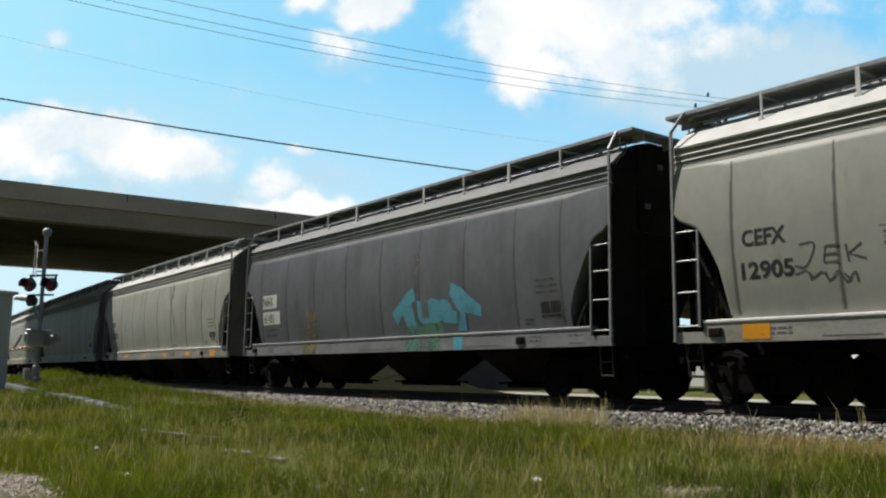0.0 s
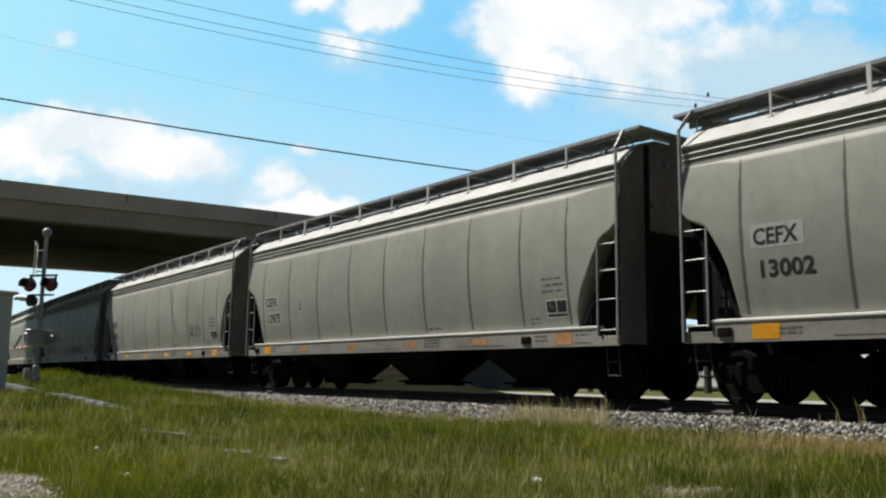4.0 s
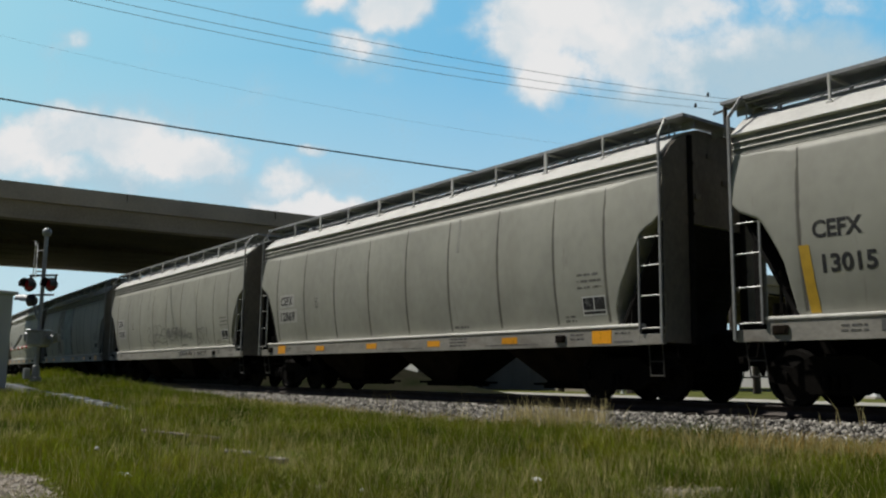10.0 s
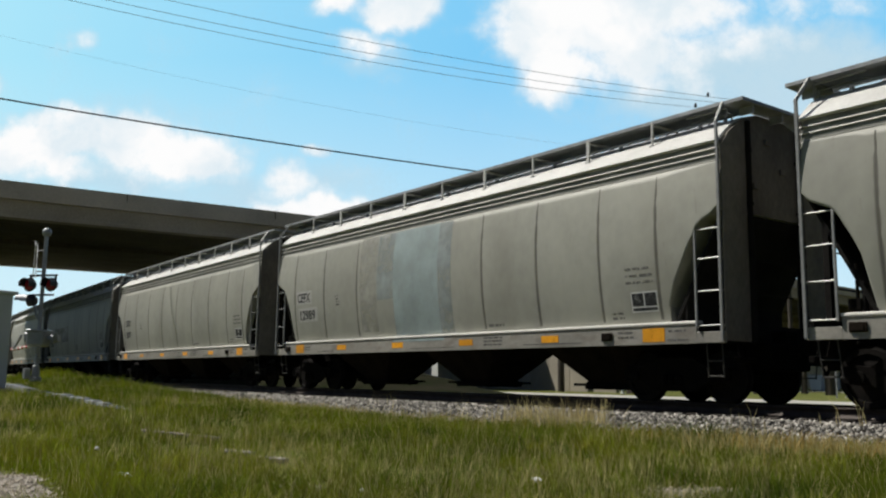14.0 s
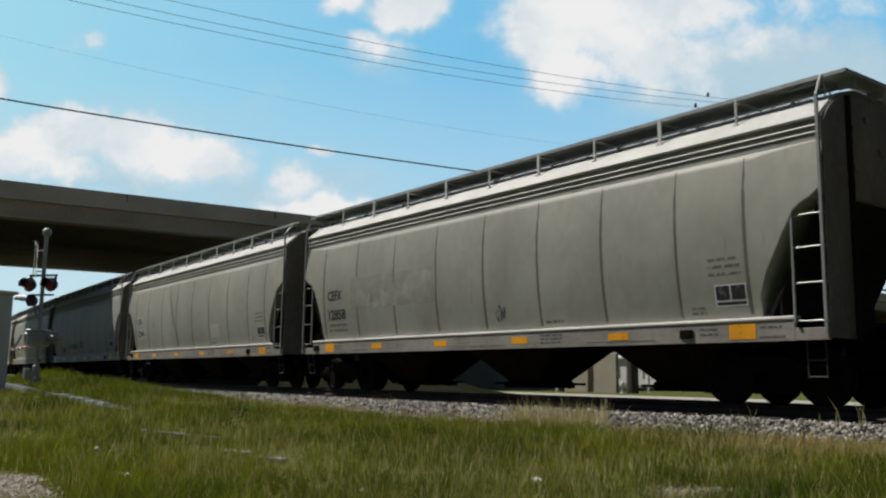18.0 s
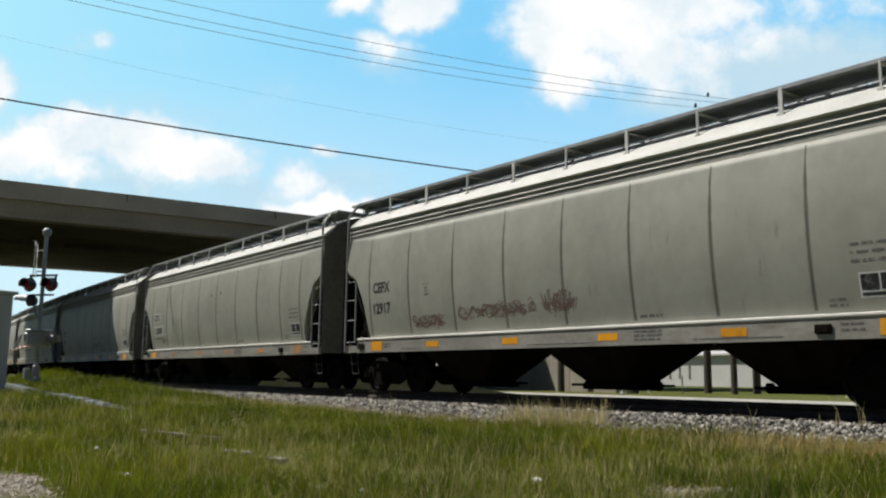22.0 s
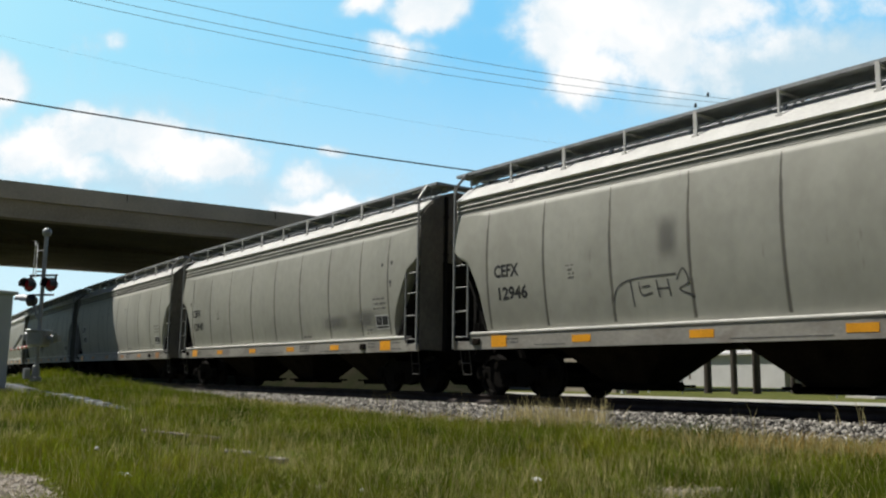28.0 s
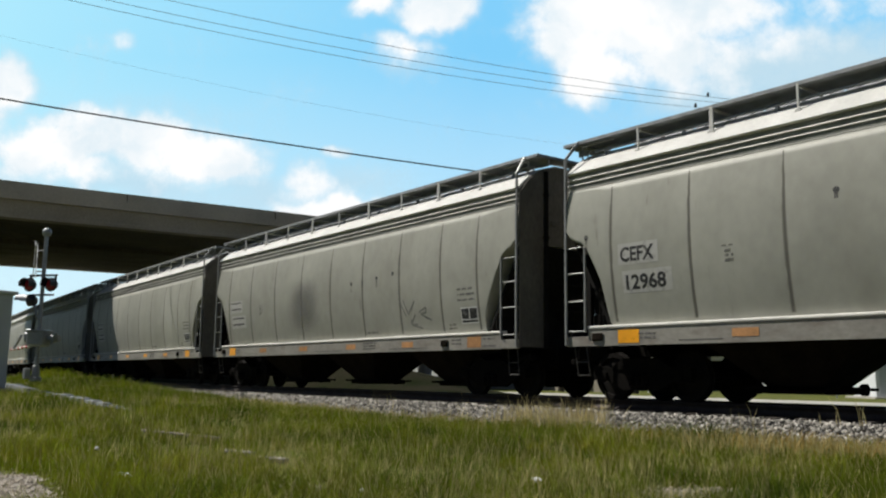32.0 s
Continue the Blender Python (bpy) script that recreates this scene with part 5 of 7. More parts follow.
    fill(d, [(1.27, 1.45), (1.42, 1.56), (1.79, 1.50), (1.98, 1.55), (2.75, 1.57), (2.83, 1.55), (2.80, 1.30), (1.32, 1.30)], SPRAYGREEN, "green sprayed lower part of graffiti", off=0.0035)
    fill(d, [(-4.03, 2.10), (-3.71, 2.24), (-3.34, 2.06), (-3.31, 1.85), (-3.71, 1.77), (-3.39, 1.58), (-3.39, 1.32), (-4.11, 1.32), (-3.98, 1.73)], SPRAYTAN, "faded tan spray shape")
    for x0, x1, m in ((1.31, 2.00, SPRAYGREEN), (2.31, 2.79, SPRAYGREEN), (3.33, 3.68, SPRAYBLUE), (-4.11, -3.34, SPRAYTAN)):
        sill_patch("graffiti_run", x0, x1, 0.945, 1.235, m, d)
    side_patch("smear", 1.75, 1.95, 2.3, 3.4, SMEAR, d, "", 0.0015, 8)
    # the rest, mark by mark
    add_marks(cars[-1], "13002", markpatch=True, numx=-6.77, numw=0.94)
    side_patch("drip", -2.29, -2.18, 2.62, 3.76, SMEAR, cars[-1], "", 0.0015, 8)
    side_patch("drip", 2.02, 2.18, 3.2, 3.82, SMEAR, cars[-1], "", 0.0015, 8)
    add_marks(cars[-2], "12975", patch=True, numx=-6.75, numw=0.87)
    add_marks(cars[-3], "12854", -6.89, numx=-6.88, numw=0.91, numz=1.89)
    graffiti(cars[-3], [*scrawl(3.85, 5.0, 1.95, 2.12, 12, 3), *scrawl(4.0, 5.0, 1.68, 1.9, 9, 4)], 0.035, SPRAYGREY, "grey scribbled tag")
    side_patch("sticker", 6.98, 7.2, 2.1, 2.4, PATCH, cars[-3], "torn white sticker")
    add_marks(cars[-4], "13015", numx=-6.74, numw=0.84, numz=1.90)
    for x, lo, hi in ((-7.02, 1.33, 2.31), (-4.06, 1.36, 1.89), (-1.58, 1.33, 1.98), (1.58, 1.33, 1.88), (4.5, 1.33, 1.9), (6.86, 1.33, 2.25)):
        side_patch("sprayed_bar", x, x + 0.17, lo, hi, SPRAYYELLOW, cars[-4], "yellow sprayed bar", 0.0045, 6, -0.08)
    graffiti(cars[-4], [*scrawl(-5.4, -4.2, 1.55, 1.85, 12, 8), *scrawl(0.6, 1.5, 1.5, 1.82, 12, 17), *scrawl(2.0, 3.1, 1.48, 1.72, 30, 9)], 0.034, SPRAYFAINT, "faded grey scrawl")
    graffiti(cars[-4], [*scrawl(-3.9, -3.4, 1.6, 1.85, 10, 18), *scrawl(1.3, 2.6, 1.5, 1.72, 34, 7), *scrawl(2.7, 4.6, 1.45, 1.76, 50, 19)], 0.045, SPRAYRED, "faded red scrawl")
    bars("graffiti_run", -5.9, -4.9, 1.2, 1, 0.16, 0.03, SPRAYGREY, cars[-4], 33, True)
    add_marks(cars[-5], "12869", -6.8, patch=True, numx=-6.85, numw=0.95, z=2.37, numz=1.93)
    add_marks(cars[-6], "13042", -6.84, patch=True, numx=-6.75, numz=1.94)
    graffiti(cars[-6], [curl([(-2.42, 2.04), (-2.16, 2.20), (-1.91, 2.10), (-2.04, 1.91), (-2.30, 1.83), (-2.23, 1.68), (-1.92, 1.56), (-1.80, 1.46)]), curl([(-1.55, 1.73), (-1.48, 2.16), (-1.18, 2.27), (-1.01, 2.07), (-1.25, 1.81), (-1.43, 1.72)]), curl([(-1.02, 1.93), (-0.90, 2.20), (-0.59, 2.26), (-0.46, 2.02), (-0.69, 1.81), (-0.91, 1.74)]), curl([(-0.42, 1.88), (-0.36, 2.06), (-0.09, 2.12), (0.05, 1.98), (-0.06, 1.76), (-0.32, 1.69)]), curl([(-1.67, 1.56), (-0.97, 1.65), (-0.43, 1.55), (0.17, 1.62)]), curl([(-1.48, 1.87), (-0.85, 1.90), (-0.21, 1.81)]), *scrawl(0.2, 1.5, 1.68, 2.08, 15, 22), *scrawl(1.4, 2.6, 1.75, 2.08, 24, 24), *scrawl(1.5, 3.2, 1.70, 1.95, 24, 26), *scrawl(3.7, 5.2, 1.5, 2.0, 12, 23)], 0.04, SPRAYFAINT, "faded looping grey graffiti")
    fill(cars[-6], [(0.30, 2.08), (0.59, 2.12), (0.72, 1.79), (0.38, 1.69)], SPRAYFAINT, "faded dark graffiti block")
    fill(cars[-6], [(0.75, 2.04), (0.98, 2.06), (1.15, 1.92), (1.04, 1.81), (0.78, 1.74)], SPRAYFAINT, "faded dark graffiti block")
    fill(cars[-6], [(1.32, 2.12), (1.65, 2.11), (1.62, 1.88), (1.39, 1.83)], SPRAYFAINT, "faded dark graffiti block")
    for i in range(3):
        bars("graffiti_run", 2.0 + i, 2.9 + i, 1.18, 1, 0.14, 0.03, STREAK, cars[-6], 30 + i, True)
    add_marks(cars[-7], "12989", -6.9, patch=True)
    side_patch("repainted_panel", -2.44, -1.66, 2.22, 3.84, BLUEVEIL, cars[-7], "thin blue overspray", 0.003, 16)
    side_patch("repainted_panel", -1.66, 0.28, 1.33, 3.84, BLUEPATCH, cars[-7], "pale blue repainted panel", 0.003, 16)
    side_patch("repainted_panel", 0.28, 0.80, 1.33, 3.84, BLUEVEIL, cars[-7], "thin blue overspray", 0.003, 16)
    side_patch("repainted_panel", -3.3, -2.46, 1.45, 3.84, BAND, cars[-7], "paler repainted band", 0.002, 16)
    sill_patch("repainted_panel", -1.66, 0.5, 1.165, 1.235, BLUEPATCH, cars[-7])
    side_patch("drip", -2.35, -2.22, 2.95, 3.8, PALERUN, cars[-6], "", 0.0015, 8)
    side_patch("drip", 2.25, 2.4, 3.05, 3.8, PALERUN, cars[-5], "", 0.0015, 8)
    side_patch("drip", -2.35, -2.25, 2.6, 3.7, PALERUN, cars[-4], "", 0.0015, 8)
    add_marks(cars[-8], "12877", -6.84, numx=-6.87, numw=0.84, z=2.38, numz=1.89)
    add_marks(cars[-9], "12858", -6.85, numx=-6.84, numw=0.94, z=2.35, numz=1.84)
    side_patch("repainted_panel", -5.6, -1.64, 2.05, 2.86, BAND, cars[-9], "paler repainted band", 0.0022, 6)
    small_print(cars[-9], -6.84, 1.72)
    small_print(cars[-9], -6.84, 1.58)
    graffiti(cars[-9], scrawl(0.55, 0.85, 1.55, 1.80, 14, 27), 0.03, SPRAYGREY, "small dark scribble")
    add_marks(cars[-10], "12944", -6.88, patch=True, numx=-6.75, z=2.37, numz=1.87)
    side_patch("repainted_panel", 2.1, 2.9, 1.62, 2.08, PATCH, cars[-10], "pale square repaint patch", 0.0022, 6)
    add_marks(cars[-11], "12917", -6.89, numx=-6.91, numw=0.81, numz=1.89)
    for k in range(3):
        graffiti(cars[-11], [*scrawl(-5.15, -4.0, 1.60, 1.75, 20, 31 + 9 * k), *scrawl(-5.1, -3.9, 1.52, 1.60, 16, 34 + 9 * k), *scrawl(-3.35, -0.75, 1.66, 1.86, 40, 32 + 9 * k), *scrawl(-0.45, 0.4, 1.66, 1.92, 26, 33 + 9 * k)], 0.016 + 0.005 * k, SPRAYRED, "dense red-brown scribble")
    add_marks(cars[-12], "13009", patch=True, numx=-6.78, numw=0.96, z=2.42)
    small_print(cars[-12], -6.75, 1.76)
    graffiti(cars[-12], scrawl(-5.95, -5.5, 1.55, 1.8, 6, 42), 0.035, SPRAYGREY, "small grey scribble")
    rust_spots(cars[-12], [(0.5, 3.13, 0.16, 0.05), (-0.4, 3.1, 0.12, 0.04)])
    add_marks(cars[-13], "12867", -6.93, patch=True, numx=-6.88, numw=0.88)
    graffiti(cars[-13], [*scrawl(-3.15, -2.35, 1.55, 1.98, 9, 51), curl([(0.25, 1.65), (0.22, 2.0), (0.55, 2.12), (0.8, 1.9), (0.6, 1.62), (0.35, 1.62)]), curl([(0.9, 1.6), (0.85, 1.95), (1.2, 2.02), (1.45, 1.8), (1.2, 1.6), (0.9, 1.7)]), *scrawl(0.3, 1.7, 1.58, 1.9, 15, 52), curl([(1.99, 2.05), (1.95, 1.62), (2.4, 1.66)]), curl([(2.5, 1.6), (2.55, 2.0), (2.8, 2.06), (2.75, 1.6)]), curl([(3.0, 1.6), (3.05, 2.0), (3.25, 1.8), (3.4, 2.03), (3.4, 1.55)]), curl([(3.7, 2.05), (4.0, 2.0)]), [(6.82, 3.33), (7.28, 3.27)], [(6.86, 3.24), (7.1, 3.2)], [(6.9, 2.76), (7.05, 2.74)]], 0.042, SPRAYFAINT, "faint looping tag")
    add_marks(cars[-14], "12946", -6.83, numx=-6.72, numz=1.94)
    graffiti(cars[-14], [curl([(-3.45, 1.72), (-3.3, 1.97), (-2.9, 2.08), (-1.95, 2.1)]), curl([(-3.0, 2.06), (-2.95, 1.6)]), curl([(-2.8, 2.02), (-2.75, 1.8), (-2.5, 1.82)]), [(-2.75, 1.93), (-2.55, 1.94)], [(-2.4, 2.03), (-2.35, 1.74)], [(-2.15, 2.03), (-2.1, 1.74)], [(-2.4, 1.88), (-2.12, 1.88)], curl([(-1.95, 2.0), (-1.8, 2.18), (-1.7, 1.95), (-1.9, 1.84), (-1.6, 1.72)])], 0.035, SPRAYBLACK, "black scrawled tag")
    side_patch("grime_veil", -2.45, -1.75, 2.25, 3.2, VEIL, cars[-14], "faint grey smear", 0.0015, 10)
    add_marks(cars[-15], "12940", -7.0, numx=-6.90, numw=0.91, z=2.37, numz=1.90)
    side_patch("grime_veil", 3.0, 5.2, 1.5, 2.0, VEIL, cars[-15], "dull overpainted graffiti", 0.0015, 6)
    side_patch("grime_veil", 4.6, 6.8, 1.45, 2.1, VEIL, cars[-15], "dull overpainted graffiti", 0.0020, 6)
    rust_spots(cars[-15], [(6.5, 3.1, 0.3, 0.1), (6.95, 3.12, 0.3, 0.05), (6.95, 2.65, 0.2, 0.1), (-7.3, 2.9, 0.12, 0.1)])
    add_marks(cars[-16], "12968", -6.85, patch=True, numx=-6.75)
    rust_spots(cars[-16], [(-2.69, 3.08, 0.2, 0.10), (-1.47, 3.15, 0.2, 0.13), (1.47, 3.2, 0.22, 0.2), (-7.75, 2.95, 0.1, 0.3)])
    add_marks(cars[-17], "", patch=True)
    rust_spots(cars[-17], [(1.3, 2.75, 0.12, 0.2), (1.9, 2.75, 0.1, 0.15), (2.6, 2.8, 0.14, 0.2), (3.4, 2.85, 0.1, 0.1)])
    graffiti(cars[-17], [[(3.7, 2.2), (4.0, 1.75)], [(3.9, 2.15), (4.1, 1.8), (4.4, 2.1)], *scrawl(4.2, 5.0, 1.6, 1.9, 5, 61)], 0.04, SPRAYFAINT, "faint tag")
    side_patch("grime_veil", -2.8, -0.2, 1.4, 3.2, VEIL, cars[-17], "faint grey smear", 0.002, 6)
    for c in range(-18, -24, -1):
        add_marks(cars[c], "", patch=c % 2 == 0)
    raise_bodies(cars.values())
    return cars


# ---- the overpass and its lorry ----
SLOPE = 0.018


def climb(y):
    """The road climbs, and rounds off over a crest."""
    past = min(max(y - 24.0, 0.0), 110.0)
    return SLOPE * (min(y, 24.0) - 8) + SLOPE * past - 0.00025 * past * past


def deck_pose(x, y, z):
    """A point given at the height it has over y = 8, on the climbing bridge."""
    return Vector((x, y, z + climb(y)))


def bridge_beam(name, pts, material, parent, y0=-260.0, y1=190.0, label=""):
    bm = bmesh.new()
    n = len(pts)
    rings = [[bm.verts.new(deck_pose(x, y, z)) for x, z in pts] for y in (y0, 24, 36, 48, 60, 72, 84, 96, 108, 120, 134, y1)]
    for a, b in zip(rings, rings[1:]):
        for i in range(n):
            bm.faces.new((a[i], a[(i + 1) % n], b[(i + 1) % n], b[i]))
    bm.faces.new(rings[0][::-1])
    bm.faces.new(rings[-1])
    return part(name, bm, material, parent, label)


def build_bridge():
    br = thing("overpass", None, "grey concrete road overpass on girders across the railway", "bridge")
    xn, xf = -48.6, -75.5
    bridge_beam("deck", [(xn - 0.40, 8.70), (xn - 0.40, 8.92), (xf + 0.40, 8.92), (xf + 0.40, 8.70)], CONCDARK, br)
    for x, s in ((xn, 1), (xf, -1)):
        bridge_beam("parapet", [(x, 9.125), (x - s * 0.10, 10.06), (x - s * 0.42, 10.06), (x - s * 0.5, 9.125)], CONCRETE, br, label="plain concrete parapet")
        up = 0.0 if s > 0 else 0.25
        bridge_beam("fascia_girder", [(x - s * 0.85, 9.112), (x - s * 0.30, 9.112), (x - s * 0.30, 8.42 + up), (x - s * 0.26, 8.34 + up), (x - s * 0.26, 8.2 + up), (x - s * 1.2, 8.2 + up), (x - s * 1.2, 8.34 + up), (x - s * 0.85, 8.5 + up)], GIRDER, br, label="precast concrete edge girder")
    for i in range(9):
        x = xn - 2.7 - i * 2.72
        drop = 0.24 if i in (2, 3) else 0.0
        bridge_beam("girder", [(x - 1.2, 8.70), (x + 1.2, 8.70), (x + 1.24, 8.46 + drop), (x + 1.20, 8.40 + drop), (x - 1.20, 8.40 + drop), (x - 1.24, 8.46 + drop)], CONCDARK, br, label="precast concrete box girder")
    for y in np.arange(-31.5, 62, 8.92):
        p = deck_pose(xn, y + 1.1, 0)
        bm = bmesh.new()
        box(bm, xn - 0.11, xn + 0.003, p.y - 0.009, p.y + 0.009, 9.55 + p.z, 10.03 + p.z)
        part("joint", bm, CONCDARK, br)
    for y in (-36, 44):
        for x in (-52, -62, -72):
            bm = bmesh.new()
            lathe(bm, [(0.6, -0.9), (0.6, 6.9 + climb(y))], 20, Matrix.Translation((x, y, 0)))
            part("pier", bm, CONCRETE, br, smooth=False)
        bm = bmesh.new()
        box(bm, -75, -49, y - 0.7, y + 0.7, 6.85 + climb(y), 7.9 + climb(y), 0.05)
        part("pier_cap", bm, CONCRETE, br)


def build_lorry():
    """Its front end looks along -y; the origin is at the trailer's nose on the road."""
    t = thing("semi_trailer_truck", None, "white box trailer truck driving over the bridge", "truck")
    bm = bmesh.new()
    box(bm, -1.3, 1.3, 0, 16.1, 1.1, 3.52, 0.04)
    tr = part("trailer", bm, TRAILER, t, "plain white box trailer")
    bm = bmesh.new()
    for y in np.arange(0.6, 16, 0.6):
        box(bm, 1.3, 1.315, y - 0.02, y + 0.02, 1.15, 3.46)
    part("trailer_rib", bm, TRAILER, tr)
    bm = bmesh.new()
    extrude_poly(bm, [(-0.95, 0.6), (-0.95, 3.4), (-1.25, 3.42), (-2.3, 3.1), (-2.5, 2.2), (-3.6, 1.9), (-3.75, 0.6)], "x", -1.15, 1.15)
    part("cab", bm, TRAILER, t, "pale tractor cab with a roof fairing")
    bm = bmesh.new()
    extrude_poly(bm, [(-2.33, 3.0), (-2.50, 2.3), (-2.54, 2.3), (-2.37, 3.0)], "x", -1.0, 1.0)
    part("windscreen", bm, GLASS, t)
    bm = bmesh.new()
    box(bm, -0.5, 0.5, -3.6, 15.8, 0.75, 1.0)
    part("chassis", bm, UNDER, t)
    bm = bmesh.new()
    lathe(bm, [(0.25, -0.14), (0.48, -0.14), (0.5, -0.1), (0.5, 0.1), (0.48, 0.14), (0.25, 0.14)], 18, Matrix.Rotation(radians(90), 4, "Y"))
    first = part("wheel", bm, TYRE, t)
    first.location = (-1.05, -3.0, 0.5)
    for y in (-3.0, 0.6, 1.9, 13.6, 14.9):
        for x in (-1.05, 1.05):
            if (x, y) != (-1.05, -3.0):
                part_of("wheel", first.data, t, Matrix.Translation((x, y, 0.5)))
    return t


# ---- crossing signal, cabinet, poles and wires ----
def build_signal():
    gz = 0.1
    m = pose(-25.44, 5.35, gz)
    g = thing("crossing_signal", m, "railway crossing signal mast with red lamps and gate", "crossing signal")
    mast_top = 3.98 - gz + 0.13
    bm = bmesh.new()
    lathe(bm, [(0.054, 0.1), (0.054, mast_top - 0.12)], 12)
    part("mast", bm, SIGMETAL, g, "aluminium mast")
    bm = bmesh.new()
    lathe(bm, [(0.16, 0), (0.16, 0.08), (0.11, 0.12), (0.09, 0.4), (0.068, 0.42)], 12)
    part("base", bm, SIGMETAL, g)
    bm = bmesh.new()
    bmesh.ops.create_uvsphere(bm, u_segments=14, v_segments=10, radius=0.125)
    bmesh.ops.translate(bm, verts=bm.verts, vec=(0, 0, mast_top))
    part("bell", bm, SIGMETAL, g, "round bell on the mast top", True)
    # lamps: they look along the road, across the line of sight
    yaw = -49
    rot = Matrix.Rotation(radians(yaw), 4, "Z")
    zl = 2.67 - gz
    bm = bmesh.new()
    tube(bm, rot @ Vector((0, -0.42, zl + 0.26)), rot @ Vector((0, 0.42, zl + 0.26)), 0.03, 8)
    for s in (-0.38, 0.38):
        tube(bm, rot @ Vector((0, s, zl + 0.26)), rot @ Vector((0, s, zl)), 0.03, 8)
    part("lamp_arm", bm, SIGBLACK, g)
    for s, d in ((-0.33, 1), (0.33, 1)):
        mm = rot @ Matrix.Translation((0.10 * d, s, zl)) @ Matrix.Rotation(radians(90 * d), 4, "Y")
        bm = bmesh.new()
        lathe(bm, [(0.02, -0.12), (0.14, -0.10), (0.15, 0.0), (0.19, 0.0), (0.19, 0.012), (0.16, 0.014), (0.02, 0.016)], 22, mm)
        lamp = part("lamp", bm, SIGBLACK, g, "round black flasher lamp")
        bm = bmesh.new()
        lathe(bm, [(0.02, 0.02), (0.15, 0.02), (0.11, 0.05), (0.02, 0.06)], 20, mm)
        part("lens", bm, LENS, lamp, "dull red lens")
        bm = bmesh.new()
        prev = None
        for i in range(14):
            a = math.radians(-20 + 220 * i / 13)
            cur = [bm.verts.new(mm @ Vector((-0.165 * math.sin(a), 0.165 * math.cos(a), z))) for z in (0.01, 0.24)]
            if prev:
                bm.faces.new((prev[0], cur[0], cur[1], prev[1]))
            prev = cur
        hd = part("hood", bm, SIGBLACK, lamp)
        hd.modifiers.new("thick", "SOLIDIFY").thickness = 0.006
    # crossbuck seen nearly edge-on
    for s in (-1, 1):
        bm = bmesh.new()
        box(bm, -0.012, 0.012, -0.6, 0.6, -0.11, 0.11, 0.004, Matrix.Translation((-0.15, -0.20, 3.33 - gz)) @ Matrix.Rotation(radians(79), 4, "Z") @ Matrix.Translation((0.03 * s, 0, 0)) @ Matrix.Rotation(radians(45 * s), 4, "X") @ Matrix.Translation((0, 0, 0)))
        part("crossbuck_board", bm, WHITE, g, "weathered white crossbuck board")
    bm = bmesh.new()
    tube(bm, (0, 0, 3.62 - gz), (-0.28, -0.12, 3.62 - gz), 0.018, 6)
    part("sign_bracket", bm, SIGMETAL, g)
    bm = bmesh.new()
    tube(bm, (0, 0, 3.05 - gz), (-0.25, -0.12, 3.05 - gz), 0.018, 6)
    part("sign_bracket", bm, SIGMETAL, g)
    # gate machine and lowered arm
    across = Matrix.Rotation(radians(53.6), 4, "Z")
    bm = bmesh.new()
    tube(bm, across @ Vector((-0.36, 0, zl - 0.28)), across @ Vector((0.32, 0, zl - 0.26)), 0.026, 8)
    part("lower_arm", bm, SIGBLACK, g)
    bm = bmesh.new()
    box(bm, -0.20, 0.24, -0.30, 0.22, 0.92, 1.32, 0.04, across)
    box(bm, -0.23, 0.27, -0.33, 0.25, 1.30, 1.36, 0.02, across)
    box(bm, -0.32, -0.18, -0.2, 0.1, 1.05, 1.28, 0.03, across)
    part("gate_machine", bm, SIGMETAL, g, "grey gate machine box")
    bm = bmesh.new()
    tube(bm, across @ Vector((0.26, 0, 1.12)), across @ Vector((0.56, 0, 1.14)), 0.10, 10)
    tube(bm, across @ Vector((0.42, -0.1, 1.0)), across @ Vector((0.50, -0.1, 1.28)), 0.05, 8)
    part("counterweight", bm, SIGMETAL, g)
    bm = bmesh.new()
    tube(bm, (-0.35, -0.35, 1.22), (-0.45, -0.5, 0.85), 0.035, 6)
    part("gate_link", bm, SIGMETAL, g)
    arm = Vector((-5.0, 0.46, 0.0)).normalized()
    for i in range(10):
        a = Vector((-0.25, -0.12, 0.93)) + arm * (0.5 * i)
        bm = bmesh.new()
        tube(bm, a, a + arm * 0.5, 0.045, 6)
        part("gate_arm_stripe", bm, RED if i % 2 else WHITE, g)
    bm = bmesh.new()
    lathe(bm, [(0.02, 0.0), (0.14, 0.0), (0.155, 0.03), (0.15, 0.16), (0.10, 0.22), (0.02, 0.23)], 14, across @ Matrix.Translation((-0.36, 0, 2.24 - gz)) @ Matrix.Rotation(radians(90), 4, "Y"))
    side = part("side_lamp", bm, SIGBLACK, g, "black flasher lamp turned to the side road")
    bm = bmesh.new()
    for k in range(9):
        a0, a1 = radians(20 * k), radians(20 * (k + 1))
        quad = [across @ Vector((-0.36 - u, 0.165 * math.cos(a), 2.24 - gz + 0.165 * math.sin(a))) for a, u in ((a0, 0.0), (a1, 0.0), (a1, 0.30), (a0, 0.30))]
        bm.faces.new([bm.verts.new(q) for q in quad])
    bmesh.ops.remove_doubles(bm, verts=bm.verts, dist=1e-4)
    hood = part("side_hood", bm, SIGMETAL, side, "pale grey lamp hood")
    hood.modifiers.new("thick", "SOLIDIFY").thickness = 0.008
    bm = bmesh.new()
    tube(bm, across @ Vector((-0.20, 0, 2.18 - gz)), across @ Vector((-0.10, 0, 1.72)), 0.03, 6)
    tube(bm, across @ Vector((-0.10, 0, 1.72)), across @ Vector((0, 0, 1.60)), 0.03, 6)
    part("lamp_pipe", bm, SIGMETAL, g)
    bm = bmesh.new()
    box(bm, -0.08, 0.08, -0.30, -0.14, 0.05, 0.34, 0.02)
    part("junction_box", bm, SIGMETAL, g)


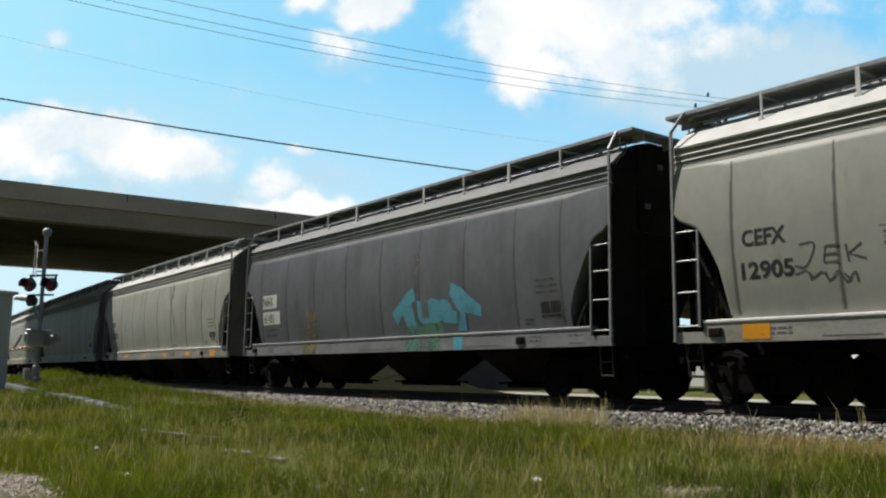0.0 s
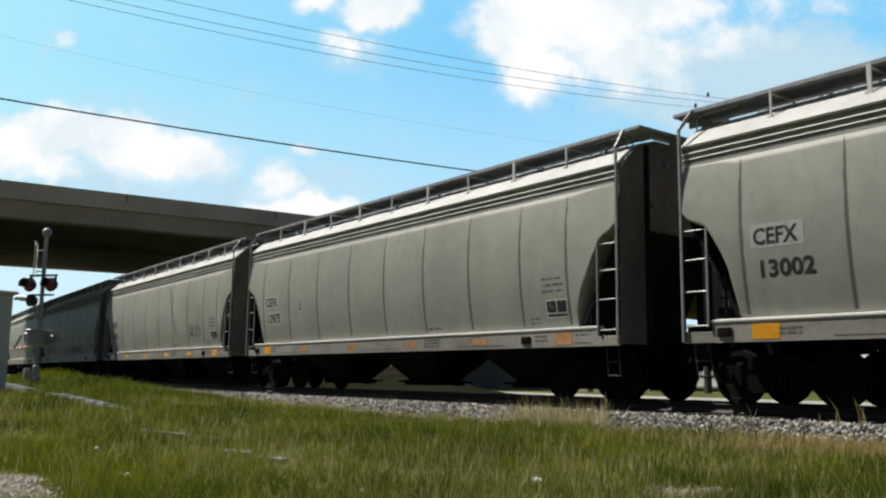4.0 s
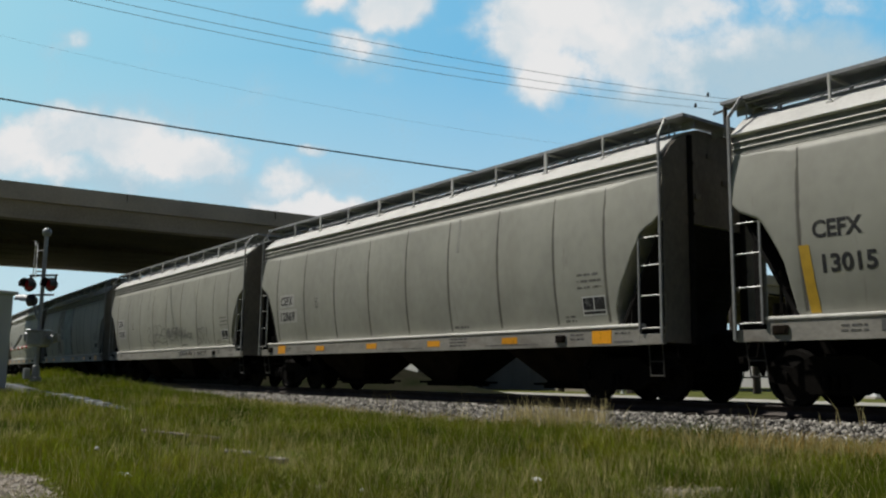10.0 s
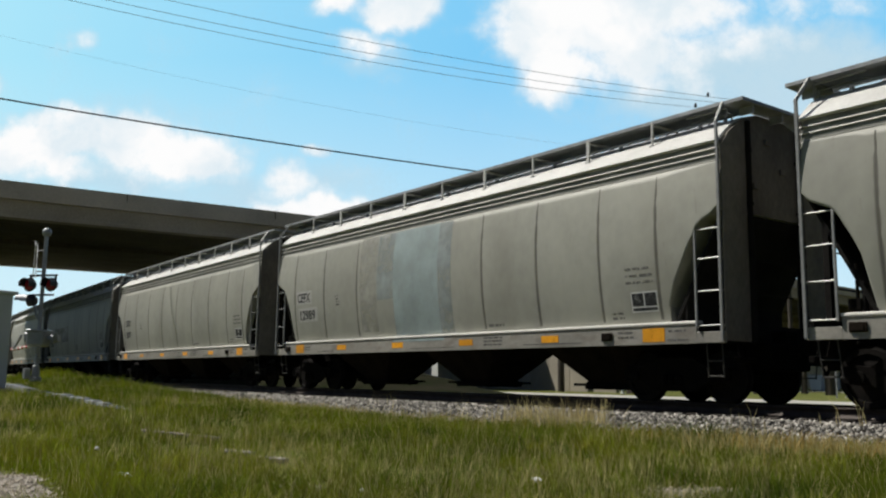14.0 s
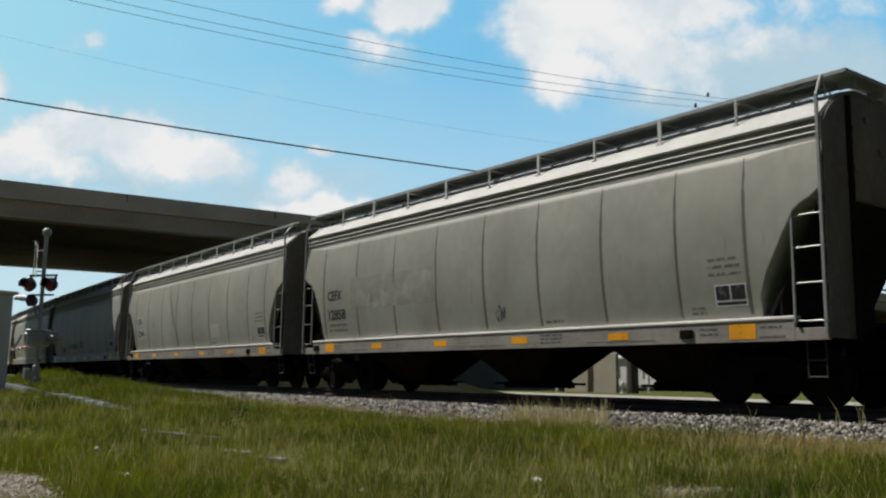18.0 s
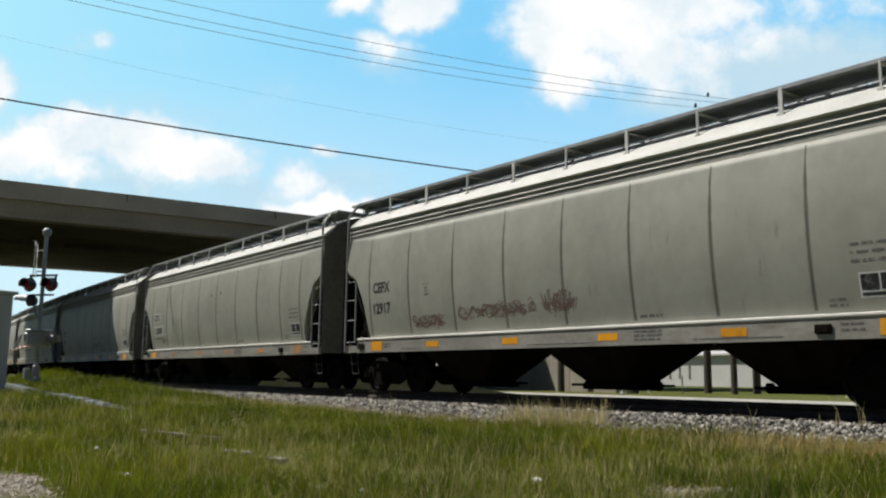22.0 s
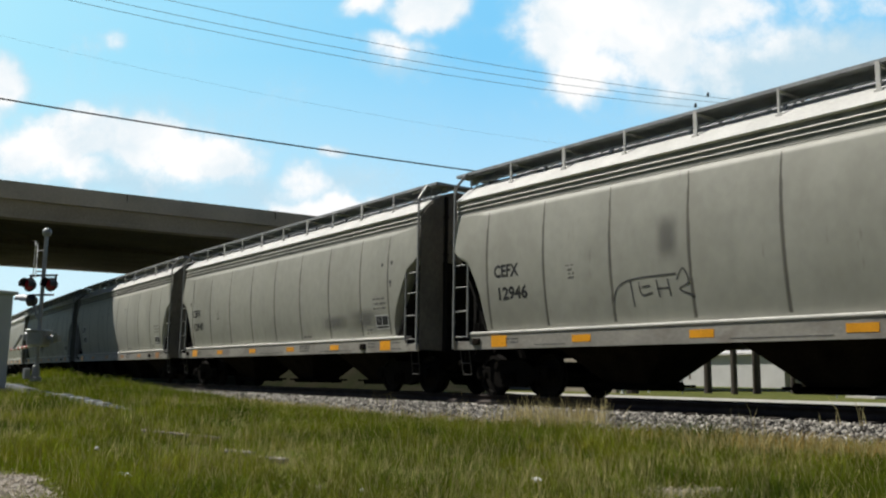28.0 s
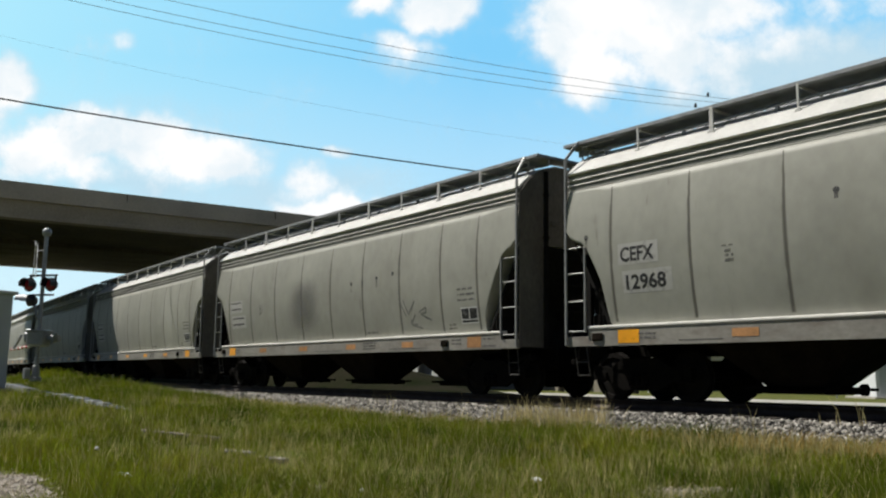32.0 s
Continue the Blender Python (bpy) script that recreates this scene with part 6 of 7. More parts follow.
def build_cabinet():
    g = thing("signal_cabinet", pose(-23.44, 2.9, -0.12, 0, 0, 14), "pale grey metal signal equipment cabinet", "equipment cabinet")
    bm = bmesh.new()
    box(bm, -1.0, 1.0, -1.05, 1.05, 0.08, 2.25, 0.02)
    part("housing", bm, CABINET, g)
    bm = bmesh.new()
    box(bm, -1.08, 1.08, -1.13, 1.13, 2.25, 2.34, 0.02)
    part("roof", bm, CABINET, g)
    bm = bmesh.new()
    box(bm, 1.0, 1.03, -0.75, 0.75, 0.25, 2.1, 0.01)
    dr = part("door", bm, CABINET, g)
    bm = bmesh.new()
    tube(bm, (1.07, 0.55, 1.05), (1.07, 0.55, 1.3), 0.02, 6)
    part("handle", bm, SIGBLACK, dr)
    bm = bmesh.new()
    box(bm, -1.1, 1.1, -1.15, 1.15, -0.35, 0.08, 0.02)
    part("plinth", bm, CONCRETE, g)


def sag_wire(name, a, b, sag, r, material, label, n=48):
    pts = []
    for i in range(n + 1):
        u = i / n
        p = Vector(a).lerp(Vector(b), u)
        p.z -= 4 * sag * u * (1 - u)
        pts.append(p)
    return tagged(ribbon(name, pts, r, material), label, "cable", "overhead wires")


def utility_pole(x, y, base, height, arm_z):
    g = thing("utility_pole", pose(x, y, base), "weathered wooden utility pole with a crossarm", "utility pole", "utility poles")
    bm = bmesh.new()
    lathe(bm, [(0.21, -1.0), (0.20, 0), (0.13, height)], 12)
    part("pole", bm, WOODPOLE, g)
    turn = Matrix.Rotation(radians(-13.6), 4, "Z")
    bm = bmesh.new()
    box(bm, -1.25, 1.25, 0.09, 0.2, arm_z - 0.12, arm_z, 0.01, turn)
    part("crossarm", bm, WOODPOLE, g)
    bm = bmesh.new()
    tube(bm, turn @ Vector((-0.55, 0.14, arm_z - 0.1)), turn @ Vector((0, 0.14, arm_z - 0.6)), 0.02, 5)
    tube(bm, turn @ Vector((0.55, 0.14, arm_z - 0.1)), turn @ Vector((0, 0.14, arm_z - 0.6)), 0.02, 5)
    part("arm_brace", bm, SIGMETAL, g)
    for o in (-1.08, 0.0, 1.08):
        bm = bmesh.new()
        lathe(bm, [(0.02, 0), (0.025, 0.04), (0.06, 0.06), (0.05, 0.09), (0.06, 0.12), (0.03, 0.16)], 8, Matrix.Translation(turn @ Vector((o, 0.14 if o else 0.0, arm_z if o else height - 0.02))))
        part("insulator", bm, SIGMETAL, g)
    return g


def build_poles():
    utility_pole(-32.2, 45.5, -0.4, 17.9, 17.7)
    utility_pole(-45.12, -7.96, -0.6, 20.5, 20.4)


# Soil colour lowered to the tone of ground in the bridge's shade.
BANKSOIL = mat("shade_dark_bank_soil", (0.02, 0.018, 0.012), 1.0, 0, 0.45, 0.7, 0.6, 9, tint=(0.012, 0.016, 0.006), spec=0.02)
BEIGE = mat("beige_concrete_panel", (0.30, 0.27, 0.215), 0.9, 0, 0.15, 0.6, 0.1, 12, rand=0.06)


def build_behind():
    # strip of pale road behind the track, kerb, sheds, posts and cabinets
    def strip(name, y0, y1, z, material, label, x0=-150, x1=60, tilt=0.0):
        bm = bmesh.new()
        n = 24
        prev = None
        for i in range(n + 1):
            x = x0 + (x1 - x0) * i / n
            cur = [bm.verts.new((x, y0 + tilt * x, z)), bm.verts.new((x, y1 + tilt * x, z))]
            if prev:
                bm.faces.new((prev[0], cur[0], cur[1], prev[1]))
            prev = cur
        return tagged(part(name, bm, material), label, "road", kind="structure")
    strip("road", 28.6, 33.5, -0.345, ROADMAT, "pale worn access road beside the railway", tilt=0.03)
    strip("kerb", 66.5, 68.5, -0.30, ROADMAT, "pale concrete kerb of a far street")
    # Added dark bank: stands in for bridge-shaded ground and hides the bright strip.
    xs, us = np.arange(-140, -26.9, 1.5), np.linspace(-1, 1, 13)
    v = []
    for x in xs:
        top = 1.35 * min(1, (-27 - x) / 9) * (0.85 + 0.3 * float(noise2(x, 3.0, 0.3)))
        for u in us:
            v.append((x + 0.3 * math.sin(3 * u + x), line_y(x) + 8.4 + 3.2 * u, -0.42 + top * (1 - u * u) + 0.12 * float(noise2(x, 9 * u, 0.9))))
    i, j = np.meshgrid(np.arange(len(xs) - 1), np.arange(len(us) - 1), indexing="ij")
    q = (i * len(us) + j).ravel()
    bank = link_mesh("earth_bank", mesh_np("earth_bank", np.array(v), np.stack([q, q + len(us), q + len(us) + 1, q + 1], -1), True), BANKSOIL)
    tagged(bank, "low added bank beyond the track, dark as bridge-shaded ground", "bank", kind="structure")
    rng = random.Random(5)
    for x, y, w, top in ((-40.2, 39.0, 0.45, 6.0), (-34.2, 38.8, 0.70, 6.0), (-35.8, 47.8, 0.50, 6.5), (-33.5, 49.7, 0.50, 7.0), (-34.9, 56.0, 0.32, 10.5), (-34.3, 56.4, 0.42, 10.5), (-29.9, 52.0, 0.62, 10.5)):
        bm = bmesh.new()
        lathe(bm, [(w * 0.52, -0.9), (w * 0.5, 0), (w * 0.42, top)], 12, Matrix.Translation((x, y, 0)))
        ob = part("timber_post", bm, WOODPOLE)
        tagged(ob, "thick dark weathered timber post behind the track", "post", "posts behind the track")
    # white cabinet
    g = thing("white_cabinet", pose(-22.2, 42.9, -0.36, 0, 0, 48), "white metal trackside cabinet with a dark vent", "equipment cabinet")
    bm = bmesh.new()
    box(bm, -0.1, 2.6, 0, 3.0, 0.1, 2.45, 0.02)
    part("housing", bm, TRAILER, g)
    bm = bmesh.new()
    box(bm, -0.2, 2.7, -0.1, 3.1, 2.45, 2.56, 0.02)
    part("roof", bm, TRAILER, g)
    bm = bmesh.new()
    box(bm, -0.125, -0.1, 1.1, 1.75, 1.25, 1.9)
    part("vent", bm, SIGBLACK, g)
    bm = bmesh.new()
    box(bm, 0.1, 2.4, -0.02, 0.0, 0.25, 2.3, 0.006)
    part("door", bm, CABINET, g, "grey cabinet door")
    bm = bmesh.new()
    box(bm, -0.4, 3.2, -0.6, 3.4, -0.5, 0.1, 0.02)
    part("slab", bm, ROADMAT, g)
    # fire hydrant
    g = thing("fire_hydrant", pose(-33.5, 37.2, -0.36), "pale grey fire hydrant standing in the grass", "fire hydrant")
    bm = bmesh.new()
    lathe(bm, [(0.15, 0.0), (0.15, 0.05), (0.105, 0.07), (0.10, 0.48), (0.13, 0.50), (0.13, 0.53)], 14)
    part("barrel", bm, CABINET, g)
    bm = bmesh.new()
    lathe(bm, [(0.125, 0.53), (0.11, 0.60), (0.07, 0.65), (0.03, 0.67), (0.03, 0.72), (0.005, 0.725)], 14)
    part("bonnet", bm, CABINET, g)
    for ang in (-110, -20, 160):
        bm = bmesh.new()
        v = Matrix.Rotation(radians(ang), 3, "Z") @ Vector((1, 0, 0))
        tube(bm, v * 0.08 + Vector((0, 0, 0.42)), v * 0.18 + Vector((0, 0, 0.42)), 0.05, 10)
        part("nozzle", bm, CABINET, g)
    # warning sign
    g = thing("yield_sign", pose(-23.7, 41.75, -0.36), "yellow triangular road sign on a thin post", "road sign")
    bm = bmesh.new()
    extrude_poly(bm, [(-0.45, 2.52), (0.45, 2.52), (0.05, 1.80), (-0.05, 1.80)], "y", -0.01, 0.01)
    sg = part("sign_plate", bm, SIGNYELLOW, g)
    sg.rotation_euler.z = radians(30)
    bm = bmesh.new()
    box(bm, -0.03, 0.03, 0.02, 0.07, -0.3, 2.3)
    part("post", bm, SIGMETAL, g)
    # low shed and house
    g = thing("shed", pose(-114.5, 146.4, -0.4, 0, 0, -18) @ Matrix.Scale(1.45, 4), "low pale shed with a shallow grey roof", "building")
    bm = bmesh.new()
    box(bm, -9.5, 27.0, -6, 6, 0, 3.8)
    part("wall", bm, SIDING, g)
    bm = bmesh.new()
    extrude_poly(bm, [(-6.6, 3.75), (-3.5, 4.55), (3.5, 4.55), (6.6, 3.75), (6.6, 3.95), (3.4, 4.78), (-3.4, 4.78), (-6.6, 3.95)], "x", -10, 27.5)
    part("roof", bm, SHEDROOF, g)
    for x in np.arange(-8.2, 11, 2.2):
        bm = bmesh.new()
        box(bm, x - 0.2, x + 0.2, -6.05, -6.0, 0.9, 2.7)
        part("window", bm, CONCDARK, g)
    for x, y, w, h in ((-4.6, -2.0, 1.3, 1.2), (3.2, -1.0, 1.6, 1.3), (5.4, 1.0, 1.0, 0.9)):
        bm = bmesh.new()
        box(bm, x - w / 2, x + w / 2, y - w / 2, y + w / 2, 4.5, 4.7 + h, 0.05)
        part("rooftop_unit", bm, TRAILER, g, "white rooftop air unit")
    g = thing("warehouse", pose(-127.6, 220.4, -0.4, 0, 0, -12) @ Matrix.Scale(1.45, 4), "long white warehouse behind the street", "building")
    bm = bmesh.new()
    box(bm, -225, 12, 0, 14, 0, 8.6)
    part("wall", bm, SIDING, g)
    bm = bmesh.new()
    box(bm, -225.3, 12.3, -0.3, 14.3, 8.6, 9.1)
    part("roof", bm, SHEDROOF, g)
    for x in np.arange(-219, -40, 9.5):
        bm = bmesh.new()
        box(bm, x, x + 3.2, -0.06, -0.0, 0.0, 3.4)
        part("bay_door", bm, CABINET, g)
    for x in np.arange(-36, 12, 6.0):
        bm = bmesh.new()
        box(bm, x, x + 0.18, -0.1, 0.0, 0.0, 8.6)
        part("pilaster", bm, SIDING, g)
    # skip before the warehouse
    g = thing("rubbish_skip", pose(-46.5, 79.9, -0.36, 0, 0, -30), "grey steel rubbish skip with sloping ends", "skip")
    bm = bmesh.new()
    extrude_poly(bm, [(-0.9, 0.15), (0.9, 0.15), (1.25, 1.5), (-1.25, 1.5)], "y", -0.9, 0.9)
    part("bin", bm, CABINET, g)
    bm = bmesh.new()
    box(bm, -1.32, 1.32, -0.97, 0.97, 1.5, 1.58, 0.01)
    part("rim", bm, KERB, g)
    for x in (-0.7, 0.7):
        bm = bmesh.new()
        box(bm, x - 0.1, x + 0.1, -0.85, 0.85, 0.0, 0.15)
        part("skid", bm, KERB, g)
    for x, y, w, top, material, words in ((-32.67, 41.28, 0.035, 1.05, SIGMETAL, "thin grey marker post in the grass"), (-38.3, 45.0, 0.07, 1.25, TRAILER, "white painted marker post in the grass")):
        bm = bmesh.new()
        lathe(bm, [(w, -0.5), (w, top - 0.05), (w * 0.4, top)], 10, Matrix.Translation((x, y, -0.36)))
        tagged(part("marker_post", bm, material), words, "post", "marker posts by the road")
    # low beige wall across the road
    wall = thing("boundary_wall", pose(-41.5, 40.6, -0.4, 0, 0, -10), "beige concrete boundary wall beyond the road", "wall")
    for i in range(-5, 5):
        bm = bmesh.new()
        box(bm, -6.5 + i * 2.4, -4.12 + i * 2.4, -0.1, 0.1, -0.3, 2.35, 0.02)
        part("wall_panel", bm, BEIGE, wall)


def build_litter():
    rng = random.Random(3)
    for (x0, y0), (x1, y1), w, name in (((-12.6, 4.08), (-11.25, 4.68), 0.07, "old_timber"), ((-9.86, 4.20), (-9.50, 4.38), 0.12, "concrete_slab"), ((-9.15, 4.28), (-8.84, 4.46), 0.10, "concrete_slab")):
        a, b = Vector((x0, y0, 0)), Vector((x1, y1, 0))
        a.z, b.z = float(ground_z(a.x, a.y)) + 0.04, float(ground_z(b.x, b.y)) + 0.04
        d = b - a
        bm = bmesh.new()
        box(bm, 0, d.length, -w / 2, w / 2, -0.09, 0.02, 0.012)
        ob = part(name, bm, WEATHERWOOD if "timber" in name else RUBBLE)
        ob.matrix_basis = Matrix.Translation(a) @ d.to_track_quat("X", "Z").to_matrix().to_4x4()
        tagged(ob, "weathered grey piece half buried in grass", "debris")
    for x, y, s in ((-5.98, 5.51, 0.05), (-7.97, 2.5, 0.035), (-8.05, 2.45, 0.03), (-10.41, 2.89, 0.035), (-5.98, 3.67, 0.025)):
        bm = bmesh.new()
        bmesh.ops.create_icosphere(bm, subdivisions=1, radius=s)
        for v in bm.verts:
            v.co *= rng.uniform(0.7, 1.3)
            v.co.z *= 0.6
        ob = part("stone", bm, WHITE)
        ob.location = (x, y, float(ground_z(x, y)) + 0.06)
        tagged(ob, "small white stone lying in the grass", "stone", "white stones in the grass")
    # low kerb of grey stones by the cabinet
    xs = np.arange(-31.0, -15.5, 0.62)
    kerb = thing("kerb", None, "low kerb of grey stones sunk in the grass", "kerb", kind="structure")
    for k, x in enumerate(xs):
        y = 4.86 + 0.10 * math.sin(x * 0.35)
        z = float(ground_z(x, y))
        up = 0.13 if x < -21 else max(0.03, 0.13 - 0.02 * (x + 21))
        bm = bmesh.new()
        box(bm, -0.30, 0.30, -0.09, 0.09, -0.15, up * rng.uniform(0.85, 1.1), 0.015, Matrix.Translation((x, y, z)) @ Matrix.Rotation(rng.uniform(-0.05, 0.05), 4, "Z"))
        part("kerb_stone", bm, KERB, kerb)


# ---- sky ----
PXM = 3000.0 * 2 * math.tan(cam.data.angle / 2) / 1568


def sheet_nodes(name):
    m = bpy.data.materials.new(name)
    m.use_nodes = True
    n, l = m.node_tree.nodes, m.node_tree.links
    n.clear()
    return m, n, l, n.new("ShaderNodeOutputMaterial"), n.new("ShaderNodeTexCoord")


def sky_nodes():
    """Clear summer sky: paler to the left and low down."""
    m, n, l, out, tc = sheet_nodes("clear_sky")
    sep = n.new("ShaderNodeSeparateXYZ")
    l.new(tc.outputs["Object"], sep.inputs[0])
    side, low = n.new("ShaderNodeMapRange"), n.new("ShaderNodeMapRange")
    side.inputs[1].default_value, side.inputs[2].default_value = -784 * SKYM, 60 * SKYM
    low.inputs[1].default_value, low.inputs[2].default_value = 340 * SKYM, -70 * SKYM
    l.new(sep.outputs[0], side.inputs[0])
    l.new(sep.outputs[1], low.inputs[0])
    mix1, mix2 = n.new("ShaderNodeMix"), n.new("ShaderNodeMix")
    mix1.data_type = mix2.data_type = "RGBA"
    mix1.inputs[6].default_value, mix1.inputs[7].default_value = (0.44, 0.85, 1.03, 1), (0.235, 0.65, 1.0, 1)
    mix2.inputs[7].default_value = (0.72, 0.94, 1.03, 1)
    l.new(side.outputs[0], mix1.inputs[0])
    l.new(mix1.outputs[2], mix2.inputs[6])
    half = n.new("ShaderNodeMath")
    half.operation = "MULTIPLY"
    half.inputs[1].default_value = 0.85
    l.new(low.outputs[0], half.inputs[0])
    l.new(half.outputs[0], mix2.inputs[0])
    em = n.new("ShaderNodeEmission")
    em.inputs["Strength"].default_value = SKY_GAIN
    l.new(mix2.outputs[2], em.inputs["Color"])
    l.new(em.outputs[0], out.inputs[0])
    return m


def cloud_nodes(heads, veil):
    """Soft cumulus on a far sheet, clear between the lumps: white heads, and a thin grey-blue veil."""
    m, n, l, out, tc = sheet_nodes("cumulus")
    wide, fine = n.new("ShaderNodeTexNoise"), n.new("ShaderNodeTexNoise")
    wide.inputs["Scale"].default_value, wide.inputs["Detail"].default_value = 0.010 / PXM, 3
    fine.inputs["Scale"].default_value, fine.inputs["Detail"].default_value, fine.inputs["Roughness"].default_value = 0.012 / PXM, 8, 0.60
    warp = n.new("ShaderNodeVectorMath")
    warp.operation = "MULTIPLY_ADD"
    warp.inputs[1].default_value = (80 * PXM, 80 * PXM, 0)
    l.new(tc.outputs["Object"], wide.inputs["Vector"])
    l.new(tc.outputs["Object"], fine.inputs["Vector"])
    l.new(wide.outputs["Color"], warp.inputs[0])
    l.new(tc.outputs["Object"], warp.inputs[2])

    def gather(lumps, cut0, cut1, rough):
        total = None
        for x, y, rx, ry, w in lumps:
            mp = n.new("ShaderNodeMapping")
            mp.vector_type = "TEXTURE"
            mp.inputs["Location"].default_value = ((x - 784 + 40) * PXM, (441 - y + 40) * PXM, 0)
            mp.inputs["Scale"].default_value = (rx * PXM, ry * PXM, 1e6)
            l.new(warp.outputs[0], mp.inputs[0])
            ln = n.new("ShaderNodeVectorMath")
            ln.operation = "LENGTH"
            l.new(mp.outputs[0], ln.inputs[0])
            fall = n.new("ShaderNodeMapRange")
            fall.interpolation_type = "SMOOTHSTEP"
            fall.inputs[1].default_value, fall.inputs[2].default_value = 1.75, 0.25
            fall.inputs[3].default_value, fall.inputs[4].default_value = 0.0, w
            l.new(ln.outputs["Value"], fall.inputs[0])
            if total is None:
                total = fall.outputs[0]
            else:
                mx = n.new("ShaderNodeMath")
                mx.operation = "SMOOTH_MAX"
                mx.inputs[2].default_value = 0.2
                l.new(total, mx.inputs[0])
                l.new(fall.outputs[0], mx.inputs[1])
                total = mx.outputs[0]
        ad = n.new("ShaderNodeMath")
        ad.operation = "MULTIPLY_ADD"
        ad.inputs[1].default_value, ad.inputs[2].default_value = rough, -0.5 * rough
        l.new(fine.outputs[0], ad.inputs[0])
        sm = n.new("ShaderNodeMath")
        l.new(total, sm.inputs[0])
        l.new(ad.outputs[0], sm.inputs[1])
        alpha = n.new("ShaderNodeMapRange")
        alpha.interpolation_type = "SMOOTHSTEP"
        alpha.inputs[1].default_value, alpha.inputs[2].default_value = cut0, cut1
        l.new(sm.outputs[0], alpha.inputs[0])
        return alpha.outputs[0]

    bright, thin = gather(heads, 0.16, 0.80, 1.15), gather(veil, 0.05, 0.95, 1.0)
    tone = n.new("ShaderNodeMix")
    tone.data_type = "RGBA"
    tone.inputs[6].default_value, tone.inputs[7].default_value = (0.56, 0.765, 0.89, 1), (1.06, 1.06, 1.06, 1)
    fold, lit, shade = n.new("ShaderNodeTexNoise"), n.new("ShaderNodeMapRange"), n.new("ShaderNodeMath")
    fold.inputs["Scale"].default_value, fold.inputs["Detail"].default_value, fold.inputs["Roughness"].default_value = 0.0065 / PXM, 6, 0.55
    lit.inputs[1].default_value, lit.inputs[2].default_value, lit.inputs[3].default_value = 0.36, 0.56, 0.5
    shade.operation = "MULTIPLY"
    l.new(warp.outputs[0], fold.inputs["Vector"])
    l.new(fold.outputs[0], lit.inputs[0])
    l.new(bright, shade.inputs[0])
    l.new(lit.outputs[0], shade.inputs[1])
    l.new(shade.outputs[0], tone.inputs[0])
    both = n.new("ShaderNodeMath")
    both.operation = "MAXIMUM"
    l.new(bright, both.inputs[0])
    l.new(thin, both.inputs[1])
    em, tr, mix = n.new("ShaderNodeEmission"), n.new("ShaderNodeBsdfTransparent"), n.new("ShaderNodeMixShader")
    em.inputs["Strength"].default_value = SKY_GAIN
    l.new(tone.outputs[2], em.inputs["Color"])
    l.new(both.outputs[0], mix.inputs[0])
    l.new(tr.outputs[0], mix.inputs[1])
    l.new(em.outputs[0], mix.inputs[2])
    l.new(mix.outputs[0], out.inputs[0])
    return m


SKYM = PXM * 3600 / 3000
SKY_GAIN = 0.97


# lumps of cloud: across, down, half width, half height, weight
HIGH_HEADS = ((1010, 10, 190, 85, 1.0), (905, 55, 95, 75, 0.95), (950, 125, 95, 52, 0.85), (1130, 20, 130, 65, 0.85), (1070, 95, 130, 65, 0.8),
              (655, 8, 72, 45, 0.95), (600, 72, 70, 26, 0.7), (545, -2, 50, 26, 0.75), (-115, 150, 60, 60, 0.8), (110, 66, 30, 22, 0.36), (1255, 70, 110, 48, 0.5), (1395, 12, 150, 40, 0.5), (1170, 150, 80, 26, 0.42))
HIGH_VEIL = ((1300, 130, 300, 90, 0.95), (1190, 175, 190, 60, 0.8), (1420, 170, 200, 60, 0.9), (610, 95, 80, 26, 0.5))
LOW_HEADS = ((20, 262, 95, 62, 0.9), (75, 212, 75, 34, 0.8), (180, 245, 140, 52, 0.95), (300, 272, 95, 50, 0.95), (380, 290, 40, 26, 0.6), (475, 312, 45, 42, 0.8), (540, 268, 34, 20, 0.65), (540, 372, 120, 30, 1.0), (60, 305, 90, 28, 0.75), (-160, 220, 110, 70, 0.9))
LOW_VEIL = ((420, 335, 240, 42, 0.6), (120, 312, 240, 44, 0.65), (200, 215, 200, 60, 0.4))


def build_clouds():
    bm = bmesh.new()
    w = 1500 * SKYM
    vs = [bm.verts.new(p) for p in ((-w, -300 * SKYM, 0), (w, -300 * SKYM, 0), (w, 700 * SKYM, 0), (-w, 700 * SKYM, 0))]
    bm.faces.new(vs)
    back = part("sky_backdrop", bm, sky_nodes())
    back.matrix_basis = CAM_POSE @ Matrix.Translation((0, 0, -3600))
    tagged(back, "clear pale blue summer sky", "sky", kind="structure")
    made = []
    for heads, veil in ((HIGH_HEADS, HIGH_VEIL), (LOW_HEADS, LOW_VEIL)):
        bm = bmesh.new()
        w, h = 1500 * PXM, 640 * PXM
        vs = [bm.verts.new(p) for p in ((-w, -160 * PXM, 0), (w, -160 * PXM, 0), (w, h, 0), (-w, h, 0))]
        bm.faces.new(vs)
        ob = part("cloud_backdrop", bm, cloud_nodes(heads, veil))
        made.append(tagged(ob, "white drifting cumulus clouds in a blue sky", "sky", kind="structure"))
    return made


BIRDS = ((-31.97, 43.52, 17.68), (-32.57, 43.08, 17.06))


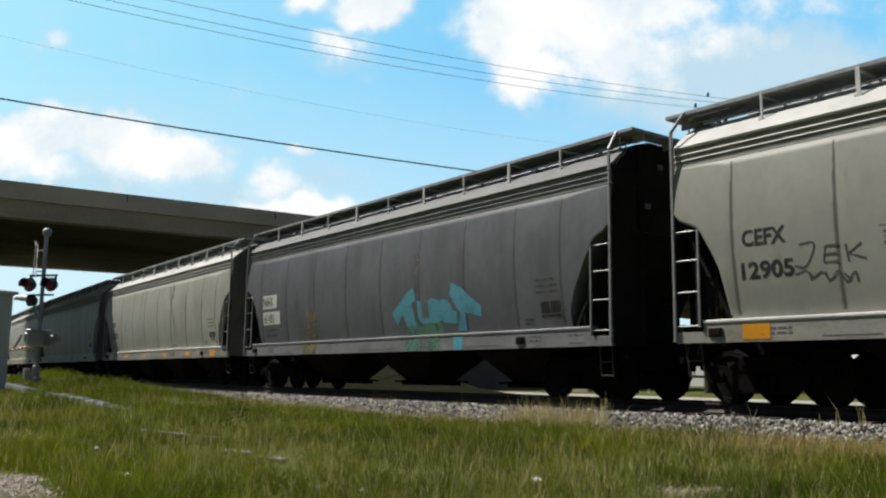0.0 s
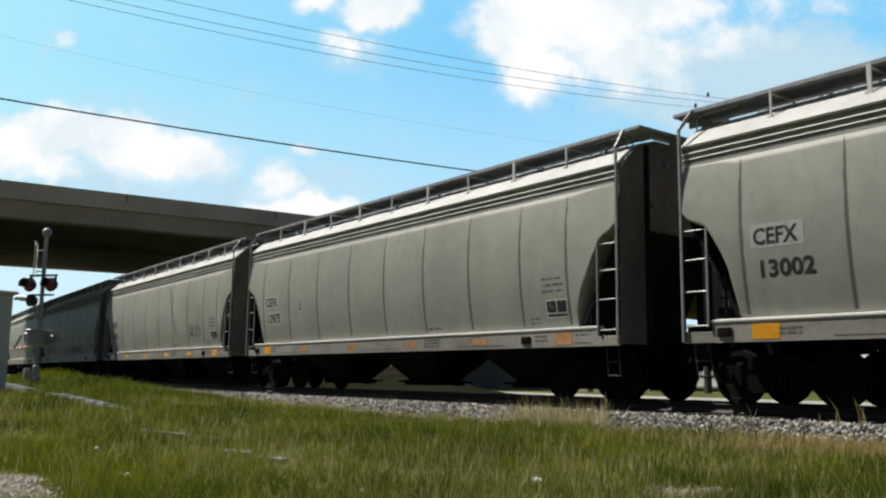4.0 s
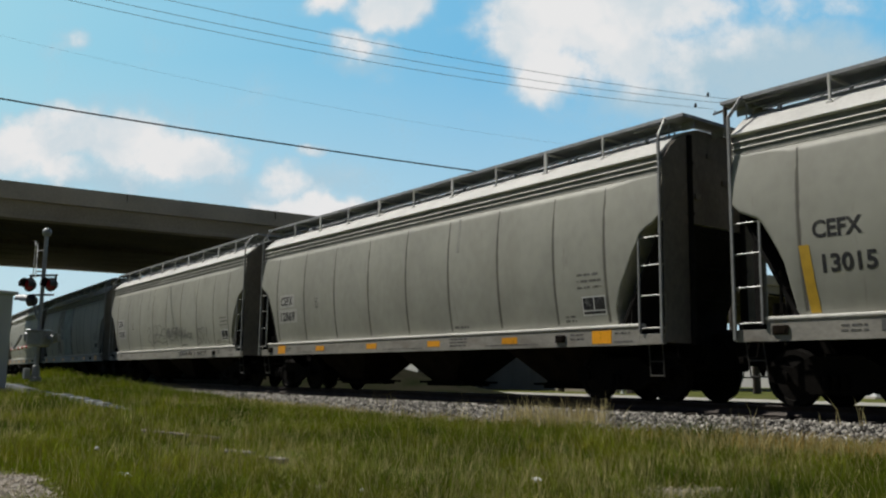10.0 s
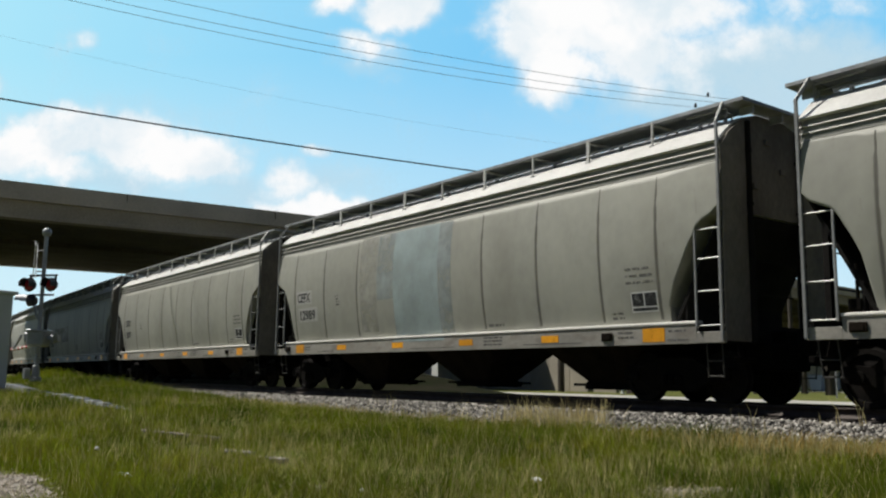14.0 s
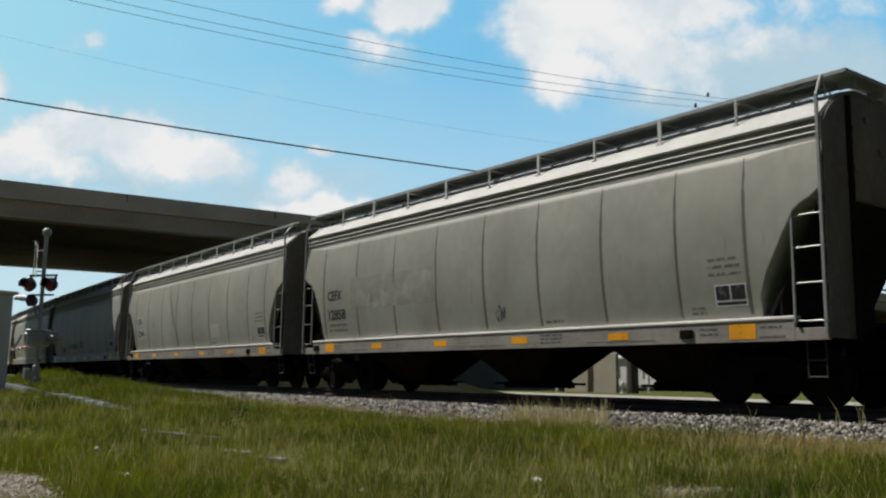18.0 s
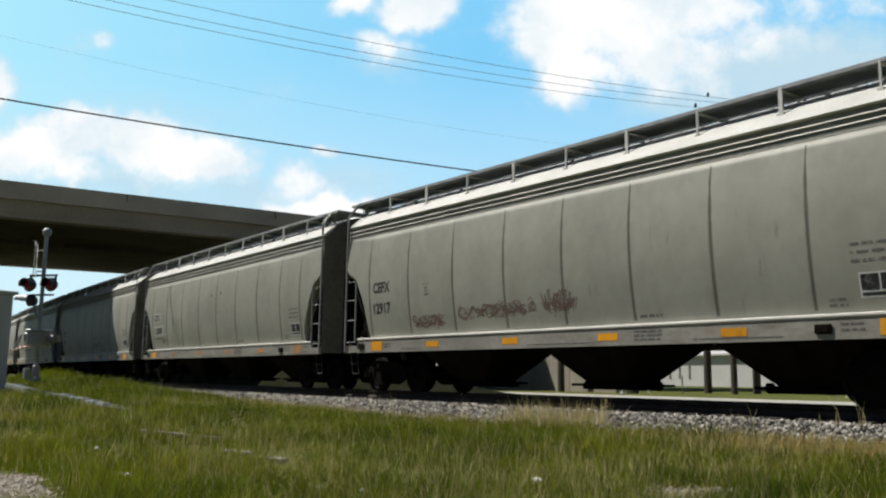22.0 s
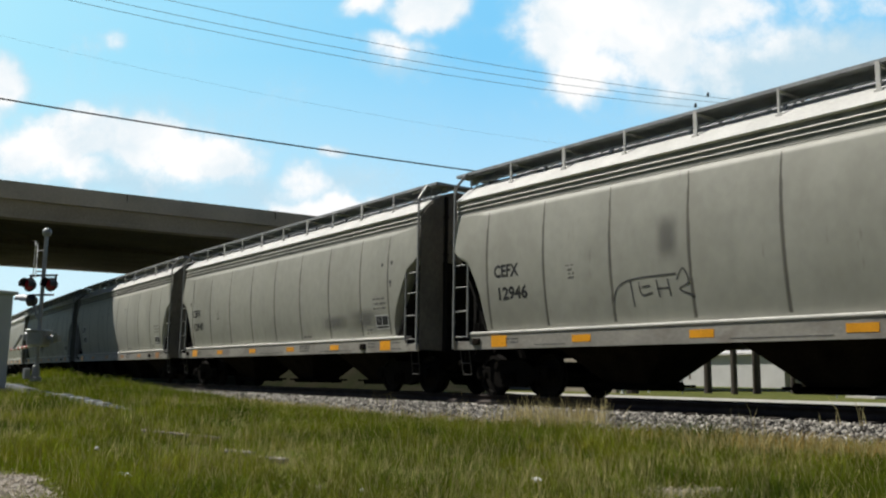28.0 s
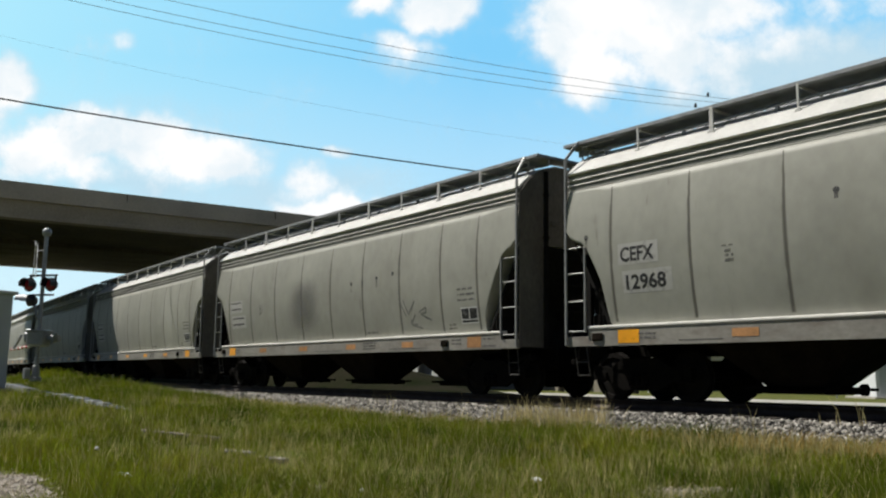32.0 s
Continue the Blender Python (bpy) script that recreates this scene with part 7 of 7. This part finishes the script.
def build_sky_wires():
    for a, b, sag in (((-33.25, 45.75, 17.54), (-46.17, -7.71, 19.46), 1.33), ((-32.2, 45.5, 17.61), (-45.12, -7.96, 19.36), 1.30), ((-31.15, 45.25, 17.49), (-44.07, -8.21, 19.48), 1.12)):
        sag_wire("power_line", a, b, sag, 0.014, THINWIRE, "thin overhead power line between wooden poles")
    sag_wire("overhead_cable", (-32.2, 45.5, 11.36), (-45.12, -7.96, 13.20), 0.59, 0.040, WIRE, "black sagging overhead cable between wooden poles")
    sag_wire("thin_wire", (-32.2, 45.5, 13.95), (-45.12, -7.96, 17.17), 1.54, 0.0045, FAINTWIRE, "faint thin overhead wire between wooden poles")
    for p in BIRDS:
        bm = bmesh.new()
        bmesh.ops.create_uvsphere(bm, u_segments=10, v_segments=8, radius=0.085)
        for v in bm.verts:
            v.co.z *= 1.5
        bird = thing("bird", Matrix.Translation(p), "small dark bird perched on a power line", "bird", "birds on the wire")
        part("body", bm, SIGBLACK, bird)
        bm = bmesh.new()
        bmesh.ops.create_uvsphere(bm, u_segments=8, v_segments=6, radius=0.045)
        bmesh.ops.translate(bm, verts=bm.verts, vec=(0.03, 0, 0.12))
        tube(bm, (0.07, 0, 0.12), (0.11, 0, 0.115), 0.012, 5, 0.002)
        part("head", bm, SIGBLACK, bird)
        bm = bmesh.new()
        box(bm, -0.14, -0.02, -0.02, 0.02, -0.11, -0.07)
        part("tail", bm, SIGBLACK, bird)


build_ground()
build_track()
build_stones()
build_grass()
build_bridge()
lorry = build_lorry()
build_signal()
build_cabinet()
build_poles()
build_behind()
build_litter()
build_sky_wires()
clouds = build_clouds()
train = build_train()


def car_pose(c, t):
    s = along(t) + c * PITCH_LEN
    a, b = track(s - BOGIE), track(s + BOGIE)
    m = (a + b) / 2
    return Matrix.Translation(m) @ Matrix.Rotation(math.atan2(b.y - a.y, b.x - a.x), 4, "Z")


def motions():
    # the train, car by car; its wheels roll
    spins = [i / 15 for i in range(481)]
    for c, car in train.items():
        walk(car, [(t, car_pose(c, t)) for t in range(0, 33, 2)])
        for ob in car.children_recursive:
            if ob.name.startswith("wheel_set"):
                home = ob.matrix_basis.copy()
                walk(ob, [(t, home @ Matrix.Rotation((along(t) - along(0)) / 0.457, 4, "Y")) for t in spins])
    # the lorry, which leaves the bridge's seen part by 7.6 s
    def on_deck(y):
        return Matrix.Translation(deck_pose(-59.2, y, 8.92)) @ Matrix.Rotation(math.atan(SLOPE), 4, "X")
    walk(lorry, [(0, on_deck(136.8)), (5.5, on_deck(30.62)), (6.0, on_deck(20.72)), (7.0, on_deck(1.6)), (8.0, on_deck(-17.6)), (32, on_deck(-235))])
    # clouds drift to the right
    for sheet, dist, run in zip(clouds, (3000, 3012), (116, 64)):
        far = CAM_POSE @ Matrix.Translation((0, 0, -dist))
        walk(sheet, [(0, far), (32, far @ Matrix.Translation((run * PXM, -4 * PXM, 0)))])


motions()
